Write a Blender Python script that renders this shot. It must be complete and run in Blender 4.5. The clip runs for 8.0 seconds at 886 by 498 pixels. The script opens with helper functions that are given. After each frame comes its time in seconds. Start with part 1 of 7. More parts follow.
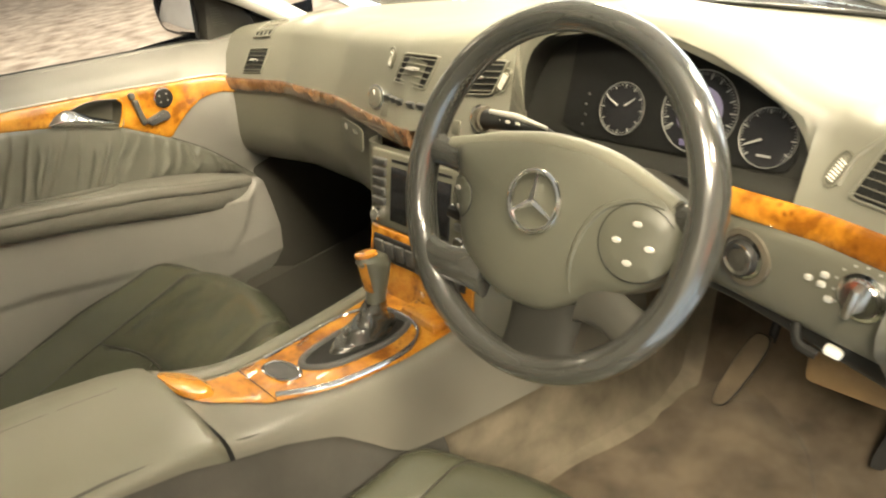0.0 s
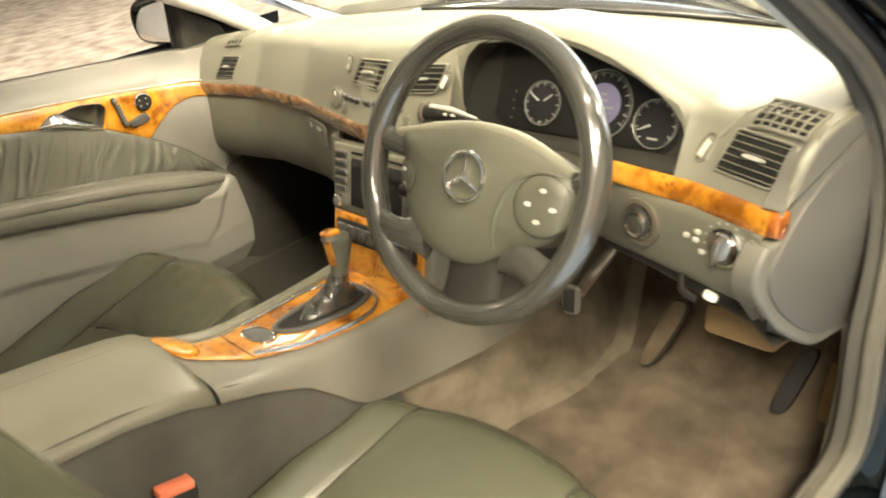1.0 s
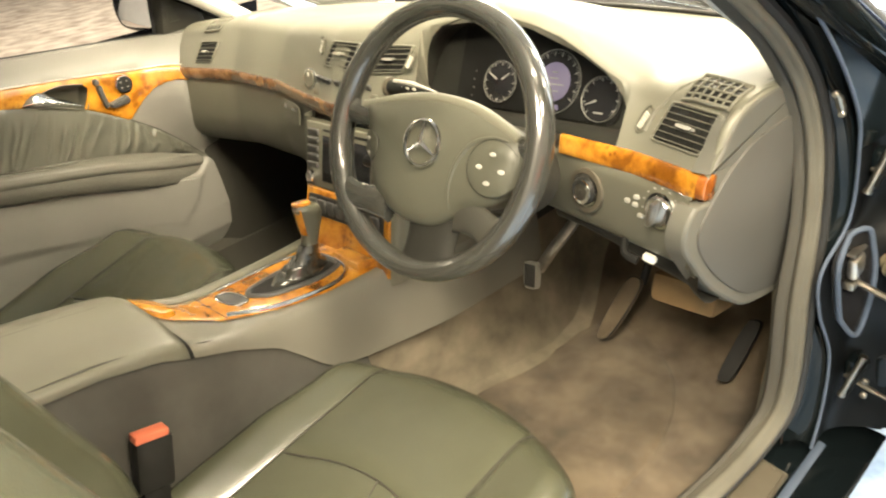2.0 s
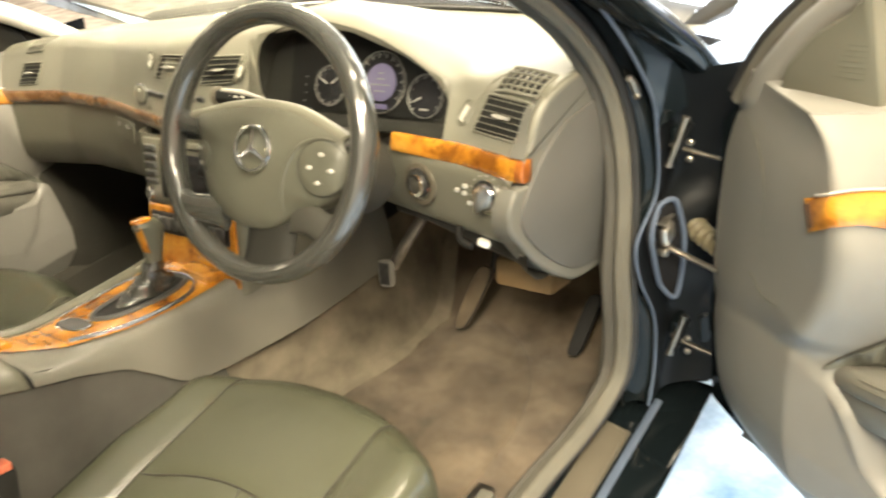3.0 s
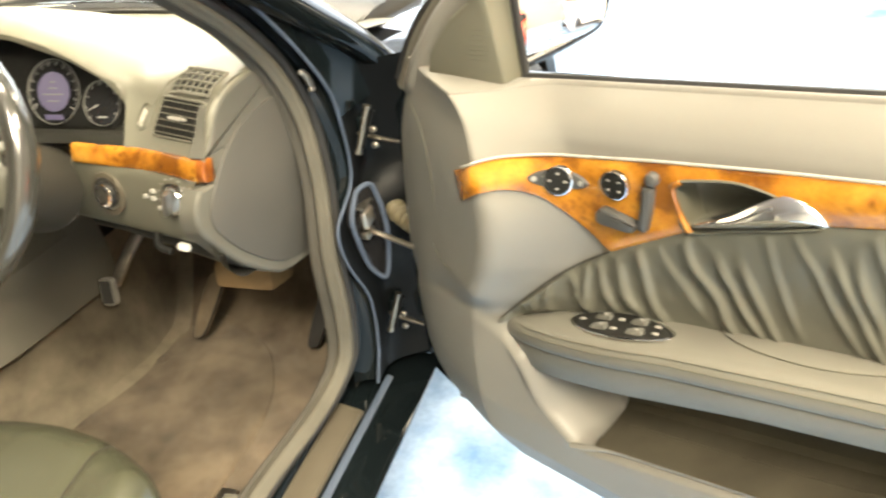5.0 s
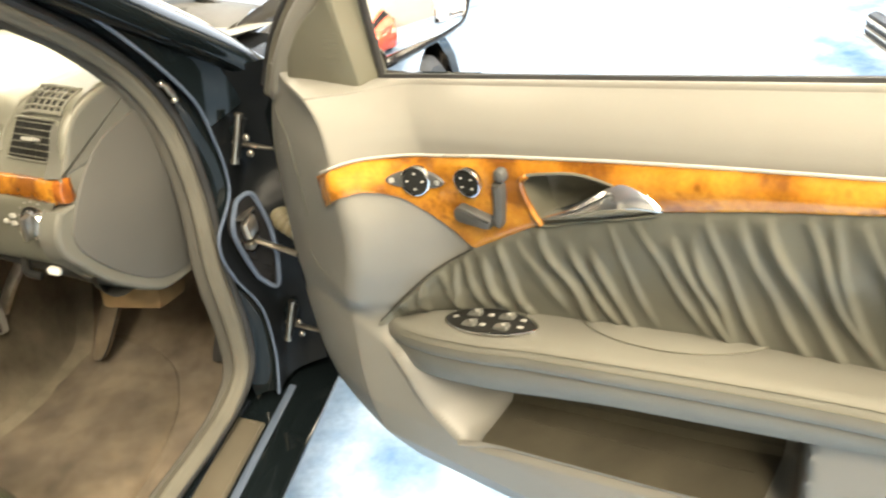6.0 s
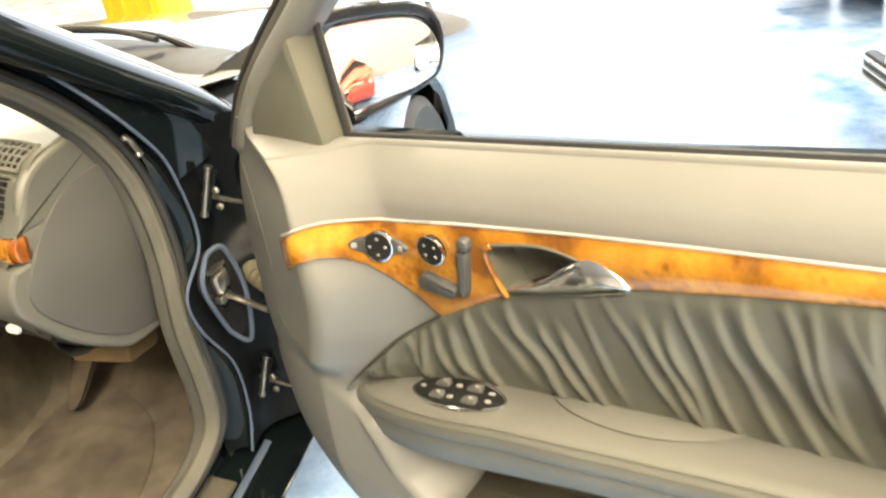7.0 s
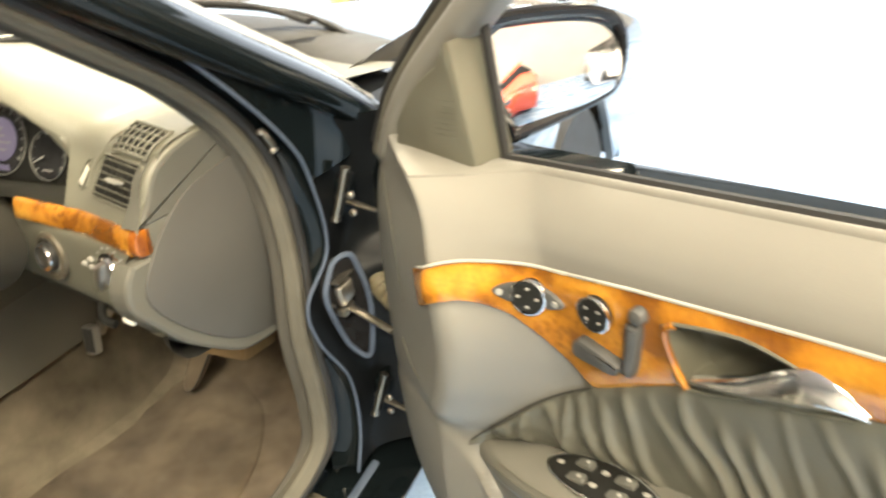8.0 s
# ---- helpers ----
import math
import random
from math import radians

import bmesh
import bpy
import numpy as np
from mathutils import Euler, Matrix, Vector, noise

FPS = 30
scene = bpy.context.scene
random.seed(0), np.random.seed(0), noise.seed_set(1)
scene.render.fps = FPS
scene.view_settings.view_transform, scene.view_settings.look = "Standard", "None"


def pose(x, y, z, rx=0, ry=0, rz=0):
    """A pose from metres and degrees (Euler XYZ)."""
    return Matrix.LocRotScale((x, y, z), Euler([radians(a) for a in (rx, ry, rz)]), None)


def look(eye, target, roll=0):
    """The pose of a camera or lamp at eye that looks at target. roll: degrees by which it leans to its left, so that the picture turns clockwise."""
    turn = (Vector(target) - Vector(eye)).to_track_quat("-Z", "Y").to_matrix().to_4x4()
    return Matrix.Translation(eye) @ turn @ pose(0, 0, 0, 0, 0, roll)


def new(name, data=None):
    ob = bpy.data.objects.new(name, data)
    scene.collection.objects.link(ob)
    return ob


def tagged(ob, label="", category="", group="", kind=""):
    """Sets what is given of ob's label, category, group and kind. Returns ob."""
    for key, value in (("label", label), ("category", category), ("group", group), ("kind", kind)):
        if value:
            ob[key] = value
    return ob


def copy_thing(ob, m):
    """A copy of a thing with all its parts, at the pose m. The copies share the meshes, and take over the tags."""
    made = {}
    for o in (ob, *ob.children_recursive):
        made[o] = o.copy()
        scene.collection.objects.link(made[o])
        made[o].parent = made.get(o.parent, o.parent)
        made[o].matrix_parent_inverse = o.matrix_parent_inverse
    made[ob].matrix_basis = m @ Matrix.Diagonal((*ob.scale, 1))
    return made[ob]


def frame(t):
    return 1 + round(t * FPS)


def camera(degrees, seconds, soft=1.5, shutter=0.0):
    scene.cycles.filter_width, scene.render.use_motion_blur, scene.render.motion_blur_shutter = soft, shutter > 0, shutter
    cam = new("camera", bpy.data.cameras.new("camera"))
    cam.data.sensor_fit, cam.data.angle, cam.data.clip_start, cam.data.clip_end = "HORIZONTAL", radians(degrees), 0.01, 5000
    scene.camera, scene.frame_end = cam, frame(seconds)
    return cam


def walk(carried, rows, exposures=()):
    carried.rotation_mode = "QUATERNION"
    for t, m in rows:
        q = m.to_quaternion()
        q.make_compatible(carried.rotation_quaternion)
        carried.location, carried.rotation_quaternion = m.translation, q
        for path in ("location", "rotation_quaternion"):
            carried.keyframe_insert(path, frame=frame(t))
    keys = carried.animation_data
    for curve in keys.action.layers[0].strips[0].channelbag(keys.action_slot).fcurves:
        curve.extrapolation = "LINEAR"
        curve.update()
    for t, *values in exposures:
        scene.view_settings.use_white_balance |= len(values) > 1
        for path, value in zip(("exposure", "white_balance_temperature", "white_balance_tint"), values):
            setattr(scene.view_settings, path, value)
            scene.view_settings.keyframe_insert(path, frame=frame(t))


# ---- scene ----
cam = camera(59.4, 8.0, 2.1, 0.6)
PATH = [
    (0, (0.829, -0.506, 1.286), (-0.57, 0.579, 0.356), -9.7),
    (0.5, (0.897, -0.554, 1.301), (-0.481, 0.559, 0.372), -8.5),
    (1, (0.984, -0.605, 1.323), (-0.366, 0.544, 0.396), -9.6),
    (1.2, (1.023, -0.61, 1.326), (-0.332, 0.526, 0.391), -9.1),
    (2.3, (1.079, -0.661, 1.295), (-0.195, 0.574, 0.372), -8.1),
    (2.5, (1.089, -0.659, 1.292), (-0.13, 0.624, 0.362), -8.3),
    (3, (1.139, -0.652, 1.298), (0.057, 0.74, 0.353), -8.7),
    (3.5, (1.168, -0.643, 1.296), (0.185, 0.809, 0.333), -8.3),
    (4, (1.192, -0.636, 1.296), (0.286, 0.869, 0.34), -8.2),
    (4.5, (1.224, -0.631, 1.29), (0.446, 0.932, 0.314), -8.0),
    (5, (1.269, -0.629, 1.286), (0.671, 0.991, 0.276), -7.0),
    (5.2, (1.284, -0.627, 1.283), (0.719, 1.004, 0.272), -7.4),
    (6.3, (1.379, -0.58, 1.278), (0.938, 1.065, 0.229), -8.4),
    (6.5, (1.388, -0.568, 1.282), (0.947, 1.072, 0.226), -8.3),
    (7, (1.387, -0.531, 1.29), (0.917, 1.151, 0.315), -8.3),
    (7.5, (1.359, -0.486, 1.289), (0.774, 1.182, 0.353), -8.8),
    (8, (1.32, -0.399, 1.276), (0.544, 1.172, 0.311), -6.9),
]
walk(cam, [(t, look(eye, target, roll)) for t, eye, target, roll in PATH], [(0, 0.14), (0.5, 0.21), (1.2, 0.25), (2.5, 0.24), (3.5, 0.23), (4.5, 0.22), (5.2, 0.19), (6.5, 0.09), (8, -0.04)])

# ---- world and lamps ----
world = bpy.data.worlds.new("daylight")
scene.world = world
world.use_nodes = True
sky = world.node_tree.nodes.new("ShaderNodeTexSky")
sky.sky_type = "NISHITA"
sky.sun_disc = False
sky.sun_elevation, sky.sun_rotation = radians(50), radians(200)
world.node_tree.links.new(sky.outputs[0], world.node_tree.nodes["Background"].inputs[0])
world.node_tree.nodes["Background"].inputs[1].default_value = 0.08


def area(name, x, y, z, sx, sy, power, colour, rx=0, rz=0):
    data = bpy.data.lights.new(name, "AREA")
    data.shape, data.size, data.size_y = "RECTANGLE", sx, sy
    data.energy, data.color = power, colour
    ob = new(name, data)
    ob.matrix_basis = pose(x, y, z, rx, 0, rz)
    return ob


WARM = (1.0, 0.86, 0.62)
COOL = (0.86, 0.93, 1.0)
CEILING = 4.8
# rows at -7.5 and -2.5: unseen lamps, added to brighten floor and wall there
FITTINGS = [(-7.5, -3.4, 85), (-7.5, -0.6, 60), (-7.5, 2.4, 80), (-7.5, 4.6, 110), (-7.5, 6.8, 110),
            (2.7, -3.6, 950), (2.3, -0.6, 430), (-2.5, 4.6, 340), (-2.5, 7.2, 340), (2.3, 4.6, 300), (2.3, 6.8, 300),
            (4.8, -3.6, 390), (5.0, -0.6, 640), (5.0, 2.4, 200), (5.0, 4.6, 300), (5.0, 6.8, 300)]
for fx, fy, power in FITTINGS:
    area("tube_light", fx, fy, CEILING - 0.09, 0.9, 1.9, power, WARM)
# the high glazed front of the hall; the left window is added to brighten the bonnet's reflection
area("window_light", 2.5, 9.85, 2.8, 9.0, 3.5, 650.0, COOL, rx=-90)
area("window_light", -5.75, 9.85, 2.8, 6.4, 3.5, 170.0, COOL, rx=-90)

# ---- mesh helpers ----
BASE = {}


def thing(name, loc, label="", category="", group="", kind="", rz=0.0):
    ob = new(name)
    ob.empty_display_size = 0.1
    m = pose(*loc, 0, 0, rz)
    ob.matrix_basis = m
    BASE[ob.name] = m
    return tagged(ob, label, category, group, kind)


class G:
    """Points and faces of one mesh, in the place's own metres."""

    def __init__(self):
        self.v, self.f = [], []

    def add(self, v, f):
        n = len(self.v)
        self.v += [tuple(p) for p in v]
        self.f += [tuple(i + n for i in q) for q in f]
        return self

    def grid(self, rows, cu=False, cv=False, caps=False):
        r, c = len(rows), len(rows[0])
        f = []
        for i in range(r if cu else r - 1):
            for j in range(c if cv else c - 1):
                a, b = i * c + j, i * c + (j + 1) % c
                d, e = ((i + 1) % r) * c + j, ((i + 1) % r) * c + (j + 1) % c
                f.append((a, b, e, d))
        if caps:
            f += [tuple(range(c))[::-1], tuple((r - 1) * c + j for j in range(c))]
        return self.add([p for row in rows for p in row], f)

    def tube(self, path, r, seg=10, flat=1.0, up=None, closed=False, ribs=0, rib=0.0):
        path = [Vector(p) for p in path]
        n = len(path)
        rad = r if isinstance(r, (list, tuple)) else [r] * n
        rows, side = [], None
        for i, p in enumerate(path):
            d = (path[(i + 1) % n] - path[i - 1]) if closed else (path[min(i + 1, n - 1)] - path[max(i - 1, 0)])
            d.normalize()
            if up is not None:
                side = d.cross(Vector(up)).normalized()
            elif side is None:
                side = d.cross(Vector((0.3, 0.2, 1))).normalized()
            else:
                side = (side - d * side.dot(d)).normalized()
            w = side.cross(d)
            q = [rad[i] * (1 + rib * math.cos(ribs * k * math.tau / seg)) for k in range(seg)]
            rows.append([p + side * math.cos(k * math.tau / seg) * q[k] + w * math.sin(k * math.tau / seg) * q[k] * flat for k in range(seg)])
        return self.grid(rows, cu=closed, cv=True, caps=not closed)

    def box(self, c, s, m=None, bevel=0.0):
        bm = bmesh.new()
        bmesh.ops.create_cube(bm, size=1.0)
        bmesh.ops.scale(bm, vec=s, verts=bm.verts)
        if bevel:
            bmesh.ops.bevel(bm, geom=bm.edges, offset=bevel, segments=2, profile=0.5, affect="EDGES")
        t = Matrix.Translation(c) @ (m.to_4x4() if m is not None else Matrix.Identity(4))
        bmesh.ops.transform(bm, matrix=t, verts=bm.verts)
        bm.verts.index_update()
        self.add([v.co.copy() for v in bm.verts], [[v.index for v in f.verts] for f in bm.faces])
        bm.free()
        return self

    def lathe(self, c, e, s, n, prof, seg=32, caps=True):
        """prof: (radius, height along n) pairs, e and s span the disc."""
        rows = [[Vector(c) + e * (r * math.cos(k * math.tau / seg)) + s * (r * math.sin(k * math.tau / seg)) + n * h for k in range(seg)] for r, h in prof]
        return self.grid(rows, cu=not caps, cv=True, caps=caps)

    def plate(self, outline, fn, t, bev=0.002):
        """A slab: outline in (a, b), fn(a, b, c) gives the place; c from 0 to t."""
        n = len(outline)
        ins = []
        area2 = sum(outline[i][0] * outline[(i + 1) % n][1] - outline[(i + 1) % n][0] * outline[i][1] for i in range(n))
        sg = 1 if area2 > 0 else -1
        for i in range(n):
            a, b, d = Vector(outline[i - 1]), Vector(outline[i]), Vector(outline[(i + 1) % n])
            tan = (d - a).normalized()
            ins.append(b + Vector((-tan.y, tan.x)) * bev * sg)
        rows = [[fn(*p, 0) for p in outline], [fn(*p, t - bev) for p in outline],
                [fn(*(Vector(p) * 0.7 + q * 0.3), t - bev * 0.3) for p, q in zip(outline, ins)], [fn(*q, t) for q in ins]]
        return self.grid(rows, cv=True, caps=True)

    def band(self, top, bot, fn, rise, depth=0.012, n=10):
        """A strip between two curves with a rounded face."""
        prof = [(0, -depth), (0, 0)] + [(0.5 - 0.5 * math.cos(math.pi * k / n), rise * math.sin(math.pi * k / n) ** 0.45) for k in range(1, n)] + [(1, 0), (1, -depth)]
        rows = []
        for p, q in zip(top, bot):
            rows.append([fn(p[0] + (q[0] - p[0]) * s, p[1] + (q[1] - p[1]) * s, c) for s, c in prof])
        return self.grid(rows, cv=True, caps=True)


def part(name, g, mat, parent=None, label="", sharp=35, flip=False):
    """One mesh, under a thing or a part of one."""
    me = bpy.data.meshes.new(name)
    if isinstance(g, G):
        me.from_pydata(g.v, [], g.f)
        bm = bmesh.new()
        bm.from_mesh(me)
        bmesh.ops.recalc_face_normals(bm, faces=bm.faces)
        if flip:
            bmesh.ops.reverse_faces(bm, faces=bm.faces)
        bm.to_mesh(me)
        bm.free()
    for p in me.polygons:
        p.use_smooth = True
    me.set_sharp_from_angle(angle=radians(sharp))
    me.materials.append(mat)
    ob = new(name, me)
    BASE[ob.name] = Matrix.Identity(4)
    if parent is not None:
        ob.parent = parent
        ob.matrix_parent_inverse = BASE[parent.name].inverted()
    if label:
        ob["label"] = label
    return ob


def lone(name, g, mat, label, category, kind="", sharp=35, flip=False):
    return tagged(part(name, g, mat, None, "", sharp, flip), label, category, "", kind)


def spline(pts, n, closed=False):
    """n points on a smooth curve through pts."""
    pts = [Vector(p) for p in pts]
    m = len(pts)
    out = []
    for i in range(n):
        t = i * (m if closed else m - 1) / (n if closed else n - 1)
        k = min(int(t), m - 1 if closed else m - 2)
        t -= k
        p = [pts[(k + d) % m] if closed else pts[max(0, min(m - 1, k + d))] for d in (-1, 0, 1, 2)]
        out.append(0.5 * ((2 * p[1]) + (p[2] - p[0]) * t + (2 * p[0] - 5 * p[1] + 4 * p[2] - p[3]) * t * t + (3 * p[1] - p[0] - 3 * p[2] + p[3]) * t ** 3))
    return out


def lerp(x, table):
    return float(np.interp(x, [p[0] for p in table], [p[1] for p in table]))


def step(a, b, x):
    t = max(0.0, min(1.0, (x - a) / (b - a)))
    return t * t * (3 - 2 * t)


def quad(tl, tr, br, bl):
    """fn(a, b, c) over four corners: a to the right, b up, both 0 to 1, c towards the viewer in metres."""
    tl, tr, br, bl = map(Vector, (tl, tr, br, bl))
    n = (br - bl).cross(tl - bl).normalized()
    return lambda a, b, c=0.0: (bl * (1 - a) + br * a) * (1 - b) + (tl * (1 - a) + tr * a) * b + n * c


def oval(cx, cy, rx, ry, n=28, power=2.0):
    out = []
    for k in range(n):
        c, s = math.cos(k * math.tau / n), math.sin(k * math.tau / n)
        out.append((cx + rx * math.copysign(abs(c) ** (2 / power), c), cy + ry * math.copysign(abs(s) ** (2 / power), s)))
    return out


def lettering(name, text, size, m, mat, parent, label=""):
    data = bpy.data.curves.new(name, "FONT")
    data.body, data.size, data.align_x, data.align_y = text, size, "CENTER", "CENTER"
    data.extrude = 0.0002
    tmp = bpy.data.objects.new(name, data)
    me = bpy.data.meshes.new_from_object(tmp)
    bpy.data.objects.remove(tmp)
    me.transform(m)
    return part(name, me, mat, parent, label)

# ---- materials ----
def material(name, col, rough=0.5, metal=0.0, var=0.12, scale=9.0, bump=0.1, grain=350.0, coat=0.0, col2=None, wear=0.08, sheen=0.0, dist=0.002, spec=0.35):
    """A surface with large stains, fine grain and uneven gloss."""
    mat = bpy.data.materials.new(name)
    mat.use_nodes = True
    t = mat.node_tree
    N, L = t.nodes, t.links
    b = N["Principled BSDF"]
    b.inputs["Metallic"].default_value = metal
    b.inputs["Specular IOR Level"].default_value = spec
    co = N.new("ShaderNodeTexCoord")
    big, fine = N.new("ShaderNodeTexNoise"), N.new("ShaderNodeTexNoise")
    big.inputs["Scale"].default_value, big.inputs["Detail"].default_value = scale, 5.0
    fine.inputs["Scale"].default_value, fine.inputs["Detail"].default_value = grain, 3.0
    L.new(co.outputs["Object"], big.inputs["Vector"])
    L.new(co.outputs["Object"], fine.inputs["Vector"])
    ramp = N.new("ShaderNodeValToRGB")
    c2 = col2 or [min(1.0, c * (1 + var)) for c in col]
    c1 = [c * (1 - var) for c in col]
    ramp.color_ramp.elements[0].position, ramp.color_ramp.elements[1].position = 0.3, 0.7
    ramp.color_ramp.elements[0].color, ramp.color_ramp.elements[1].color = (*c1, 1), (*c2, 1)
    L.new(big.outputs["Fac"], ramp.inputs["Fac"])
    mix = N.new("ShaderNodeMix")
    mix.data_type, mix.blend_type = "RGBA", "MULTIPLY"
    mix.inputs["Factor"].default_value = var
    L.new(ramp.outputs["Color"], mix.inputs[6])
    L.new(fine.outputs["Fac"], mix.inputs[7])
    L.new(mix.outputs[2], b.inputs["Base Color"])
    r = N.new("ShaderNodeMapRange")
    r.inputs["To Min"].default_value, r.inputs["To Max"].default_value = max(0.0, rough - wear), min(1.0, rough + wear)
    L.new(big.outputs["Fac"], r.inputs["Value"])
    L.new(r.outputs["Result"], b.inputs["Roughness"])
    if bump:
        bp = N.new("ShaderNodeBump")
        bp.inputs["Strength"].default_value, bp.inputs["Distance"].default_value = bump, dist
        L.new(fine.outputs["Fac"], bp.inputs["Height"])
        L.new(bp.outputs["Normal"], b.inputs["Normal"])
    b.inputs["Coat Weight"].default_value = coat
    b.inputs["Coat Roughness"].default_value = 0.05
    b.inputs["Sheen Weight"].default_value = sheen
    return mat


def burl(name, dark, mid, light, scale):
    """Lacquered burl wood: soft clouds, fine streaks and clusters of small dark eyes."""
    mat = bpy.data.materials.new(name)
    mat.use_nodes = True
    N, L = mat.node_tree.nodes, mat.node_tree.links
    b = N["Principled BSDF"]
    co = N.new("ShaderNodeTexCoord")
    warp, cloud, clump, fine = (N.new("ShaderNodeTexNoise") for _ in range(4))
    for n, s, d in ((warp, scale, 3.0), (cloud, scale * 2.0, 5.0), (clump, scale * 1.7, 3.0), (fine, scale * 22, 4.0)):
        n.inputs["Scale"].default_value, n.inputs["Detail"].default_value = s, d
    add = N.new("ShaderNodeVectorMath")
    add.operation = "MULTIPLY_ADD"
    add.inputs[1].default_value = (0.035, 0.035, 0.035)
    L.new(co.outputs["Object"], warp.inputs["Vector"])
    L.new(warp.outputs["Color"], add.inputs[0])
    L.new(co.outputs["Object"], add.inputs[2])
    eye = N.new("ShaderNodeTexVoronoi")
    eye.inputs["Scale"].default_value = scale * 8.5
    for n in (cloud, clump, fine, eye):
        L.new(add.outputs[0], n.inputs["Vector"])
    ramp = N.new("ShaderNodeValToRGB")
    e = ramp.color_ramp.elements
    e[0].position, e[0].color = 0.37, (*[0.7 * a + 0.3 * c for a, c in zip(dark, mid)], 1)
    e[1].position, e[1].color = 0.68, (*light, 1)
    k = e.new(0.47)
    k.color = (*mid, 1)
    L.new(cloud.outputs["Fac"], ramp.inputs["Fac"])
    spot, where = N.new("ShaderNodeMapRange"), N.new("ShaderNodeMapRange")
    for n, lo, hi, a, c in ((spot, 0.1, 0.5, 1.0, 0.0), (where, 0.47, 0.68, 0.0, 0.8)):
        n.inputs["From Min"].default_value, n.inputs["From Max"].default_value = lo, hi
        n.inputs["To Min"].default_value, n.inputs["To Max"].default_value = a, c
    L.new(eye.outputs["Distance"], spot.inputs["Value"])
    L.new(clump.outputs["Fac"], where.inputs["Value"])
    both = N.new("ShaderNodeMath")
    both.operation = "MULTIPLY"
    L.new(spot.outputs["Result"], both.inputs[0])
    L.new(where.outputs["Result"], both.inputs[1])
    mix = N.new("ShaderNodeMix")
    mix.data_type = "RGBA"
    mix.inputs[7].default_value = (*[c * 0.8 for c in dark], 1)
    L.new(both.outputs[0], mix.inputs["Factor"])
    L.new(ramp.outputs["Color"], mix.inputs[6])
    m2 = N.new("ShaderNodeMix")
    m2.data_type, m2.blend_type = "RGBA", "MULTIPLY"
    m2.inputs["Factor"].default_value = 0.4
    L.new(mix.outputs[2], m2.inputs[6])
    L.new(fine.outputs["Fac"], m2.inputs[7])
    L.new(m2.outputs[2], b.inputs["Base Color"])
    b.inputs["Roughness"].default_value = 0.25
    b.inputs["Coat Weight"].default_value, b.inputs["Coat Roughness"].default_value = 1.0, 0.03
    return mat


def glowing(name, col, strength, base=(0.02, 0.02, 0.02)):
    mat = bpy.data.materials.new(name)
    mat.use_nodes = True
    b = mat.node_tree.nodes["Principled BSDF"]
    b.inputs["Base Color"].default_value = (*base, 1)
    b.inputs["Emission Color"].default_value = (*col, 1)
    b.inputs["Emission Strength"].default_value = strength
    return mat


def clear(name, tint, rough=0.0):
    mat = bpy.data.materials.new(name)
    mat.use_nodes = True
    b = mat.node_tree.nodes["Principled BSDF"]
    b.inputs["Base Color"].default_value = (*tint, 1)
    b.inputs["Transmission Weight"].default_value = 1.0
    b.inputs["Roughness"].default_value = rough
    b.inputs["IOR"].default_value = 1.45
    return mat


M_DASH = material("dash_vinyl", (0.13, 0.127, 0.099), 0.42, spec=0.5, var=0.06, scale=5, bump=0.25, grain=900, dist=0.0006)
# darker than the dash vinyl: shade under the brow is put into this grey
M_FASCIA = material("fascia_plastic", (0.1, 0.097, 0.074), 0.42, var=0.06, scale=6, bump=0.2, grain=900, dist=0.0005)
M_LEATHER = material("seat_leather", (0.054, 0.056, 0.037), 0.26, spec=0.7, coat=0.3, var=0.07, scale=6, bump=0.35, grain=420, dist=0.0008, wear=0.01)
M_ARMREST = material("armrest_leather", (0.128, 0.124, 0.105), 0.48, var=0.09, scale=7, bump=0.3, grain=700, dist=0.0007)
M_DOORSKIN = material("door_vinyl", (0.163, 0.158, 0.141), 0.42, var=0.05, scale=5, bump=0.25, grain=800, dist=0.0006)
M_PLEAT = material("pleated_leather", (0.094, 0.094, 0.077), 0.34, var=0.08, scale=8, bump=0.3, grain=420, dist=0.0007)
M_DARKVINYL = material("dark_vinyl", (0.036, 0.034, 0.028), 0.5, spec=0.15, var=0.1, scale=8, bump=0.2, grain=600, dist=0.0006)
M_WHEEL = material("wheel_leather", (0.032, 0.032, 0.028), 0.21, spec=0.55, coat=0.8, var=0.06, scale=14, bump=0.15, grain=500, dist=0.0005, wear=0.02)
M_COVER = material("end_cover_plastic", (0.062, 0.06, 0.054), 0.5, var=0.08, scale=7, bump=0.25, grain=900, dist=0.0005)
M_PAD = material("airbag_vinyl", (0.06, 0.06, 0.045), 0.4, var=0.06, scale=10, bump=0.3, grain=800, dist=0.0006)
M_CARPET = material("carpet_pile", (0.155, 0.12, 0.082), 0.95, var=0.4, scale=13, bump=0.9, grain=900, dist=0.003, sheen=0.1, spec=0.1)
M_MAT = material("mat_pile", (0.145, 0.112, 0.074), 0.95, var=0.42, scale=13, bump=0.9, grain=800, dist=0.003, sheen=0.1, spec=0.1)
M_WOOD = burl("burl_amber", (0.13, 0.036, 0.004), (0.43, 0.17, 0.013), (0.6, 0.28, 0.03), 11.0)
M_WOODEND = burl("burl_red_brown", (0.11, 0.026, 0.004), (0.32, 0.1, 0.01), (0.44, 0.17, 0.02), 14.0)
# same burl as the amber one; a grazing reflection is put into this brown
M_WOODSHEEN = burl("burl_sheen_brown", (0.07, 0.03, 0.013), (0.17, 0.085, 0.04), (0.3, 0.18, 0.095), 12.0)
M_BLACKPAINT = material("black_paint", (0.006, 0.007, 0.009), 0.12, var=0.2, scale=3, bump=0.0, coat=1.0, wear=0.05)
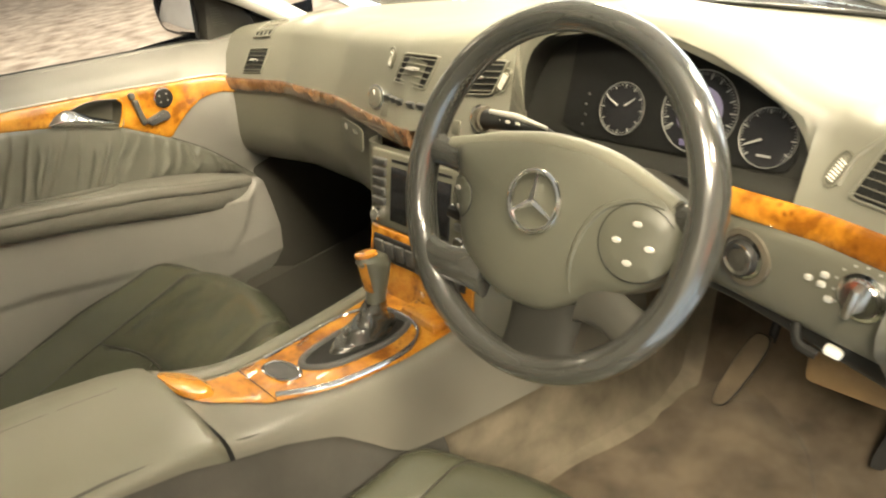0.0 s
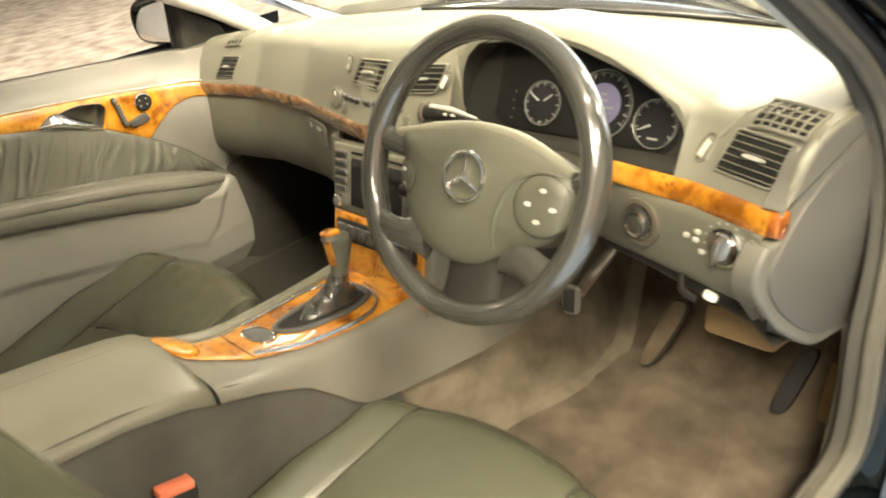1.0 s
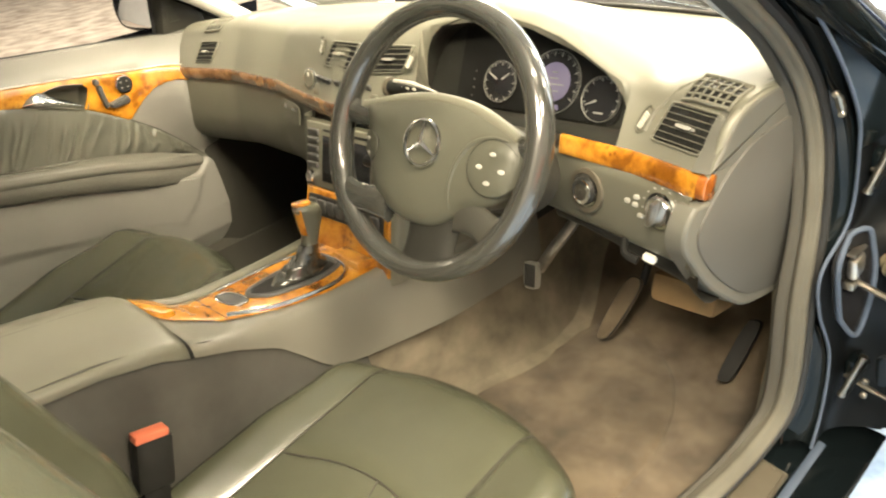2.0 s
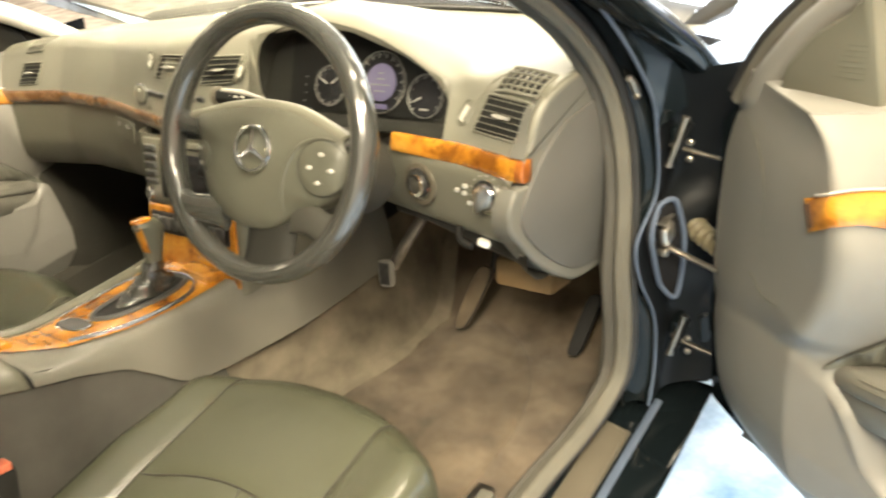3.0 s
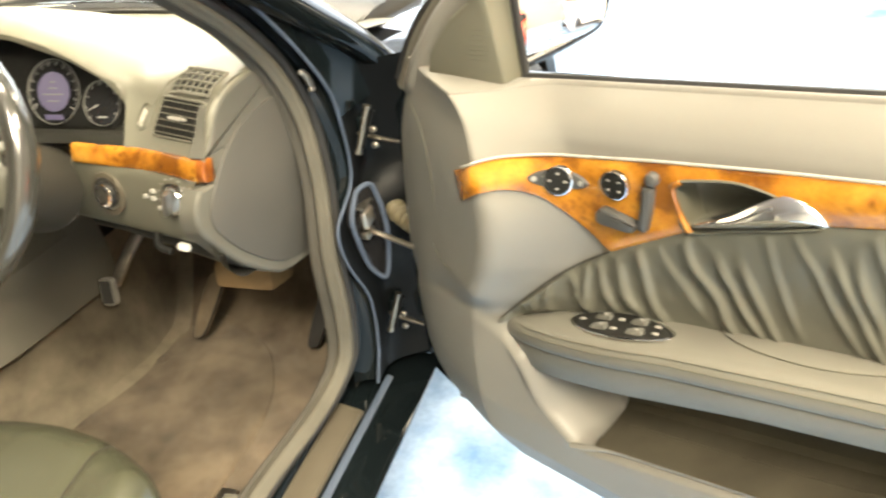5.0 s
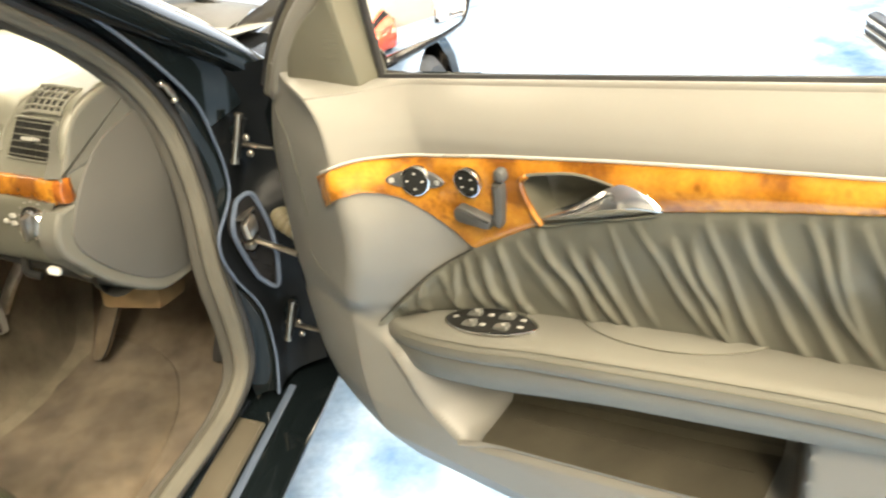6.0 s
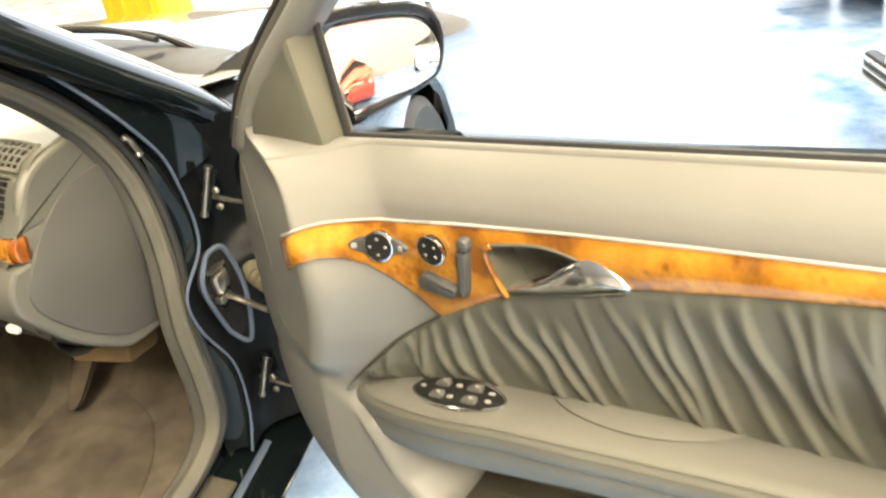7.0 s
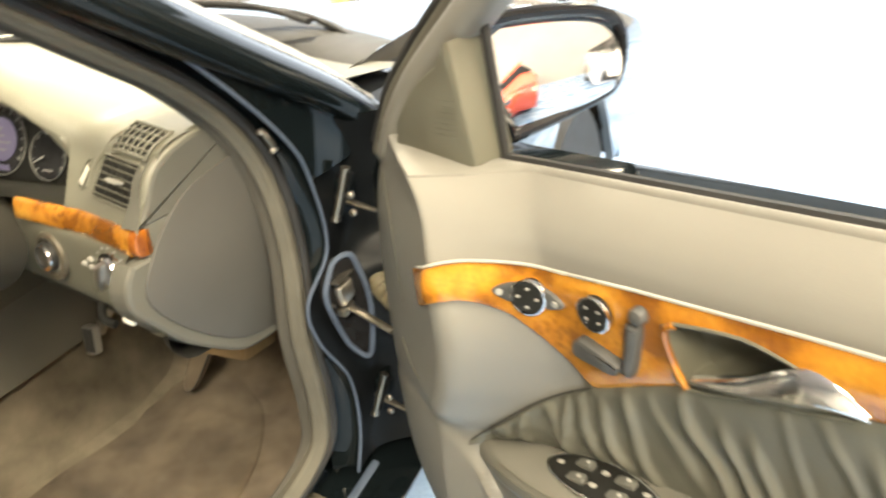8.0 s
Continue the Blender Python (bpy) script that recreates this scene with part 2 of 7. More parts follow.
M_JAMB = material("jamb_paint", (0.004, 0.006, 0.007), 0.07, var=0.2, scale=3, bump=0.0, wear=0.02, spec=0.22)
M_HINGEPOST = material("satin_black_paint", (0.006, 0.007, 0.008), 0.3, var=0.2, scale=4, bump=0.0, wear=0.05, spec=0.07)
M_SPOKE = material("spoke_plastic", (0.038, 0.037, 0.031), 0.35, spec=0.3, coat=0.0, var=0.05, scale=12, bump=0.1, grain=800, dist=0.0004, wear=0.03)
M_LINER = material("pale_lining_cloth", (0.5, 0.49, 0.46), 0.85, var=0.04, scale=6, bump=0.3, grain=900, dist=0.0008)
M_CHROME = material("chrome", (0.8, 0.8, 0.8), 0.12, 1.0, var=0.03, scale=30, bump=0.0, wear=0.05)
# lighter copy of the carpet: light falling on the tunnel is put into colour
M_TUNNEL = material("lit_tunnel_pile", (0.235, 0.203, 0.15), 0.95, var=0.35, scale=12, bump=0.8, grain=900, dist=0.003, spec=0.1)
M_CONSOLE = material("console_vinyl", (0.135, 0.13, 0.108), 0.38, var=0.08, scale=6, bump=0.25, grain=800, dist=0.0006)
M_POCKET = material("pocket_felt", (0.064, 0.057, 0.041), 0.9, var=0.2, scale=12, bump=0.5, grain=700, dist=0.002, spec=0.1)
M_BOOT = material("boot_rubber", (0.1, 0.085, 0.05), 0.6, var=0.1, scale=30, bump=0.1)
M_FELT = material("side_felt", (0.072, 0.07, 0.062), 0.95, var=0.2, scale=9, bump=0.6, grain=800, dist=0.002, spec=0.1)
M_STEEL = material("bare_steel", (0.5, 0.47, 0.42), 0.35, 1.0, var=0.2, scale=60, bump=0.1, grain=400)
M_SILVER = material("silver_plastic", (0.42, 0.41, 0.37), 0.3, 0.3, var=0.05, scale=20, bump=0.0)
M_RUBBER = material("black_rubber", (0.018, 0.018, 0.018), 0.6, var=0.2, scale=20, bump=0.2, grain=300)
# gasket rubber; on flange and sill this blue stands for the floor's reflection
M_EDGE = material("blue_grey_rubber_and_reflection", (0.06, 0.078, 0.115), 0.45, var=0.1, scale=20, bump=0.1)
M_HOODIN = material("dark_hood_lining", (0.014, 0.0138, 0.0115), 0.6, spec=0.15, var=0.1, scale=10, bump=0.2, grain=700, dist=0.0005)
M_SEAL = material("seal_cloth", (0.085, 0.08, 0.064), 0.8, var=0.14, scale=12, bump=0.5, grain=1200, dist=0.001)
M_INNERSEAL = material("inner_seal_cloth", (0.05, 0.047, 0.039), 0.85, var=0.14, scale=12, bump=0.5, grain=1200, dist=0.001)
M_HINGE = material("dull_hinge_steel", (0.32, 0.3, 0.26), 0.4, 1.0, var=0.3, scale=50, bump=0.2, grain=300)
M_BLACK = material("black_plastic", (0.014, 0.014, 0.013), 0.4, spec=0.2, var=0.2, scale=20, bump=0.1, grain=600)
M_GLOSSBLACK = material("gloss_black", (0.012, 0.012, 0.013), 0.12, var=0.1, scale=20, bump=0.0)
M_SWITCH = material("switch_rubber", (0.06, 0.06, 0.058), 0.42, var=0.1, scale=30, bump=0.05)
M_IVORY = material("white_legend", (0.75, 0.73, 0.66), 0.5, var=0.03, bump=0.0)
M_INK = material("pale_dial_ink", (0.26, 0.255, 0.235), 0.5, var=0.03, bump=0.0)
M_RED = material("red_plastic", (0.52, 0.14, 0.075), 0.35, var=0.08, scale=30, bump=0.05)
M_TAN = material("tan_foam", (0.2, 0.13, 0.06), 0.9, var=0.15, scale=20, bump=0.4, grain=300)
M_CLUSTER = material("cluster_black", (0.007, 0.007, 0.0065), 0.5, spec=0.1, var=0.1, scale=20, bump=0.0)
M_DIALRING = material("dull_dial_ring", (0.22, 0.22, 0.2), 0.35, 0.6, var=0.05, scale=20, bump=0.0)
# dash vinyl again, darkened for the weaker light on the end cheek
M_SHADEDCHEEK = material("shaded_cheek_vinyl", (0.082, 0.08, 0.068), 0.42, spec=0.4, var=0.06, scale=5, bump=0.25, grain=900, dist=0.0006)
M_SCREEN = glowing("violet_display", (0.42, 0.33, 0.52), 0.35)
M_GLASS = clear("window_glass", (0.97, 1.0, 0.98))
M_MIRROR = material("mirror_silver", (0.92, 0.92, 0.92), 0.01, 1.0, var=0.0, bump=0.0, wear=0.0)
M_PLATE = material("sill_plate", (0.1, 0.088, 0.066), 0.36, 0.3, var=0.1, scale=12, bump=0.1)
M_WALL = material("wall_paint", (0.34, 0.33, 0.31), 0.8, var=0.05, scale=1.2, bump=0.1, grain=60)
M_CEIL = material("ceiling_paint", (0.4, 0.395, 0.38), 0.85, var=0.04, scale=1.0, bump=0.1, grain=40)
M_BLUE = material("blue_epoxy", (0.17, 0.34, 0.66), 0.2, var=0.35, scale=4.5, bump=0.03, grain=60, col2=(0.46, 0.6, 0.83), wear=0.04)
M_CONCRETE = material("stained_concrete", (0.36, 0.29, 0.245), 0.6, var=0.3, scale=4.5, bump=0.2, grain=40, col2=(0.66, 0.6, 0.54))

# ---- the hall ----
X0, X1, Y0, Y1 = -14.0, 8.0, -6.0, 10.0
g = G().box(((X1 - 1.25) / 2, (Y0 + Y1) / 2, -0.1), (X1 + 1.25, Y1 - Y0, 0.2))
lone("floor", g, M_BLUE, "worn glossy blue epoxy hall floor", "floor", "structure")
g = G().box(((X0 - 1.25) / 2, (Y0 + Y1) / 2, -0.1), (-1.25 - X0, Y1 - Y0, 0.2))
lone("floor_bay", g, M_CONCRETE, "stained brown and cream concrete floor bay", "floor", "structure")
g = G().box(((X0 + X1) / 2, (Y0 + Y1) / 2, CEILING + 0.1), (X1 - X0 + 0.4, Y1 - Y0 + 0.4, 0.2))
lone("ceiling", g, M_CEIL, "plain off-white hall ceiling", "ceiling", "structure")
for nm, c, s in (("wall_south", ((X0 + X1) / 2, Y0 - 0.1, 2.4), (X1 - X0, 0.2, 4.8)),
                 ("wall_west", (X0 - 0.1, (Y0 + Y1) / 2, 2.4), (0.2, Y1 - Y0 + 0.4, 4.8)),
                 ("wall_east", (X1 + 0.1, (Y0 + Y1) / 2, 2.4), (0.2, Y1 - Y0 + 0.4, 4.8))):
    lone(nm, G().box(c, s), M_WALL, "plain off-white painted hall wall", "wall", "structure")
# the front wall, with two long window openings
g = G()
g.box(((X0 + X1) / 2, Y1 + 0.1, 0.5), (X1 - X0, 0.2, 1.0))
g.box(((X0 + X1) / 2, Y1 + 0.1, 4.7), (X1 - X0, 0.2, 0.2))
g.box((-11.5, Y1 + 0.1, 2.8), (5.0, 0.2, 3.6)).box((-2.25, Y1 + 0.1, 2.8), (0.5, 0.2, 3.6)).box((7.5, Y1 + 0.1, 2.8), (1.0, 0.2, 3.6))
lone("wall_north", g, M_WALL, "off-white hall front wall with two long windows", "wall", "structure")
win = thing("window_1", (2.5, Y1 + 0.1, 1.1), "assumed long white-framed hall window", "window", "", "structure")
for i in range(6):
    wx = -1.96 + i * 1.784
    part("mullion", G().box((wx, Y1 + 0.1, 2.8), (0.07, 0.1, 3.6), None, 0.008), M_WALL, win)
part("window_sill", G().box((2.5, Y1 + 0.02, 1.02), (9.0, 0.25, 0.04), None, 0.008), M_WALL, win)

# unseen window, added to give the bonnet something bright to mirror
win = thing("window_2_added", (-5.75, Y1 + 0.1, 1.1), "assumed long white-framed hall window", "window", "", "structure")
for i in range(5):
    wx = -8.96 + i * 1.605
    part("mullion", G().box((wx, Y1 + 0.1, 2.8), (0.07, 0.1, 3.6), None, 0.008), M_WALL, win)
part("window_sill", G().box((-5.75, Y1 + 0.02, 1.02), (6.5, 0.25, 0.04), None, 0.008), M_WALL, win)

light_body = material("white_enamel", (0.8, 0.8, 0.78), 0.4, var=0.03, bump=0.0)
fit0 = thing("ceiling_light", (FITTINGS[0][0], FITTINGS[0][1], CEILING), "white ceiling light fitting, lit", "lamp", "hall lights")
part("housing", G().box((FITTINGS[0][0], FITTINGS[0][1], CEILING - 0.04), (1.0, 2.0, 0.07), None, 0.01), light_body, fit0)
for fx, fy, power in FITTINGS[1:]:
    copy_thing(fit0, pose(fx, fy, CEILING))

# ---- dashboard ----
XC = -0.045  # the car's middle
FACE_Y = [(-0.80, 0.205), (-0.745, 0.216), (-0.57, 0.25), (-0.365, 0.236), (-0.22, 0.20), (-0.10, 0.174), (0.0, 0.18), (0.1, 0.198), (0.25, 0.212), (0.40, 0.221), (0.53, 0.206), (0.60, 0.187), (0.65, 0.17), (0.70, 0.155)]
BROW_Z = [(-0.80, 0.985), (-0.6, 1.0), (-0.35, 1.005), (-0.2, 1.02), (-0.05, 1.034), (0.08, 1.046), (0.16, 1.063), (0.25, 1.076), (0.33, 1.068), (0.42, 1.036), (0.47, 1.007), (0.51, 0.985), (0.55, 0.982), (0.60, 0.992), (0.66, 0.992), (0.70, 0.985)]
HOOD_Z = [(0.098, 0.928), (0.1, 0.955), (0.106, 0.985), (0.115, 1.005), (0.126, 1.021), (0.148, 1.038), (0.2, 1.053), (0.243, 1.06), (0.294, 1.058), (0.343, 1.048), (0.389, 1.033), (0.433, 1.01), (0.46, 0.992), (0.475, 0.978), (0.487, 0.958), (0.493, 0.94), (0.4975, 0.918)]


def dash_profile(x):
    yf, zt = lerp(x, FACE_Y), lerp(x, BROW_Z)
    yb = yf + 0.042
    hood = step(0.03, 0.105, x) * (1 - step(0.46, 0.53, x))
    yb = yb * (1 - hood) + 0.243 * hood
    front = 0.80 - 0.25 * abs(x - XC) ** 2
    top = spline([(0, front, 0.95), (0, front - 0.16, 0.972), (0, 0.46, 0.975 * 0.35 + (zt - 0.012) * 0.65), (0, yb + 0.1, zt - 0.004), (0, yb + 0.045, zt), (0, yb + 0.014, zt - 0.008), (0, yb + 0.001, zt - 0.026)], 22)
    out = [(x, p.y, p.z) for p in top]
    if 0.098 < x < 0.4975:
        zo = min(lerp(x, HOOD_Z), zt - 0.012)
        out = out[:-1] + [(x, yb + 0.001, max(zo + 0.004, min(zt - 0.016, zo + 0.02)))]
        yd = lambda z: 0.247 + 0.45 * (z - 0.925)
        zi = max(zo - 0.012, 0.9135)
        out += [(x, yb + 0.001, zo + 0.002), (x, yb + 0.005, zo - 0.003), (x, 0.5 * (yb + 0.005 + yd(zi)), 0.5 * (zo - 0.003 + zi)), (x, yd(zi), zi), (x, yd(0.913), 0.913), (x, yd(0.913) - 0.008, 0.9125), (x, yf + 0.006, 0.908), (x, yf, 0.9)]
    else:
        a, b = (yb + 0.001, zt - 0.026), (yf, 0.9)
        out += [(x, a[0] + (b[0] - a[0]) * k / 8, a[1] + (b[1] - a[1]) * k / 8) for k in range(1, 9)]
    return out


def face(x, z):
    """y of the dash's rear face."""
    yf, zt = lerp(x, FACE_Y), lerp(x, BROW_Z)
    return yf + 0.042 * max(0.0, min(1.0, (z - 0.9) / (zt - 0.026 - 0.9)))


dash = thing("dashboard", (XC, 0.5, 0.6), "grey vinyl car dashboard with wood strips and air vents", "dashboard")
xs = sorted(set([round(-0.775 + 0.0125 * i, 4) for i in range(int(1.4625 / 0.0125) + 1)] + [0.0975, 0.0985, 0.1, 0.103, 0.107, 0.112, 0.118, 0.455, 0.465, 0.472, 0.479, 0.485, 0.4895, 0.494, 0.497, 0.4978, 0.69]))


def cheek_x(y, z):
    """The outer face of the dash's end, leaning out with height."""
    return 0.645 + 0.22 * (y - 0.137) + 0.1 * (z - 0.829)


xs = [x for x in xs if x < 0.659]
prof = [[(min(q, cheek_x(y, z) - 0.003), y, z) for q, y, z in dash_profile(x)] for x in xs]
xs.append(0.67)
prof.append([(max(0.659, cheek_x(y, z) - 0.003), y, z) for q, y, z in dash_profile(0.662)])
part("top_pad", G().grid([p[:23] for p in prof]), M_DASH, dash, "grey grained dash top pad", sharp=50)
part("rear_face", G().grid([p[22:] for x, p in zip(xs, prof) if x < 0.0986]), M_DASH, dash, sharp=50)
part("rear_face", G().grid([p[22:] for x, p in zip(xs, prof) if x > 0.4974]), M_DASH, dash, sharp=50)
part("cluster_lip", G().grid([p[26:] for x, p in zip(xs, prof) if 0.0974 < x < 0.498]), M_HOODIN, dash, sharp=50)
part("instrument_hood", G().grid([p[22:27] for x, p in zip(xs, prof) if 0.0974 < x < 0.498]), M_HOODIN, dash, "dark lining inside the instrument hood", sharp=50)
# demister slot along the windscreen
slot = [(x, 0.775 - 0.25 * abs(x - XC) ** 2, 0.957) for x in np.linspace(-0.5, 0.5, 24)]
part("demister_slot", G().tube(slot, 0.009, 8, 0.5), M_BLACK, dash)

# passenger side below the strip: glovebox
rows = []
for x in np.linspace(-0.775, -0.185, 40):
    yf = lerp(x, FACE_Y)
    edge = step(-0.775, -0.70, x)
    rows.append([(x, p.y, p.z) for p in spline([(0, yf + 0.004, 0.876), (0, yf - 0.002, 0.85), (0, yf - 0.008, 0.80), (0, yf - 0.006, 0.755 + 0.01 * edge), (0, yf + 0.012, 0.722), (0, yf + 0.06, 0.7), (0, yf + 0.2, 0.695), (0, 0.7, 0.7)], 26)])
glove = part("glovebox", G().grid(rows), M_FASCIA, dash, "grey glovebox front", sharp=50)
gy = face(-0.295, 0.85) - 0.006
fn = quad((-0.335, gy + 0.008, 0.872), (-0.245, gy - 0.012, 0.868), (-0.245, gy - 0.02, 0.825), (-0.33, gy + 0.002, 0.83))
part("latch", G().plate(oval(0.5, 0.5, 0.5, 0.5, 28, 5), fn, 0.0025, 0.0), M_FASCIA, glove, "grey glovebox latch flap")
part("lock", G().plate(oval(0.28, 0.72, 0.07, 0.13, 16), fn, 0.005, 0.0), M_CHROME, glove, "chrome lock")
part("lock", G().plate(oval(0.72, 0.74, 0.12, 0.08, 16), fn, 0.005, 0.0), M_CHROME, glove, "chrome latch lever")

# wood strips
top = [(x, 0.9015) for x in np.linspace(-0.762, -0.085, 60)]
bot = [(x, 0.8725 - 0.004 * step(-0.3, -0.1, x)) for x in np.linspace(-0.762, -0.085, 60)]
part("wood_strip", G().band(top, bot, lambda x, z, c: (x, lerp(x, FACE_Y) + 0.003 - c, z), 0.008), M_WOODSHEEN, dash, "burl wood strip, a grazing reflection put in as brown")
top = [(x, 0.9015) for x in np.linspace(0.398, 0.645, 40)]
bot = [(x, 0.873 - 0.014 * (x - 0.398)) for x in np.linspace(0.398, 0.640, 40)]
part("wood_strip", G().band(top, bot, lambda x, z, c: (x, lerp(x, FACE_Y) + 0.002 - c - 0.25 * (0.9 - z), z), 0.008, 0.03), M_WOOD, dash, "glossy amber burl wood strip")

# driver's lower fascia
def knee(x):
    return 0.216 - 0.2 * (x - 0.4) - 0.015 * step(0.612, 0.64, x)


rows = []
for x in np.linspace(0.10, 0.64, 46):
    y = knee(x)
    d = 0.03 * (x - 0.4)
    rows.append([(x, p.y, p.z) for p in spline([(0, y + 0.01, 0.874), (0, y, 0.866), (0, y - 0.003, 0.83), (0, y, 0.79 - d), (0, y + 0.012, 0.765 - d), (0, y + 0.05, 0.75 - d), (0, y + 0.2, 0.735 - d), (0, 0.62, 0.73)], 24)])
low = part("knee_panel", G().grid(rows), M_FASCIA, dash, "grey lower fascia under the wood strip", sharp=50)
rows = []
for x in np.linspace(0.36, 0.645, 20):
    y = knee(x) + 0.02
    d = 0.16 * max(0.0, x - 0.42)
    rows.append([(x, p.y, p.z) for p in spline([(0, y, 0.765 - d * 0.3), (0, y + 0.004, 0.745 - d * 0.6), (0, y + 0.05, 0.728 - d), (0, y + 0.2, 0.715 - d), (0, 0.6, 0.7 - d)], 16)])
part("lower_cover", G().grid(rows), M_BLACK, dash, "black lower dash cover", sharp=50)
part("release_lever", G().box((0.556, 0.2, 0.745), (0.02, 0.012, 0.012), Matrix.Rotation(0.2, 3, "Y"), 0.004), M_IVORY, dash, "white bonnet release tag")
part("release_pull", G().tube(spline([(0.515, 0.2, 0.765), (0.525, 0.185, 0.752), (0.545, 0.185, 0.745)], 10), 0.006, 8), M_BLACK, dash)

# end cheek beside the door
SIDE = spline([(0.345, 0.650), (0.30, 0.652), (0.267, 0.665), (0.20, 0.722), (0.158, 0.778), (0.14, 0.805), (0.136, 0.832), (0.142, 0.852), (0.152, 0.866)], 28) + spline([(0.170, 0.9045), (0.187, 0.93), (0.2, 0.957), (0.224, 0.976), (0.272, 0.988), (0.34, 0.99)], 18)
SIDE = [(p.x, p.y) for p in SIDE]
fx = lambda y, z, c: (cheek_x(y, z) - 0.028 + c, y, z)
part("end_cheek", G().plate(SIDE[:28] + [(0.44, 0.866), (0.44, 0.65)], fx, 0.028, 0.005), M_SHADEDCHEEK, dash, "grey dash end cheek facing the door", sharp=14)
part("end_cheek", G().plate(SIDE[-18:] + [(0.44, 0.99), (0.44, 0.9045)], fx, 0.028, 0.004), M_SHADEDCHEEK, dash, sharp=14)
part("end_filler", G().plate([(0.176, 0.862), (0.178, 0.908), (0.44, 0.908), (0.44, 0.862)], lambda y, z, c: (cheek_x(y, z) - 0.03 + c, y, z), 0.0285, 0.003), M_SHADEDCHEEK, dash)
CAP = spline([(0.184, 0.868, 0), (0.171, 0.8685, 0), (0.1655, 0.871, 0), (0.1625, 0.878, 0), (0.1625, 0.887, 0), (0.165, 0.897, 0), (0.171, 0.902, 0), (0.184, 0.903, 0)], 30)
part("strip_end", G().plate([(p.x, p.y) for p in CAP], lambda y, z, c: (cheek_x(y, z) - 0.014 + c, y, z), 0.0125, 0.0015), M_WOODEND, dash, "red-brown wood cap on the strip's end", sharp=40)
INNER = spline([(0.33, 0.668), (0.275, 0.682), (0.215, 0.732), (0.172, 0.785), (0.158, 0.82), (0.168, 0.85), (0.2, 0.895), (0.238, 0.925), (0.28, 0.937), (0.33, 0.946)], 40)
ins = [(p.x, p.y) for p in INNER] + [(0.43, 0.945), (0.43, 0.675)]
part("end_cover", G().plate(ins, lambda y, z, c: (cheek_x(y, z) - 0.002 + c, y, z), 0.005, 0.002), M_COVER, dash, "grey removable end cover")
part("rolled_edge", G().tube([(cheek_x(y, z) - 0.009, y + 0.004, z - 0.002) for y, z in SIDE[-17:]], [0.003 + 0.005 * step(0, 5, k) for k in range(17)], 12), M_DASH, dash, "rolled grey edge beside the air vent")
part("foam_pad", G().box((0.515, 0.41, 0.572), (0.12, 0.09, 0.055), Matrix.Rotation(radians(-12), 3, "X"), 0.012), M_TAN, dash, "tan foam pad under the dash")


def on_face(x, z, c=0.0):
    """c stands out from the dash's rear face."""
    return Vector((x, face(x, z) - c, z))


def air_vent(owner, corners, slats, tab, bars=0):
    """A vent let into the face: dark box, thin louvres, flat frame."""
    fn = quad(*[on_face(x, z, 0.001) for x, z in corners])
    v = part("air_vent", G().plate([(0, 0), (1, 0), (1, 1), (0, 1)], lambda a, b, c: fn(a, b, c - 0.004), 0.0045, 0.0), M_BLACK, owner, "black louvred air vent")
    for i in range(slats):
        b = (i + 0.5) / slats
        hh = 0.1 / slats
        rows = [[fn(a, b - hh, 0.0005), fn(a, b - hh * 0.5, 0.0035), fn(a, b + hh * 0.6, 0.003), fn(a, b + hh, 0.0005)] for a in (0.01, 0.25, 0.5, 0.75, 0.99)]
        part("slat", G().grid(rows, cv=True, caps=True), M_FASCIA, v)
    for i in range(bars):
        a = (i + 0.5) / bars
        w = 0.008
        part("fin", G().grid([[fn(a - w, b, 0.0), fn(a - w, b, 0.0011), fn(a + w, b, 0.0011), fn(a + w, b, 0.0)] for b in (0.02, 0.98)], cv=True, caps=True), M_BLACK, v)
    ro = oval(0.5, 0.5, 0.5, 0.5, 48, 14)
    rows = []
    for q, h in ((0.985, 0.0), (1.0, 0.0025), (1.03, 0.003), (1.06, 0.002), (1.08, -0.003)):
        rows.append([fn(0.5 + (a - 0.5) * q, 0.5 + (b - 0.5) * (q * 1.0 + (q - 1) * 0.6), h) for a, b in ro])
    part("vent_frame", G().grid(rows, cv=True), M_DASH, v)
    part("vent_tab", G().plate(oval(tab[0], tab[1], 0.16, 0.05, 20, 3), fn, 0.0095, 0.002), M_SILVER, v, "silver vent tab")
    return v


air_vent(dash, ((-0.112, 1.004), (-0.036, 1.005), (-0.06, 0.960), (-0.14, 0.962)), 5, (0.45, 0.55))
air_vent(dash, ((0.012, 1.004), (0.088, 1.006), (0.068, 0.964), (-0.006, 0.96)), 5, (0.5, 0.5))
air_vent(dash, ((-0.690, 0.953), (-0.632, 0.955), (-0.643, 0.914), (-0.699, 0.912)), 5, (0.5, 0.5))
air_vent(dash, ((0.572, 0.966), (0.654, 0.965), (0.634, 0.920), (0.552, 0.920)), 6, (0.52, 0.50), 7)


def shoulder(x, s, c=0.0):
    """On the rounded upper edge of the dash; s runs forward from the face."""
    yb, zt = lerp(x, FACE_Y) + 0.042, lerp(x, BROW_Z)
    pts = [(yb + 0.001, zt - 0.024), (yb + 0.005, zt - 0.016), (yb + 0.014, zt - 0.0075), (yb + 0.029, zt - 0.0025), (yb + 0.045, zt + 0.0005)]
    return Vector((x, lerp(s * 4, list(enumerate([p[0] for p in pts]))) - 0.6 * c, lerp(s * 4, list(enumerate([p[1] for p in pts]))) + 0.8 * c))


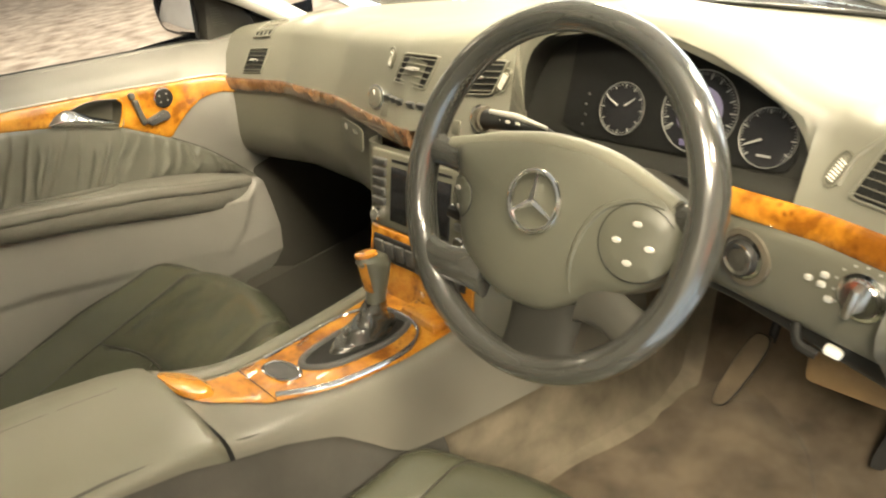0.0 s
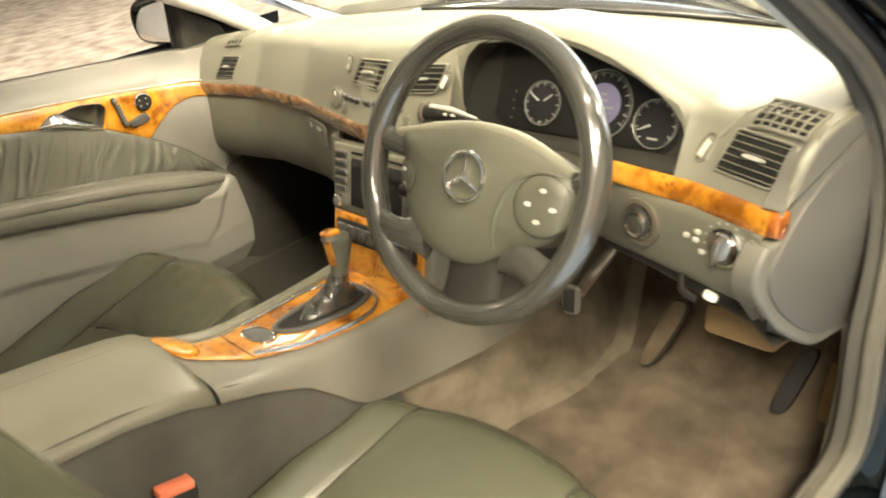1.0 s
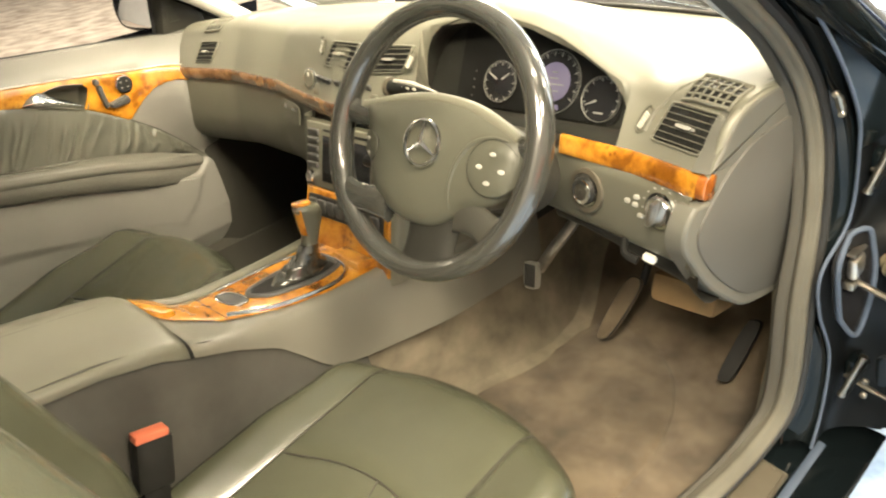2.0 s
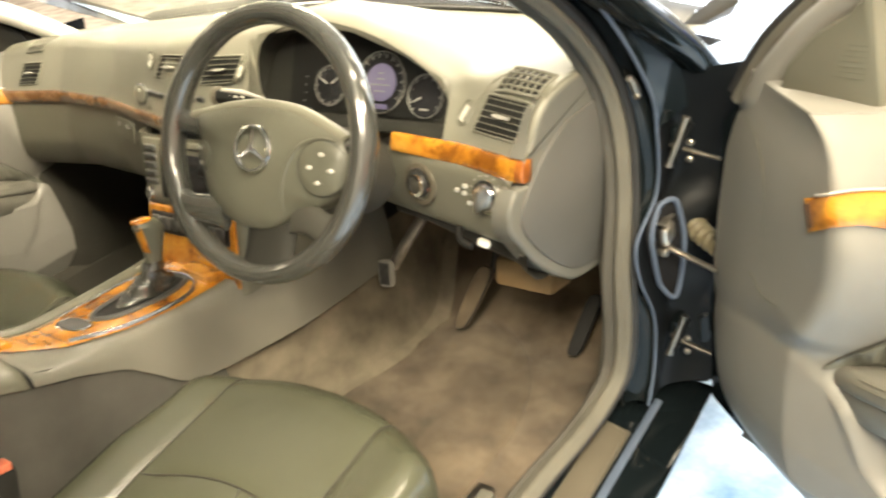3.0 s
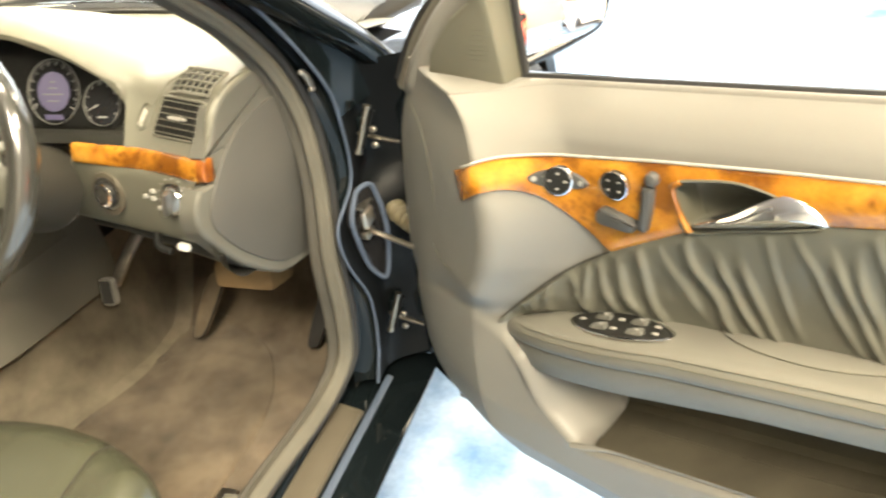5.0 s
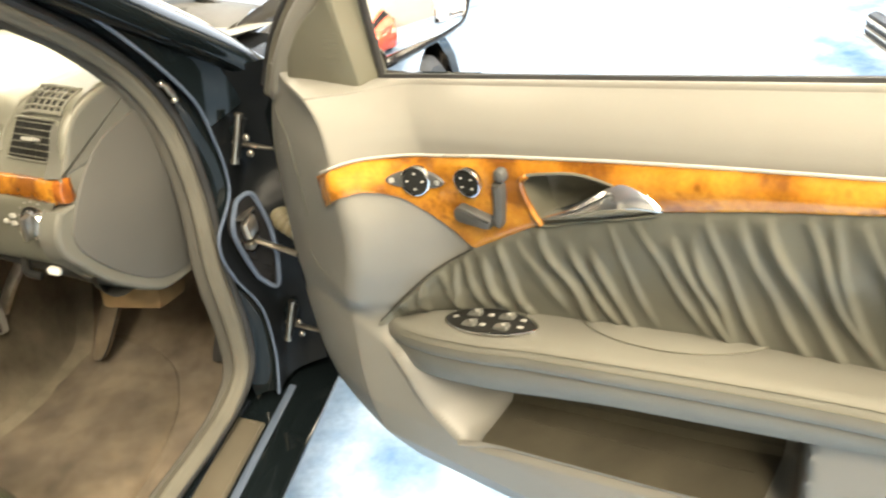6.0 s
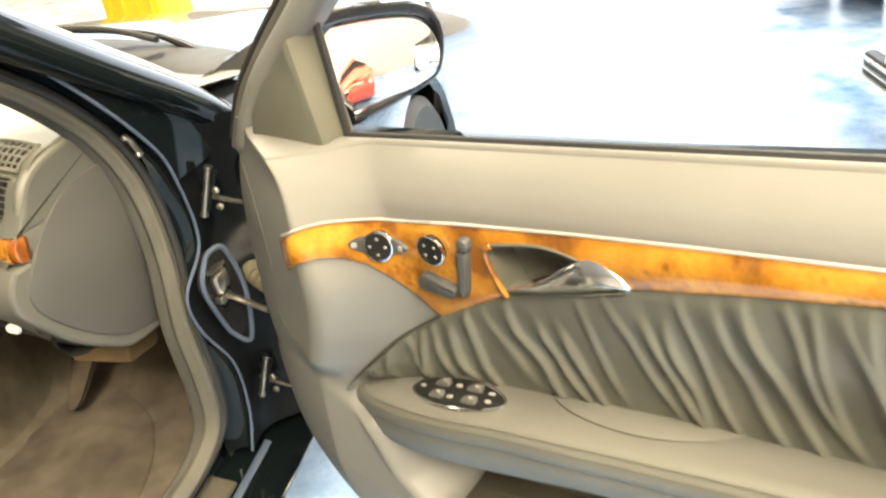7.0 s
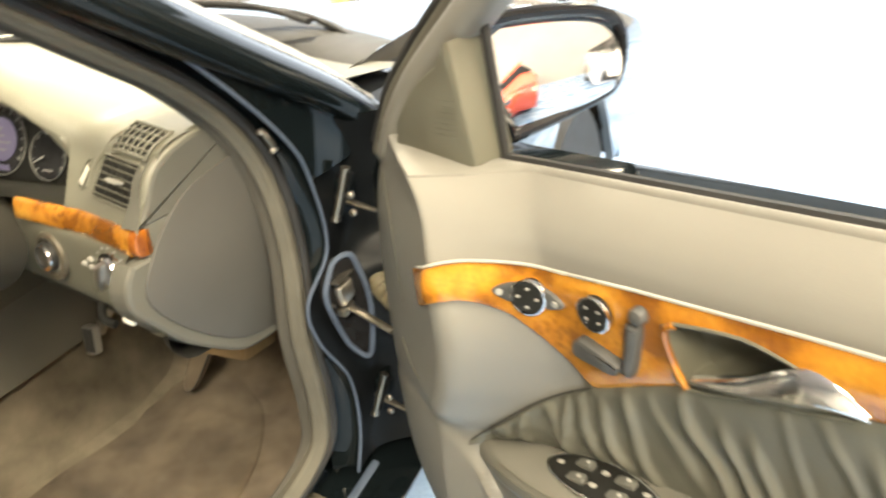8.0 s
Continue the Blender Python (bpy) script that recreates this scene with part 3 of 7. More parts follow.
def grille(x0, x1, skew, nx, ny):
    fn = lambda a, b, c: shoulder(x0 + (x1 - x0) * a + skew * b, 0.16 + 0.84 * b, c)
    v = part("demister_grille", G().grid([[fn(a, b, 0.0012) for a in np.linspace(0, 1, 6)] for b in np.linspace(0, 1, 7)]), M_BLACK, dash, "side window demister grille")
    for i in range(nx + 1):
        a = i / nx
        part("bar", G().tube([fn(a, b, 0.002) for b in np.linspace(0, 1, 7)], 0.0017, 6), M_DASH, v)
    for i in range(ny + 1):
        b = i / ny
        part("bar", G().tube([fn(a, b, 0.0024) for a in np.linspace(0, 1, 5)], 0.0017 if 0 < i < ny else 0.003, 6), M_DASH, v)


grille(0.584, 0.658, 0.012, 6, 4)
grille(-0.688, -0.637, 0.01, 4, 3)
# rolled edge round the side vent
part("vent_surround", G().tube([on_face(0.535, 0.925, 0.0), on_face(0.543, 0.95, 0.0)] + [shoulder(0.552 + 0.02 * k, 0.25 + 0.3 * k, -0.0005) for k in range(1, 3)] + [shoulder(0.62, 1.0, 0.0), shoulder(0.668, 0.95, 0.0)], 0.003, 8), M_DASH, dash)
for x, z, w, ln in ((0.530, 0.938, 0.42, 0.0125), (-0.158, 0.992, 0.35, 0.013), (0.086, 0.982, 0.45, 0.012)):
    fn = lambda a, b, c: on_face(x + a * math.cos(w) + b * math.sin(w), z - a * math.sin(w) + b * math.cos(w), c)
    wheel_t = part("thumbwheel", G().plate(oval(0, 0, 0.0058, ln, 24, 2.6), fn, 0.0045, 0.002), M_FASCIA, dash, "ribbed grey thumbwheel")
    part("wheel_rim", G().tube([fn(a, b, 0.001) for a, b in oval(0, 0, 0.0085, ln + 0.004, 28, 2.4)], 0.0014, 6, closed=True), M_FASCIA, wheel_t)
    for k in range(7):
        b = (k - 3) * ln * 0.24
        part("rib", G().tube([fn(-0.004, b, 0.0047), fn(0.004, b, 0.0047)], 0.0007, 4), M_IVORY, wheel_t)

# round switches
EX, UPV = Vector((1, 0, 0)), Vector((0, 0.25, 1)).normalized()


def knob(owner, name, c, r, h, mat, ring, label, n=None):
    n = n or Vector((0, -1, 0.25)).normalized()
    e = n.cross(Vector((0, 0, 1))).normalized() * -1
    s = n.cross(e)
    k = part(name, G().lathe(c, e, s, n, [(r, 0), (r, h * 0.7), (r * 0.9, h), (r * 0.4, h * 1.02)]), mat, owner, label)
    part("ring", G().lathe(c, e, s, n, [(r * 1.02, -0.002), (r * 1.25, 0.001), (r * 1.22, 0.004), (r * 1.02, 0.005)], 32, False), ring, k)
    return k, e, s, n


for kx in (-0.19, 0.058):
    k, e, s, n = knob(dash, "climate_knob", (kx, face(kx, 0.93) - 0.002, 0.93), 0.017, 0.007, M_FASCIA, M_CHROME, "round climate knob with a bright ring")
    part("pointer", G().box(Vector((kx, face(kx, 0.93) - 0.002, 0.93)) + n * 0.0075 + s * 0.008, (0.002, 0.002, 0.008)), M_IVORY, k)
for i, bx in enumerate((-0.155, -0.135, -0.115, -0.085, -0.06, -0.03, -0.005)):
    b = part("climate_button", G().box((bx, face(bx, 0.934) + 0.0005, 0.934), (0.017, 0.006, 0.015), Matrix.Rotation(0.35, 3, "X") @ Matrix.Identity(3), 0.0015), M_SWITCH, dash)
    part("legend", G().box((bx, face(bx, 0.936) - 0.003, 0.936), (0.005, 0.001, 0.003)), M_IVORY, b)
part("climate_strip", G().plate([(-0.17, 0.906), (0.02, 0.906), (0.02, 0.925), (-0.17, 0.925)], lambda x, z, c: (x, face(x, z) - c + 0.001, z), 0.004, 0.001), M_FASCIA, dash)

FN = Vector((-0.2, -1, 0.12)).normalized()
k, e, s, n = knob(dash, "ignition_switch", (0.452, knee(0.452) - 0.004, 0.829), 0.0205, 0.012, M_BLACK, M_CHROME, "black ignition lock in a bright ring", FN)
part("outer_ring", G().lathe((0.452, knee(0.452) - 0.004, 0.829), e, s, n, [(0.026, -0.002), (0.034, -0.001), (0.033, 0.004), (0.0265, 0.005)], 32, False), M_PLATE, k)
part("bright_ring", G().lathe(Vector((0.452, knee(0.452) - 0.004, 0.829)) + n * 0.0105, e, s, n, [(0.0125, 0), (0.0185, 0.0005), (0.018, 0.003), (0.013, 0.0035)], 32, False), M_CHROME, k)
part("key_slot", G().lathe(Vector((0.452, knee(0.452) - 0.004, 0.829)) + n * 0.011, e, s, n, [(0.012, 0), (0.012, 0.002), (0.010, 0.0025)]), M_DARKVINYL, k)
part("slot_mark", G().box(Vector((0.452, knee(0.452) - 0.004, 0.829)) + n * 0.0138, (0.004, 0.001, 0.007)), M_DARKVINYL, k)
c = Vector((0.588, knee(0.588) - 0.003, 0.838))
k, e, s, n = knob(dash, "light_switch", c, 0.0205, 0.010, M_CHROME, M_CHROME, "bright rotary light switch with white legends", FN)
part("grip", G().box(c + n * 0.017, (0.0085, 0.018, 0.037), Matrix.Rotation(0.25, 3, "Y"), 0.004), M_STEEL, k, "bright grip bar")
for j in range(11):
    w = radians(-30 + j * 24)
    part("legend", G().box(c + e * (0.031 * math.cos(w)) + s * (0.031 * math.sin(w)) + n * 0.001, (0.003, 0.001, 0.0022)), M_INK, k)
for dx, dz in ((-0.041, 0.008), (-0.044, -0.004), (-0.035, -0.018), (-0.058, -0.002)):
    part("push_button", G().box((0.588 + dx, knee(0.588 + dx) - 0.004, 0.838 + dz), (0.009, 0.006, 0.007), None, 0.0025), M_SILVER, dash)

# instruments
cl = thing("instrument_cluster", (0.33, 0.25, 0.913), "black instrument cluster with three round dials, lit violet display", "instruments")
CN = Vector((0, -1, 0.45)).normalized()
CE, CS = Vector((1, 0, 0)), Vector((0, 0.45, 1)).normalized()


def cf(x, z, c=0.0):
    return Vector((x, 0.247 + 0.45 * (z - 0.925), z)) + CN * c


FACE = [(x, 0.9155 + 0.012 * step(0.2, 0.165, x)) for x in np.linspace(0.165, 0.462, 14)] + [(0.474, 0.919), (0.480, 0.928), (0.480, 0.94)] + [(x, lerp(x, HOOD_Z) - 0.017) for x in np.linspace(0.472, 0.165, 26)]
part("cluster_face", G().plate(FACE, cf, 0.003, 0.0), M_CLUSTER, cl, "matt black cluster face")


def dial(x, z, r, ticks, a0, a1, hands, name, label, major=5):
    c = cf(x, z, 0.0032)
    d = part(name, G().lathe(c, CE, CS, CN, [(r, 0), (r, 0.001)], 48), M_GLOSSBLACK, cl, label)
    part("bezel", G().lathe(c, CE, CS, CN, [(r, 0), (r * 1.018, 0.0015), (r * 1.012, 0.0025), (r * 0.992, 0.0022), (r * 0.988, 0.001)], 48, False), M_DIALRING, d, "dull metal bezel")
    for i in range(ticks + 1):
        w = radians(a0 + (a1 - a0) * i / ticks)
        l = 0.15 if i % major == 0 else 0.07
        p0, p1 = [c + CE * (math.cos(w) * r * q) + CS * (math.sin(w) * r * q) + CN * 0.0016 for q in (0.95 - l, 0.95)]
        part("tick", G().tube([p0, p1], 0.0007 if i % major == 0 else 0.0003, 4), M_INK, d)
    for w, l, t in hands:
        w = radians(w)
        p0, p1 = [c + CE * (math.cos(w) * r * q) + CS * (math.sin(w) * r * q) + CN * 0.004 for q in (0.2 if not t else 0.72, l)]
        part("needle", G().tube([p0, p1], [0.0016, 0.0008], 5), M_INK, d, "white needle")
    return d, c


def dial_text(d, c, r, a0, a1, words, size):
    for i, wd in enumerate(words):
        w = radians(a0 + (a1 - a0) * i / (len(words) - 1))
        p = c + CE * (math.cos(w) * r) + CS * (math.sin(w) * r) + CN * 0.002
        m = Matrix((CE, CS, CN)).transposed().to_4x4()
        m.translation = p
        lettering("numeral", wd, size, m, M_INK, d)


d, c = dial(0.254, 0.953, 0.0325, 60, 90, -270, [(152, 0.78, False), (38, 0.72, False)], "clock", "round analogue clock")
dial_text(d, c, 0.0225, 60, -270, ["1", "2", "3", "4", "5", "6", "7", "8", "9", "10", "11", "12"], 0.0078)
d, c = dial(0.359, 0.9625, 0.0475, 52, 215, -35, [(212, 0.95, True)], "speedometer", "speedometer with a violet display", 4)
dial_text(d, c, 0.0385, 215, -35, [str(v) for v in range(0, 261, 20)], 0.0072)
part("display", G().lathe(c, CE, CS, CN, [(0.029, 0.001), (0.029, 0.002), (0.028, 0.0025)], 40), M_SCREEN, d, "lit violet round display")
for j, (dz, wd) in enumerate(((0.014, 0.010), (0.005, 0.016), (-0.004, 0.038), (-0.014, 0.022))):
    part("display_line", G().box(c + CS * dz + CN * 0.003, (wd, 0.0006, 0.0022)), M_INK, d)
part("odometer", G().box(c - CS * 0.038 + CN * 0.0018, (0.032, 0.001, 0.009)), M_SCREEN, d, "lit odometer window")
d, c = dial(0.446, 0.9475, 0.0325, 42, 225, -45, [(205, 0.8, False)], "rev_counter", "rev counter at rest")
dial_text(d, c, 0.0225, 225, -45, ["0", "1", "2", "3", "4", "5", "6", "7"], 0.0068)
part("dial_legend", G().box(c - CS * 0.02 + CN * 0.002, (0.016, 0.0006, 0.0025)), M_INK, d)
for j in range(4):
    part("warning_lamp", G().box(cf(0.198 + 0.002 * (j % 2), 0.928 + j * 0.012, 0.0035), (0.003, 0.001, 0.003)), M_SWITCH, cl)

# ---- steering wheel ----
WC, WA, WB = Vector((0.3275, 0.0222, 0.95)), radians(25), radians(2.7)
WN = Vector((math.sin(WB) * math.cos(WA), -math.cos(WA) * math.cos(WB), math.sin(WA)))
WE = Vector((math.cos(WB), math.sin(WB), 0))
WS = WN.cross(WE)


def wp(a, b, c=0.0):
    return WC + WE * a + WS * b + WN * c


sw = thing("steering_wheel", WC, "dark leather four-spoke steering wheel with bright round badge", "steering wheel")
RR, TR = 0.1785, 0.0165
rows = []
for i in range(96):
    w = math.tau * i / 96
    grip = 1 + 0.06 * math.cos(2 * w)
    rows.append([wp((RR + TR * grip * math.cos(k * math.tau / 16)) * math.cos(w), (RR + TR * grip * math.cos(k * math.tau / 16)) * math.sin(w), TR * 1.12 * grip * math.sin(k * math.tau / 16)) for k in range(16)])
rim = part("rim", G().grid(rows, cu=True, cv=True), M_WHEEL, sw, "worn shiny dark grey leather rim")
stitch = [(0.1785 - TR * 0.98, w) for w in np.linspace(radians(95), radians(178), 60)]
part("stitching", G().tube([wp(r * math.cos(w) * (1 + 0.006 * (-1) ** i), r * math.sin(w), 0.006 + 0.0015 * (-1) ** i) for i, (r, w) in enumerate(stitch)], 0.0009, 5), M_DARKVINYL, rim)
# centre pad, domed
HUB = [(-0.125, 0.036), (-0.06, 0.051), (0.0, 0.057), (0.06, 0.052), (0.11, 0.036), (0.148, 0.018), (0.159, -0.01), (0.15, -0.045), (0.122, -0.07), (0.085, -0.083), (0.062, -0.098), (0.03, -0.115), (-0.005, -0.118), (-0.04, -0.112), (-0.075, -0.095), (-0.1, -0.068), (-0.112, -0.03), (-0.122, 0.01)]
ring0 = spline([(a, b, 0) for a, b in HUB], 72, True)
rows = []
for q, h in ((1.0, -0.03), (1.0, -0.004), (0.985, 0.004), (0.94, 0.009), (0.8, 0.015), (0.6, 0.0185), (0.4, 0.0205), (0.2, 0.0215), (0.05, 0.022)):
    rows.append([wp(p.x * q, -0.02 + (p.y + 0.02) * q, h - 0.002) for p in ring0])
hub = part("airbag_cover", G().grid(rows, cv=True, caps=True), M_PAD, sw, "dark grey vinyl airbag cover", sharp=60)
# the spokes, and the pad's top edge in paler grey for overhead light


def spoke(name, pts, w, t, label="", mat=M_FASCIA):
    p = spline([(a, b, c) for a, b, c in pts], 14)
    ws = [w[0] + (w[1] - w[0]) * abs(2 * k / 13 - 1) ** 2 for k in range(14)]
    rows = []
    for k, q in enumerate(p):
        d = (p[min(k + 1, 13)] - p[max(k - 1, 0)])
        d = Vector((d.x, d.y)).normalized()
        nx, ny = -d.y, d.x
        rows.append([wp(q.x + nx * ws[k] * math.cos(j * math.tau / 14), q.y + ny * ws[k] * math.cos(j * math.tau / 14), q.z + t * math.sin(j * math.tau / 14)) for j in range(14)])
    return part(name, G().grid(rows, cv=True, caps=True), mat, sw, label)


spoke("spoke", [(-0.172, 0.025, -0.002), (-0.14, 0.02, -0.004), (-0.10, 0.015, -0.01)], (0.016, 0.024), 0.012, mat=M_WHEEL)
spoke("spoke", [(0.172, 0.012, -0.004), (0.15, 0.008, -0.008), (0.12, 0.005, -0.014)], (0.014, 0.022), 0.012, mat=M_WHEEL)
spoke("spoke", [(-0.155, -0.098, 0.002), (-0.112, -0.1, 0.002), (-0.06, -0.098, -0.004)], (0.02, 0.03), 0.012, "dark leather lower spoke", M_WHEEL)
spoke("spoke", [(0.142, -0.112, 0.0), (0.112, -0.096, 0.001), (0.07, -0.084, -0.006)], (0.022, 0.034), 0.011, "grey lower spoke", M_SPOKE)
spoke("tongue", [(0.022, -0.172, -0.006), (0.022, -0.14, -0.01), (0.022, -0.095, -0.014)], (0.044, 0.05), 0.014, "dark lower tongue between the spokes", M_HOODIN)
ledge = [(-0.14, 0.035), (-0.1, 0.042), (-0.06, 0.05), (0, 0.056), (0.06, 0.051), (0.105, 0.038), (0.146, 0.02)]
part("lit_edge", G().tube([wp(p.x, p.y - 0.004, -0.004) for p in spline([(a, b, 0) for a, b in ledge], 40)], [0.009 + 0.003 * math.sin(math.pi * k / 39) for k in range(40)], 12), M_FASCIA, sw, "pad's top edge, paler grey standing for light from above")


def dome(a, b):
    """Height of the pad's face."""
    w = math.atan2(b + 0.02, a)
    rr = max(math.hypot(p.x, p.y + 0.02) for p in ring0 if abs((math.atan2(p.y + 0.02, p.x) - w + math.pi) % math.tau - math.pi) < 0.12)
    return lerp(math.hypot(a, b + 0.02) / rr, [(0.05, 0.02), (0.2, 0.0195), (0.4, 0.0185), (0.6, 0.0165), (0.8, 0.013), (0.94, 0.007), (1.0, -0.004)])


for cx, rp, spots in ((0.1215, 0.036, ((0, 0.018), (-0.017, 0.0), (0.015, -0.002), (-0.003, -0.019))), (-0.104, 0.022, ((-0.004, 0.009), (-0.004, -0.012)))):
    pod = part("switch_pod", G().grid([[wp(cx + rp * q * math.cos(w), -0.022 + rp * q * math.sin(w), dome(cx + rp * q * math.cos(w), -0.022 + rp * q * math.sin(w)) + h) for w in np.linspace(0, math.tau, 36, endpoint=False)] for q, h in ((1.0, -0.002), (1.0, 0.0006), (0.96, 0.0014), (0.6, 0.0018), (0.1, 0.002))], cv=True, caps=True), M_PAD, sw, "round switch pod")
    part("pod_line", G().tube([wp(cx + rp * 1.01 * math.cos(w), -0.022 + rp * 1.01 * math.sin(w), dome(cx + rp * 1.01 * math.cos(w), -0.022 + rp * 1.01 * math.sin(w)) + 0.0004) for w in np.linspace(0, math.tau, 40, endpoint=False)], 0.0007, 5, closed=True), M_BLACK, pod)
    for dx, dy in spots:
        part("button", G().plate(oval(cx + dx, -0.022 + dy, 0.0046, 0.003, 16), lambda a, b, c: wp(a, b, dome(a, b) + 0.001 + c), 0.0022, 0.001), M_SILVER, pod, "small bright button")
badge = part("badge", G().grid([[wp(0.006 + (0.0305 + 0.003 * math.cos(k * math.tau / 8)) * math.cos(w), -0.006 + (0.0305 + 0.003 * math.cos(k * math.tau / 8)) * math.sin(w), 0.022 + 0.003 * math.sin(k * math.tau / 8)) for k in range(8)] for w in np.linspace(0, math.tau, 48, endpoint=False)], cu=True, cv=True), M_CHROME, hub, "plain bright ring badge")
for k in range(3):
    w = math.pi / 2 + k * math.tau / 3
    part("badge_arm", G().tube([wp(0.006, -0.006, 0.024), wp(0.006 + 0.03 * math.cos(w), -0.006 + 0.03 * math.sin(w), 0.022)], [0.0042, 0.0012], 4), M_CHROME, hub)
part("seam", G().tube([wp(p.x, p.y, dome(p.x, p.y) - 0.0015) for p in spline([(0.06, -0.088, 0), (0.058, -0.06, 0), (0.066, -0.025, 0), (0.085, 0.004, 0), (0.115, 0.016, 0), (0.14, 0.014, 0)], 24)], [0.001 + 0.0028 * math.sin(math.pi * k / 23) for k in range(24)], 8), M_PAD, hub, "raised crease round the switch pod")
# column and stalks
col = thing("steering_column", (0.328, 0.12, 0.80), "grey plastic steering column shroud with two stalks", "steering column")
rows = []
for c, rx, ry in ((-0.012, 0.05, 0.045), (-0.03, 0.064, 0.058), (-0.07, 0.07, 0.062), (-0.13, 0.074, 0.066), (-0.22, 0.078, 0.07)):
    rows.append([wp(rx * math.cos(k * math.tau / 28), -0.03 + ry * math.sin(k * math.tau / 28), c) for k in range(28)])
# dark vinyl puts the shade behind the wheel into the shroud's colour
part("shroud", G().grid(rows, cv=True, caps=True), M_DARKVINYL, col, "column shroud, darkened to stand for shade behind the wheel")
st = part("stalk", G().tube([wp(-0.03, 0.05, -0.066), wp(-0.06, 0.062, -0.058), wp(-0.1, 0.066, -0.05), wp(-0.136, 0.0655, -0.045)], [0.006, 0.0075, 0.010, 0.0115], 14), M_BLACK, col, "black wiper stalk with white marks")
part("stalk_end", G().lathe(wp(-0.134, 0.0655, -0.045), WS, WN, -WE, [(0.0115, 0), (0.0145, 0.001), (0.0145, 0.006), (0.011, 0.008), (0.009, 0.006)], 24), M_PLATE, st, "bright stalk end")
part("stalk_top", G().tube([wp(-0.05, 0.066, -0.053), wp(-0.09, 0.0735, -0.045), wp(-0.125, 0.074, -0.04)], [0.002, 0.004, 0.0035], 8), M_SILVER, st, "silver stalk top")
for k in range(3):
    part("legend", G().box(wp(-0.082 - 0.014 * k, 0.066, -0.0395), (0.006, 0.001, 0.003)), M_IVORY, st)
part("stalk", G().tube([wp(-0.05, -0.05, -0.05), wp(-0.12, -0.055, -0.05), wp(-0.165, -0.05, -0.045)], [0.006, 0.007, 0.009], 10), M_BLACK, col)

# ---- centre stack and console ----
stack = thing("centre_stack", (XC, 0.15, 0.62), "grey centre stack with radio, buttons and burl wood", "centre console")


def sk(x, z, c=0.0):
    """The stack's rear face: leaning forward with height."""
    return Vector((x, 0.105 + 0.27 * (z - 0.64) - c, z))


rows = []
for z in np.linspace(0.60, 0.868, 20):
    w = 0.138 + 0.012 * step(0.75, 0.868, z)
    y = sk(0, z).y
    rows.append([(XC - w, 0.42, z), (XC - w - 0.004, y + 0.05, z), (XC - w, y + 0.014, z), (XC - w + 0.008, y + 0.002, z), (XC - w + 0.02, y, z), (XC, y, z), (XC + w - 0.02, y, z), (XC + w - 0.008, y + 0.002, z), (XC + w, y + 0.014, z), (XC + w, 0.42, z)])
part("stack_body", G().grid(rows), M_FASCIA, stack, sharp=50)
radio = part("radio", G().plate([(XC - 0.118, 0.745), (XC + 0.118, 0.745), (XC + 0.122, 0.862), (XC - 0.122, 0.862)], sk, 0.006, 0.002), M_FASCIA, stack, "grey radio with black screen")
part("screen", G().plate([(XC - 0.07, 0.757), (XC + 0.07, 0.757), (XC + 0.07, 0.842), (XC - 0.07, 0.842)], sk, 0.0085, 0.002), M_GLOSSBLACK, radio, "black glossy screen")
part("disc_slot", G().plate([(XC - 0.07, 0.85), (XC + 0.07, 0.85), (XC + 0.07, 0.854), (XC - 0.07, 0.854)], sk, 0.007, 0.0), M_BLACK, radio)
for sx in (-1, 1):
    for k in range(5):
        z = 0.784 + 0.0155 * k
        part("radio_button", G().box(sk(XC + sx * 0.099, z, 0.007), (0.032, 0.008, 0.0115), None, 0.002), M_SWITCH, radio)
    part("radio_knob", G().lathe(sk(XC + sx * 0.1, 0.762, 0.006), EX, UPV, Vector((0, -1, 0.2)).normalized(), [(0.0115, 0), (0.0115, 0.010), (0.0095, 0.012)], 24), M_CHROME, radio, "bright radio knob")
part("wood_surround", G().plate([(XC - 0.128, 0.615), (XC + 0.128, 0.615), (XC + 0.122, 0.74), (XC - 0.122, 0.74)], sk, 0.005, 0.003), M_WOOD, stack, "glossy amber burl wood panel")
clim = part("climate_unit", G().plate([(XC - 0.11, 0.69), (XC + 0.11, 0.69), (XC + 0.11, 0.728), (XC - 0.11, 0.728)], sk, 0.009, 0.002), M_BLACK, stack, "black row of climate keys")
for k in range(8):
    b = part("climate_key", G().box(sk(XC - 0.091 + 0.026 * k, 0.709, 0.0095), (0.022, 0.006, 0.03), None, 0.002), M_SWITCH, clim)
    part("legend", G().box(sk(XC - 0.091 + 0.026 * k, 0.714, 0.0128), (0.008, 0.001, 0.004)), M_IVORY, b)

con = thing("centre_console", (XC, -0.2, 0.35), "grey centre console with burl wood plate and armrest", "centre console")


def cz(y):
    """Height of the console's top."""
    return lerp(y, [(-0.66, 0.785), (-0.5, 0.748), (-0.42, 0.736), (-0.34, 0.722), (-0.3, 0.71), (-0.285, 0.694), (-0.262, 0.68), (-0.2, 0.66), (-0.1, 0.647), (0.0, 0.637), (0.06, 0.632), (0.13, 0.627), (0.3, 0.62)])


def side_low(y):
    """Lower edge of the console's hard side, above the felt."""
    return lerp(y, [(-0.66, 0.745), (-0.5, 0.728), (-0.42, 0.718), (-0.34, 0.697), (-0.295, 0.676), (-0.22, 0.641), (-0.145, 0.601), (-0.1, 0.556), (-0.077, 0.53), (-0.045, 0.505), (0.02, 0.492), (0.1, 0.483), (0.28, 0.47), (0.5, 0.46)])


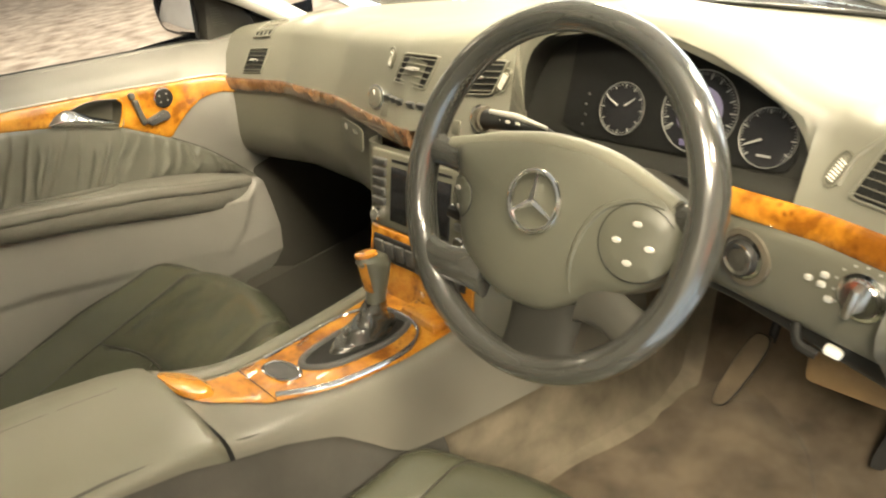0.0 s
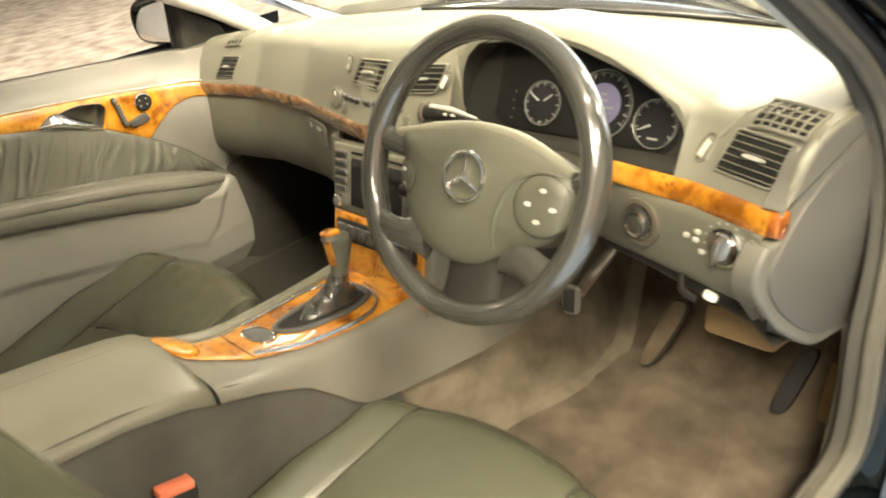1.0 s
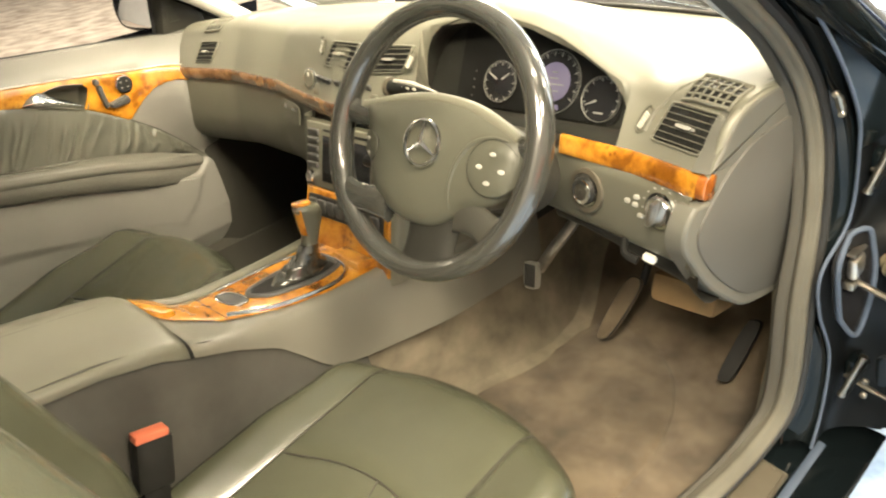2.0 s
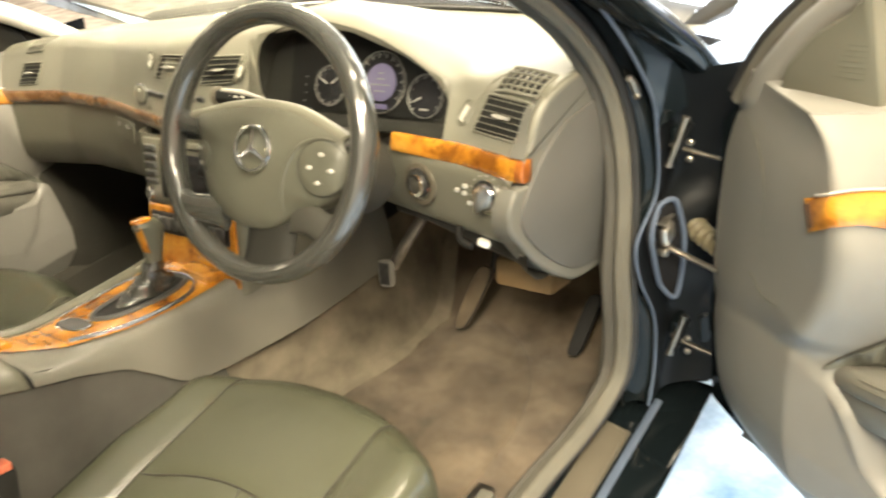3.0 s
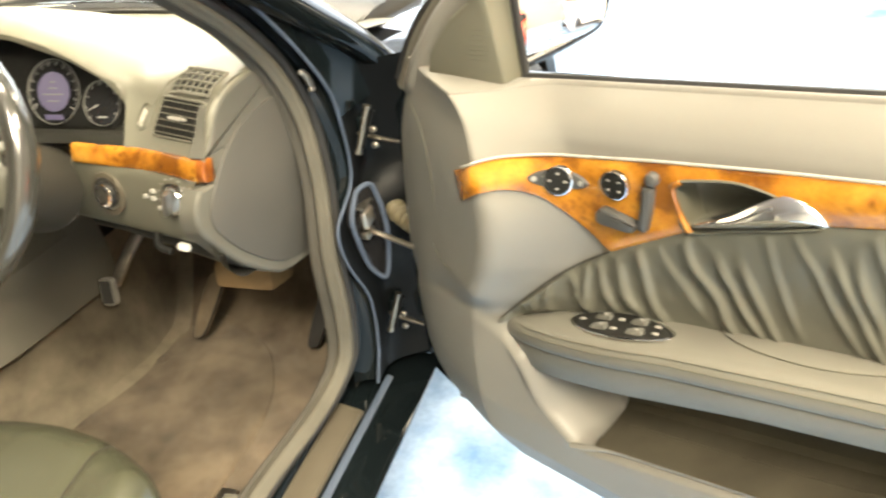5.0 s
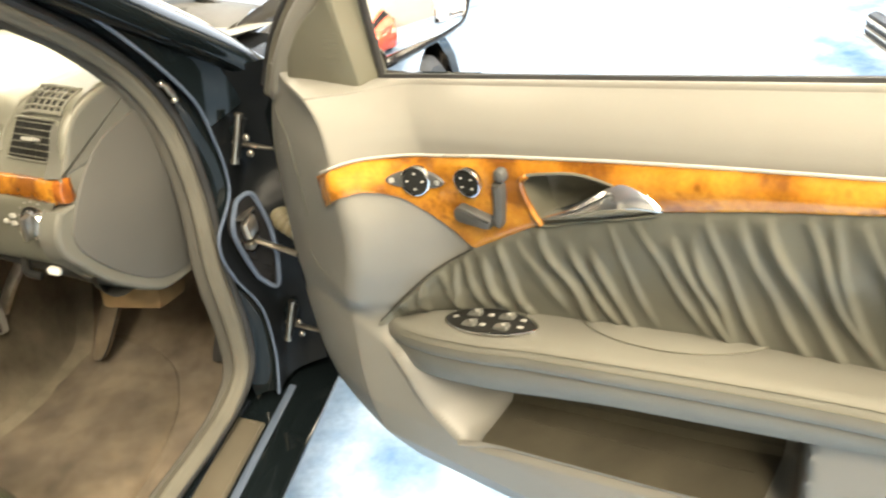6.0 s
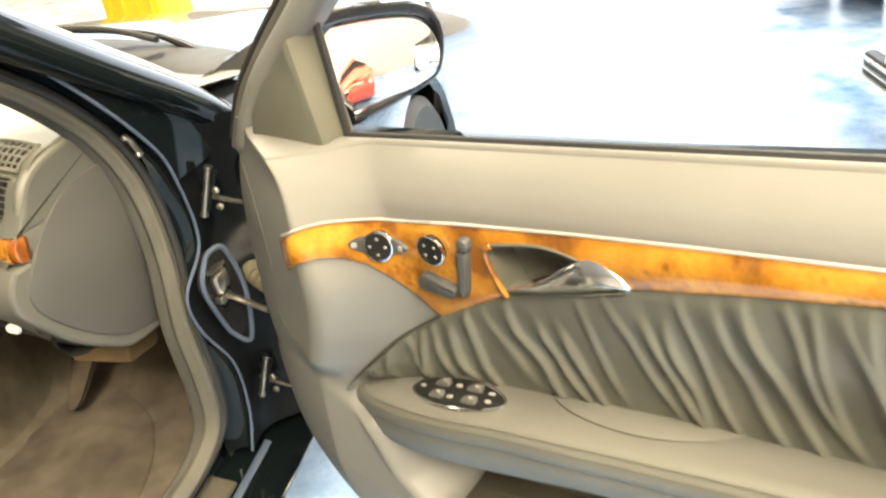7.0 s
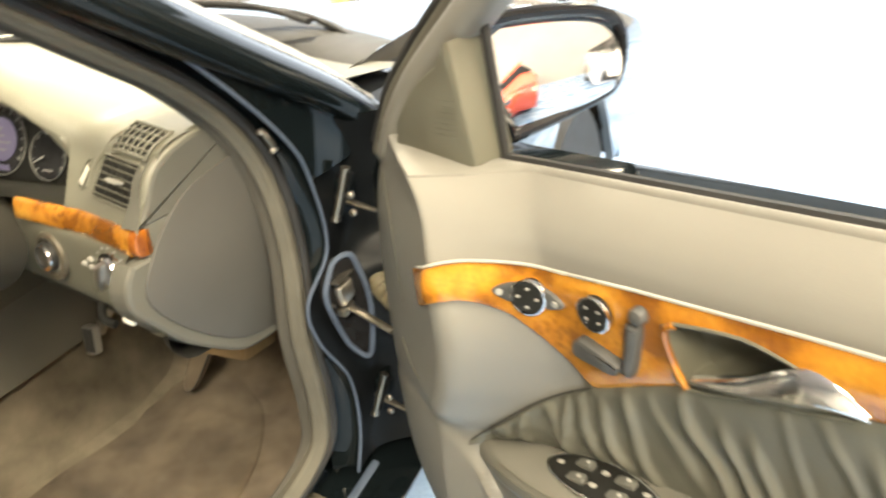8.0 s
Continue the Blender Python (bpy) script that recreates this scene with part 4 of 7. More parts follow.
RW = [(-0.66, 0.12), (-0.3, 0.112), (-0.22, 0.10), (-0.15, 0.098), (-0.08, 0.104), (0.0, 0.11), (0.08, 0.118), (0.2, 0.135)]
def con_rows(y0, y1, n, crown, low):
    rows = []
    for y in np.linspace(y0, y1, n):
        w, z, zb = lerp(y, RW), cz(y), low(y)
        h = z - zb
        half = [(w + 0.016, zb), (w + 0.0155, zb + 0.35 * h), (w + 0.0135, zb + 0.6 * h), (w + 0.009, zb + 0.8 * h), (w + 0.002, zb + 0.94 * h), (w - 0.008, z), (w - 0.024, z + crown * 0.45), (w * 0.5, z + crown)]
        rows.append([(XC + a, y, b) for a, b in half] + [(XC, y, z + crown)] + [(XC - a, y, b) for a, b in half[::-1]])
    return rows


part("console_body", G().grid(con_rows(-0.288, 0.5, 60, 0.0, side_low)), M_CONSOLE, con, sharp=60)
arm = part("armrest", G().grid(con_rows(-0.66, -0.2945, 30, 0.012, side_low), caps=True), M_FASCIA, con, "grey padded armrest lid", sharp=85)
part("armrest_seam", G().tube([(XC - 0.045, y, cz(y) + 0.0112) for y in np.linspace(-0.66, -0.33, 20)], 0.001, 5), M_BLACK, arm)
part("gap", G().grid([[(XC + (x - XC) * 0.985, y, z - 0.002) for x, y, z in r] for r in con_rows(-0.2965, -0.286, 3, 0.0, side_low)]), M_BLACK, con)
ys = np.linspace(-0.66, 0.02, 50)
part("side_carpet", G().grid([[(XC + lerp(y, RW) + 0.004, y, side_low(y) + 0.02) for y in ys], [(XC + lerp(y, RW) + 0.009, y, side_low(y) - 0.01) for y in ys], [(XC + lerp(y, RW) + 0.02, y, 0.44) for y in ys], [(XC + lerp(y, RW) + 0.035, y, 0.24) for y in ys]]), M_FELT, con, "dark lower side lining", sharp=70)


def ct(x, y, c=0.0):
    return Vector((x, y, cz(y) + c))


def curve2(pts, n):
    return [(p.x, p.y) for p in spline([(a, b, 0) for a, b in pts], n)]


# wood plate: broad at the gear gate, narrowing to the rear
R_EDGE = curve2([(-0.045, -0.275), (-0.01, -0.222), (0.012, -0.19), (0.045, -0.107), (0.056, -0.03), (0.056, 0.02), (0.05, 0.115)], 30)
L_EDGE = curve2([(-0.098, -0.275), (-0.098, -0.222), (-0.098, -0.19), (-0.106, -0.107), (-0.116, -0.05), (-0.128, 0.02), (-0.145, 0.115)], 30)
part("wood_plate", G().grid([[ct(l[0] + (r[0] - l[0]) * s, l[1] + (r[1] - l[1]) * s, 0.0025 + 0.002 * math.sin(math.pi * s) ** 0.3) for s in [k / 14 for k in range(15)]] for l, r in zip(L_EDGE, R_EDGE)]), M_WOOD, con, "glossy amber burl wood plate")
part("console_roll", G().tube(spline([ct(-0.112, -0.285, 0.0), ct(-0.116, -0.2, 0.002), ct(-0.124, -0.1, 0.004), ct(-0.138, 0.0, 0.005), ct(-0.158, 0.11, 0.005)], 24), 0.011, 10, 0.7), M_FASCIA, con, "padded grey roll beside the wood")
part("wood_joint", G().tube([ct(a, -0.19, 0.0045) for a in np.linspace(-0.098, 0.011, 8)], 0.0008, 4), M_BLACK, con)
part("lid_catch", G().plate(oval(-0.086, -0.268, 0.04, 0.026, 32, 2.4), lambda a, b, c: ct(a, b + 0.15 * (a + 0.086), c + 0.003), 0.012, 0.009), M_WOOD, con, "wooden armrest catch")
frame_o = [(p.x, p.y) for p in spline([(0.0, -0.185, 0), (0.03, -0.13, 0), (0.043, -0.07, 0), (0.044, 0.0, 0), (0.02, 0.05, 0), (-0.03, 0.068, 0), (-0.085, 0.06, 0), (-0.115, 0.01, 0), (-0.108, -0.07, 0), (-0.096, -0.15, 0)], 60)]
part("bright_edge", G().tube([ct(a, b, 0.005) for a, b in frame_o], 0.0046, 10, 0.8), M_CHROME, con, "polished edge strip")
gate = thing("gear_selector", (-0.04, 0.0, 0.63), "leather gear selector with wood-topped knob", "gear lever")
part("gate_rim", G().tube([ct(p.x, p.y, 0.006) for p in spline([(-0.018, -0.11, 0), (0.0, -0.075, 0), (0.006, 0.0, 0), (-0.01, 0.052, 0), (-0.035, 0.06, 0), (-0.068, 0.05, 0), (-0.075, -0.02, 0), (-0.062, -0.09, 0), (-0.04, -0.12, 0)], 48, True)], 0.0055, 8, 0.8, closed=True), M_SWITCH, gate, "dark gate surround")
part("gate_plate", G().plate([(p.x, p.y) for p in spline([(-0.02, -0.106, 0), (-0.003, -0.075, 0), (0.003, 0.0, 0), (-0.012, 0.05, 0), (-0.035, 0.056, 0), (-0.064, 0.047, 0), (-0.071, -0.02, 0), (-0.06, -0.088, 0), (-0.04, -0.115, 0)], 40, True)], lambda a, b, c: ct(a, b, c), 0.006, 0.001), M_BLACK, gate)
BOOT = [(-0.036, -0.02, 0.641, 0.028, 0.07), (-0.034, -0.008, 0.66, 0.024, 0.046), (-0.028, 0.006, 0.68, 0.017, 0.026), (-0.022, 0.012, 0.70, 0.0135, 0.017)]
rows = []
for j, q in enumerate(np.linspace(0, 3, 22)):
    i = min(int(q), 2)
    u = q - i
    cx, cy, zz, rx, ry = [BOOT[i][k] * (1 - u) + BOOT[i + 1][k] * u for k in range(5)]
    rows.append([(cx + rx * math.cos(w) * (1 + 0.1 * math.sin(5 * w + q * 3)), cy + ry * math.sin(w) * (1 + 0.05 * math.sin(4 * w + q * 4)), zz + 0.0035 * math.sin(q * 7 + 2 * w)) for w in np.linspace(0, math.tau, 28, endpoint=False)])
part("gaiter", G().grid(rows, cv=True, caps=True), M_WHEEL, gate, "creased dark leather gaiter")
KN = [(-0.02, 0.012, 0.698, 0.0125, 0.015), (-0.02, 0.018, 0.715, 0.0125, 0.0165), (-0.021, 0.024, 0.735, 0.0145, 0.020), (-0.021, 0.026, 0.752, 0.0165, 0.024), (-0.021, 0.022, 0.764, 0.0165, 0.026), (-0.021, 0.02, 0.771, 0.012, 0.02), (-0.021, 0.02, 0.7735, 0.004, 0.008)]
kn = G().grid([[(a + rx * math.copysign(abs(math.cos(w)) ** 0.8, math.cos(w)), b + ry * math.sin(w), z + 0.35 * (0.02 - ry * math.sin(w)) * 0.4) for w in np.linspace(0, math.tau, 28, endpoint=False)] for a, b, z, rx, ry in KN], cv=True, caps=True)
knb = part("knob", kn, M_PAD, gate, "grey leather shift knob")
part("knob_wood", G().grid([[(-0.021 + (0.0125 + 0.001) * math.cos(w), 0.0015 + 0.003 * math.cos(w) ** 2 - 0.002 * s, 0.722 + 0.05 * s) for w in np.linspace(0.2, math.pi - 0.2, 8)] for s in np.linspace(0, 1, 8)]), M_WOOD, knb, "amber wood inlay")
part("knob_cap", G().plate(oval(-0.021, 0.014, 0.012, 0.018, 24, 2.4), lambda a, b, c: Vector((a, b, 0.7755 + 0.14 * (0.02 - b) + c)), 0.006, 0.004), M_WOOD, knb, "amber wood cap")
ash = part("coin_button", G().plate(oval(0.0, -0.148, 0.031, 0.017, 28, 2.6), lambda a, b, c: ct(a - 0.046, b + 0.1 * a, c + 0.003), 0.005, 0.003), M_SWITCH, con, "dark oval push lid")
part("lid_rim", G().tube([ct(a * 1.05 - 0.046, -0.148 + (b + 0.148) * 1.1 + 0.1 * a, 0.006) for a, b in oval(0.0, -0.148, 0.031, 0.017, 28, 2.6)], 0.002, 6, closed=True), M_CHROME, ash)
part("ashtray_lid", G().plate([(XC + 0.0, 0.07), (XC + 0.085, 0.062), (XC + 0.09, 0.1), (XC + 0.0, 0.105)], lambda a, b, c: ct(a, b, c + 0.004), 0.014, 0.006), M_WOOD, con, "wooden ashtray lid")

# ---- cabin floor ----
def floor_z(x, y):
    z = 0.245 + 0.30 * step(0.58, 0.98, y)
    z += 0.10 * step(0.58, 0.67, x) * (1 - step(0.3, 0.5, y) * 0.3)
    return z


rows = [[(x, y, floor_z(x, y) + 0.004 * noise.noise(Vector((x * 9, y * 9, 0)))) for x in np.linspace(0.03, 0.672, 40)] for y in np.linspace(-1.3, 1.0, 60)]
lone("cabin_floor", G().grid(rows), M_CARPET, "brown-grey carpet of the driver's footwell", "carpet", "structure")
# same carpet as the driver's side; near-black stands in for footwell shade
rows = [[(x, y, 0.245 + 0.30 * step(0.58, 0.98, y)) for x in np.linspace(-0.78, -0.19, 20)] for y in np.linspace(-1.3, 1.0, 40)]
lone("cabin_floor_passenger", G().grid(rows), M_DARKVINYL, "passenger's footwell carpet, near black to stand for shade", "carpet", "structure")
rows = []
for y in np.linspace(-0.02, 0.95, 40):
    foot = lerp(y, [(-0.1, 0.05), (0.15, 0.062), (0.26, 0.082), (0.36, 0.106), (0.486, 0.13), (0.6, 0.112), (0.75, 0.06)])
    toe = 0.30 * step(0.58, 0.98, y)
    rows.append([(x, y, z) for x, z in ((0.056, 0.53), (0.06, 0.50), (0.062, 0.47), (0.5 * (foot + 0.062), 0.36), (foot - 0.012, 0.288 + toe), (foot - 0.001, 0.262 + toe), (foot + 0.012, 0.254 + toe), (foot + 0.04, 0.248 + toe))])
lone("tunnel_carpet", G().grid(rows), M_TUNNEL, "brown-grey carpet over the transmission tunnel", "carpet", "structure")
# near-black again: shade on this side of the tunnel is put into colour
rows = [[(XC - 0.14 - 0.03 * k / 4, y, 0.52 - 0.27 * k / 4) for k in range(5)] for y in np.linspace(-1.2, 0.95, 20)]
lone("tunnel_side", G().grid(rows), M_DARKVINYL, "tunnel carpet on the passenger side, near black for shade", "carpet", "structure")
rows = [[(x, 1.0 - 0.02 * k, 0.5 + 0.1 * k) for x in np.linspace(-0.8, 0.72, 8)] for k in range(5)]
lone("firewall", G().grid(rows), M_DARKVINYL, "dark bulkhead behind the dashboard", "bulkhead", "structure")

MAT = [(p.x, p.y) for p in spline([(0.04, -0.12, 0), (0.055, 0.15, 0), (0.077, 0.26, 0), (0.104, 0.36, 0), (0.13, 0.486, 0), (0.14, 0.58, 0), (0.19, 0.645, 0), (0.27, 0.635, 0), (0.38, 0.57, 0), (0.452, 0.46, 0), (0.486, 0.34, 0), (0.494, 0.22, 0), (0.482, 0.1, 0), (0.46, -0.1, 0)], 80)]
g = G()
n_in = []
for q, h in ((1.0, 0.0), (0.99, 0.004), (0.97, 0.006), (0.9, 0.0065), (0.7, 0.0065), (0.4, 0.0065), (0.1, 0.0065)):
    n_in.append([(0.28 + (x - 0.28) * q, 0.24 + (y - 0.24) * q, floor_z(0.28 + (x - 0.28) * q, 0.24 + (y - 0.24) * q) + h + 0.002 * noise.noise(Vector((x * q * 9, y * q * 9, 3)))) for x, y in MAT])
g.grid(n_in, cv=True, caps=True)
lone("floor_mat", g, M_MAT, "worn brown-grey carpet mat in the footwell", "floor mat")

ped = thing("parking_brake", (0.15, 0.52, 0.30), "small ribbed parking brake pedal on a steel arm", "pedal")
pf = quad((0.105, 0.455, 0.49), (0.148, 0.448, 0.497), (0.152, 0.432, 0.44), (0.112, 0.438, 0.432))
pad = part("pedal_pad", G().plate(oval(0.5, 0.5, 0.5, 0.5, 24, 4), pf, 0.012, 0.0), M_SILVER, ped, "grey ribbed pedal pad")
for k in range(5):
    part("rib", G().tube([pf(0.18 + 0.16 * k, 0.1, 0.013), pf(0.18 + 0.16 * k, 0.9, 0.013)], 0.0022, 5), M_SWITCH, pad)
part("pedal_arm", G().tube(spline([(0.135, 0.455, 0.475), (0.165, 0.47, 0.525), (0.19, 0.52, 0.58), (0.2, 0.6, 0.66)], 14), 0.008, 8, 1.6), M_STEEL, ped, "bare steel arm")
ped = thing("brake_pedal", (0.25, 0.6, 0.28), "long upright grey pedal hinged near the floor", "pedal")
bp = quad((0.262, 0.60, 0.425), (0.312, 0.60, 0.42), (0.262, 0.535, 0.297), (0.217, 0.535, 0.287))
part("pedal_pad", G().plate(oval(0.5, 0.5, 0.42, 0.52, 32, 3.2), bp, 0.014, 0.0), M_MAT, ped, "grey rounded pedal face")
part("pedal_edge", G().tube([bp(a, b, 0.012) for a, b in oval(0.5, 0.5, 0.42, 0.52, 32, 3.2)], 0.002, 6, closed=True), M_RUBBER, ped)
part("pedal_arm", G().tube([(0.292, 0.605, 0.41), (0.3, 0.66, 0.52), (0.305, 0.72, 0.62)], 0.009, 8), M_RUBBER, ped)
ped = thing("accelerator_pedal", (0.53, 0.62, 0.25), "dark narrow accelerator pedal beside a brown footrest", "pedal")
ap = quad((0.525, 0.62, 0.40), (0.56, 0.62, 0.40), (0.525, 0.56, 0.275), (0.49, 0.56, 0.272))
part("pedal_pad", G().plate(oval(0.5, 0.5, 0.45, 0.5, 24, 4), ap, 0.016, 0.0), M_RUBBER, ped)
part("pedal_stop", G().box((0.60, 0.62, 0.32), (0.06, 0.06, 0.12), Matrix.Rotation(radians(-25), 3, "X"), 0.01), M_TAN, ped, "brown kick pad")

# ---- seats ----
def seat(cx, label, dy=0.0, dz=0.0, slope=0.08, seams=(0.72, 0.58)):
    st = thing("leather_seat", (cx, -0.3, 0.26), label, "car seat", "front seats")

    def surf(s, t, dip=0.0):
        """s across, past 1 down the side; t from 0 at the front edge, below 0 down the nose."""
        a = abs(s)
        sm = seams[0] if s < 0 else seams[1]
        sx = math.copysign(min(a, 1.0), s)
        bol = 0.036 * step(sm - 0.1, 1.04, a) * (0.5 + 0.5 * step(0.0, 0.3, t))
        top = 0.521 - slope * t + bol - 0.012 * math.cos(min(1, a / sm) * math.pi / 2) * step(0.25, 0.5, t) + 0.006 * math.cos(min(1, a / sm) * math.pi / 2) * math.sin(math.pi * max(0.0, min(1.0, t / 0.36)))
        yf = 0.048 - 0.075 * a ** 2.2
        y = yf - 0.06 - t * 0.52
        z = top
        x = cx + 0.235 * sx
        if t < 0:
            w = min(1.0, -t / 0.16) * math.pi / 2
            y = yf - 0.06 + 0.06 * math.sin(w)
            z = top - 0.06 + 0.06 * math.cos(w) - max(0.0, -t - 0.16) * 0.9
        if a > 0.9:
            w = min(1.0, (a - 0.9) / 0.22) * math.pi / 2
            x = cx + math.copysign(0.2115 + 0.042 * math.sin(w), s)
            z = z - 0.042 * (1 - math.cos(w)) - max(0.0, a - 1.12) * 0.8
        return Vector((x, y + dy, z - dip + dz))

    def patch(name, s0, s1, t0, t1, ns, nt, bow=0.0):
        rows = []
        for i in range(nt + 1):
            row = []
            for j in range(ns + 1):
                u, v = j / ns, i / nt
                sc = s0 + (s1 - s0) * u
                lo, hi = (t0 + bow * (t0 > 0) * math.cos(sc * 2.2), t1 + bow * (t1 < 1) * math.cos(sc * 2.2)) if bow else (t0, t1)
                t = lo + (hi - lo) * v
                d = min(min(u, 1 - u) * abs(s1 - s0) * 0.235, min(v, 1 - v) * abs(t1 - t0) * 0.5)
                wrinkle = 0.0006 * noise.noise(Vector((sc * 9 + cx, t * 14, 2))) + 0.0022 * noise.noise(Vector((sc * 3, t * 4 + cx, 6)))
                row.append(surf(sc, t, 0.004 * math.exp(-(d / 0.007) ** 1.4) + wrinkle * min(1.0, d / 0.02)))
            rows.append(row)
        return part(name, G().grid(rows), M_LEATHER, st, "", sharp=70)

    l, r = seams
    patch("bolster", -l, -1.42, -0.42, 1.0, 34, 60)
    patch("bolster", r, 1.42, -0.42, 1.0, 34, 60)
    patch("thigh_roll", -l, r, -0.42, 0.36, 44, 44, -0.03)
    patch("seat_panel", -l, r, 0.36, 1.0, 44, 40, -0.03)
    cross = lambda s: 0.36 - 0.03 * math.cos(s * 2.2)
    part("welt", G().tube([surf(s, cross(s), 0.003) for s in np.linspace(-l, r, 24)], 0.0018, 5), M_DARKVINYL, st)
    part("welt", G().tube([surf(0.0 + 0.16 * q, cross(0.0) + 0.3 * q, 0.0005) for q in np.linspace(0, 1, 14)], 0.0012, 5), M_DARKVINYL, st)
    for edge in (-l, r):
        part("welt", G().tube([surf(edge, t, 0.003) for t in np.linspace(-0.38, 1.0, 50)], 0.0016, 5), M_DARKVINYL, st)

    def back(s, t):
        a = abs(s)
        z = 0.46 + 0.74 * t
        y = -0.495 - 0.24 * t + 0.105 * step(0.45, 0.85, a) * (1 - 0.5 * t) * step(-0.2, 0.25, t)
        x = cx + 0.235 * max(-1.0, min(1.0, s)) * (1 - 0.12 * t)
        if a > 0.9:
            w = min(1.0, (a - 0.9) / 0.3) * math.pi / 2
            x = cx + math.copysign((0.2115 + 0.045 * math.sin(w)) * (1 - 0.12 * t), s)
            y -= 0.06 * (1 - math.cos(w)) + max(0.0, a - 1.2) * 0.3
        if t > 0.9:
            z, y = 0.46 + 0.74 * 0.9 + 0.05 * math.sin((t - 0.9) / 0.1 * math.pi / 2), y - 0.1 * ((t - 0.9) / 0.1) ** 2
        return Vector((x, y + dy, z + dz))

    part("backrest", G().grid([[back(s, t) for s in np.linspace(-1.5, 1.5, 60)] for t in np.linspace(0, 1, 40)]), M_LEATHER, st, sharp=70)
    part("back_shell", G().grid([[back(s, t) - Vector((0, 0.16 - 0.05 * abs(s) / 1.5, 0)) for s in np.linspace(-1.5, 1.5, 30)] for t in np.linspace(0, 1, 20)]), M_DARKVINYL, st, sharp=70)
    part("seat_base", G().box((cx, -0.28 + dy, 0.345 + dz / 2), (0.42, 0.5, 0.16 + dz), None, 0.02), M_DARKVINYL, st, "dark seat base")
    for sg in (-1, 1):
        part("seat_rail", G().box((cx + sg * 0.19, -0.2, 0.2575), (0.035, 0.72, 0.025), None, 0.004), M_STEEL, st)
    part("rail_cover", G().box((cx + 0.2, 0.12 + dy, 0.262 + dz / 2), (0.03, 0.06, 0.018), None, 0.005), M_CONSOLE, st, "beige seat rail cover")
    return st


seat(0.335, "grey leather driver's seat with stitched bolsters")
seat(2 * XC - 0.345, "grey leather passenger seat with stitched bolsters", -0.03, 0.072, 0.15, (0.66, 0.66))

bk = thing("seat_belt_buckle", (0.11, -0.42, 0.42), "black seat belt buckle with an orange-red button", "buckle")
bm3 = Matrix.Rotation(radians(-14), 3, "X")
part("buckle_body", G().box((0.11, -0.405, 0.573), (0.028, 0.056, 0.085), bm3, 0.006), M_BLACK, bk)
part("release_button", G().box((0.11, -0.396, 0.617), (0.024, 0.05, 0.014), bm3, 0.003), M_RED, bk, "orange-red release button")
part("buckle_strap", G().box((0.11, -0.425, 0.485), (0.012, 0.04, 0.14), bm3, 0.002), M_BLACK, bk)

# ---- car body ----
body = thing("saloon_car", (XC, 0.0, 0.0), "black saloon car with its front door open", "car")
SEAL = [(0.595, -0.21, 1.385), (0.635, -0.08, 1.305), (0.675, 0.045, 1.205), (0.70, 0.164, 1.11), (0.705, 0.231, 1.058), (0.71, 0.30, 0.982), (0.715, 0.338, 0.895), (0.718, 0.346, 0.785), (0.716, 0.334, 0.66), (0.712, 0.342, 0.53), (0.705, 0.333, 0.45), (0.692, 0.28, 0.408), (0.685, 0.2, 0.40), (0.672, 0.05, 0.40), (0.665, -0.3, 0.40), (0.665, -0.9, 0.41)]
path = spline(SEAL, 110)
part("door_seal", G().tube(path, [0.0125 + 0.0035 * step(0.85, 0.6, p.z) for p in path], 40, ribs=5, rib=0.09), M_SEAL, body, "grey-beige cloth-covered door seal")
part("inner_seal", G().tube([p + Vector((-0.017 - 0.004 * step(0.85, 0.6, p.z), -0.006, -0.003)) for p in path], [0.0085 + 0.002 * step(0.85, 0.6, p.z) for p in path], 20, ribs=4, rib=0.08), M_INNERSEAL, body, "darker inner roll of the door seal")
part("seal_lip", G().tube([p + Vector((0.013, 0.014, -0.002)) for p in path], 0.0075, 8), M_RUBBER, body)
# inner lining between seal and cabin
rows = []
for p in path[30:]:
    d = Vector((-0.045, 0.02, 0)) if p.z > 0.46 else Vector((-0.05, 0.0, -0.11))
    rows.append([p + Vector((-0.004, -0.006, 0.002)), p + d * 0.3 + Vector((0, -0.004, 0.004)), p + d])
part("sill_lining", G().grid(rows), M_SEAL, body, "grey-beige lining inside the door opening", sharp=60)
# painted jamb from the seal out to the flange
FLANGE = [(0.655, -0.09, 1.345), (0.69, 0.03, 1.258), (0.735, 0.13, 1.168), (0.754, 0.24, 1.065), (0.762, 0.335, 0.955), (0.761, 0.37, 0.883), (0.755, 0.385, 0.775), (0.745, 0.328, 0.712), (0.746, 0.336, 0.643), (0.752, 0.38, 0.548), (0.751, 0.382, 0.45), (0.75, 0.355, 0.378)]
fl = spline(FLANGE, 90)


def at_z(pts, z):
    pts = sorted(pts, key=lambda p: p[2])
    zs = [p[2] for p in pts]
    return Vector((float(np.interp(z, zs, [p[0] for p in pts])), float(np.interp(z, zs, [p[1] for p in pts])), z))


SL = spline(SEAL[1:11], 90)
rows = []
for b in fl:
    a = at_z([tuple(p) for p in SL], min(1.30, b.z)) + Vector((0.004, 0.012, 0))
    a.z = b.z
    rows.append([a, a.lerp(b, 0.3) + Vector((0.0, 0.010, 0)), a.lerp(b, 0.65) + Vector((0.0, 0.012, 0)), a.lerp(b, 0.9) + Vector((0, 0.006, 0)), b])
part("door_jamb", G().grid(rows), M_JAMB, body, "glossy black painted door jamb", sharp=80)
part("jamb_edge", G().tube(fl, 0.0026, 8), M_EDGE, body, "flange edge, the floor's blue reflection put in as colour")
rows = []
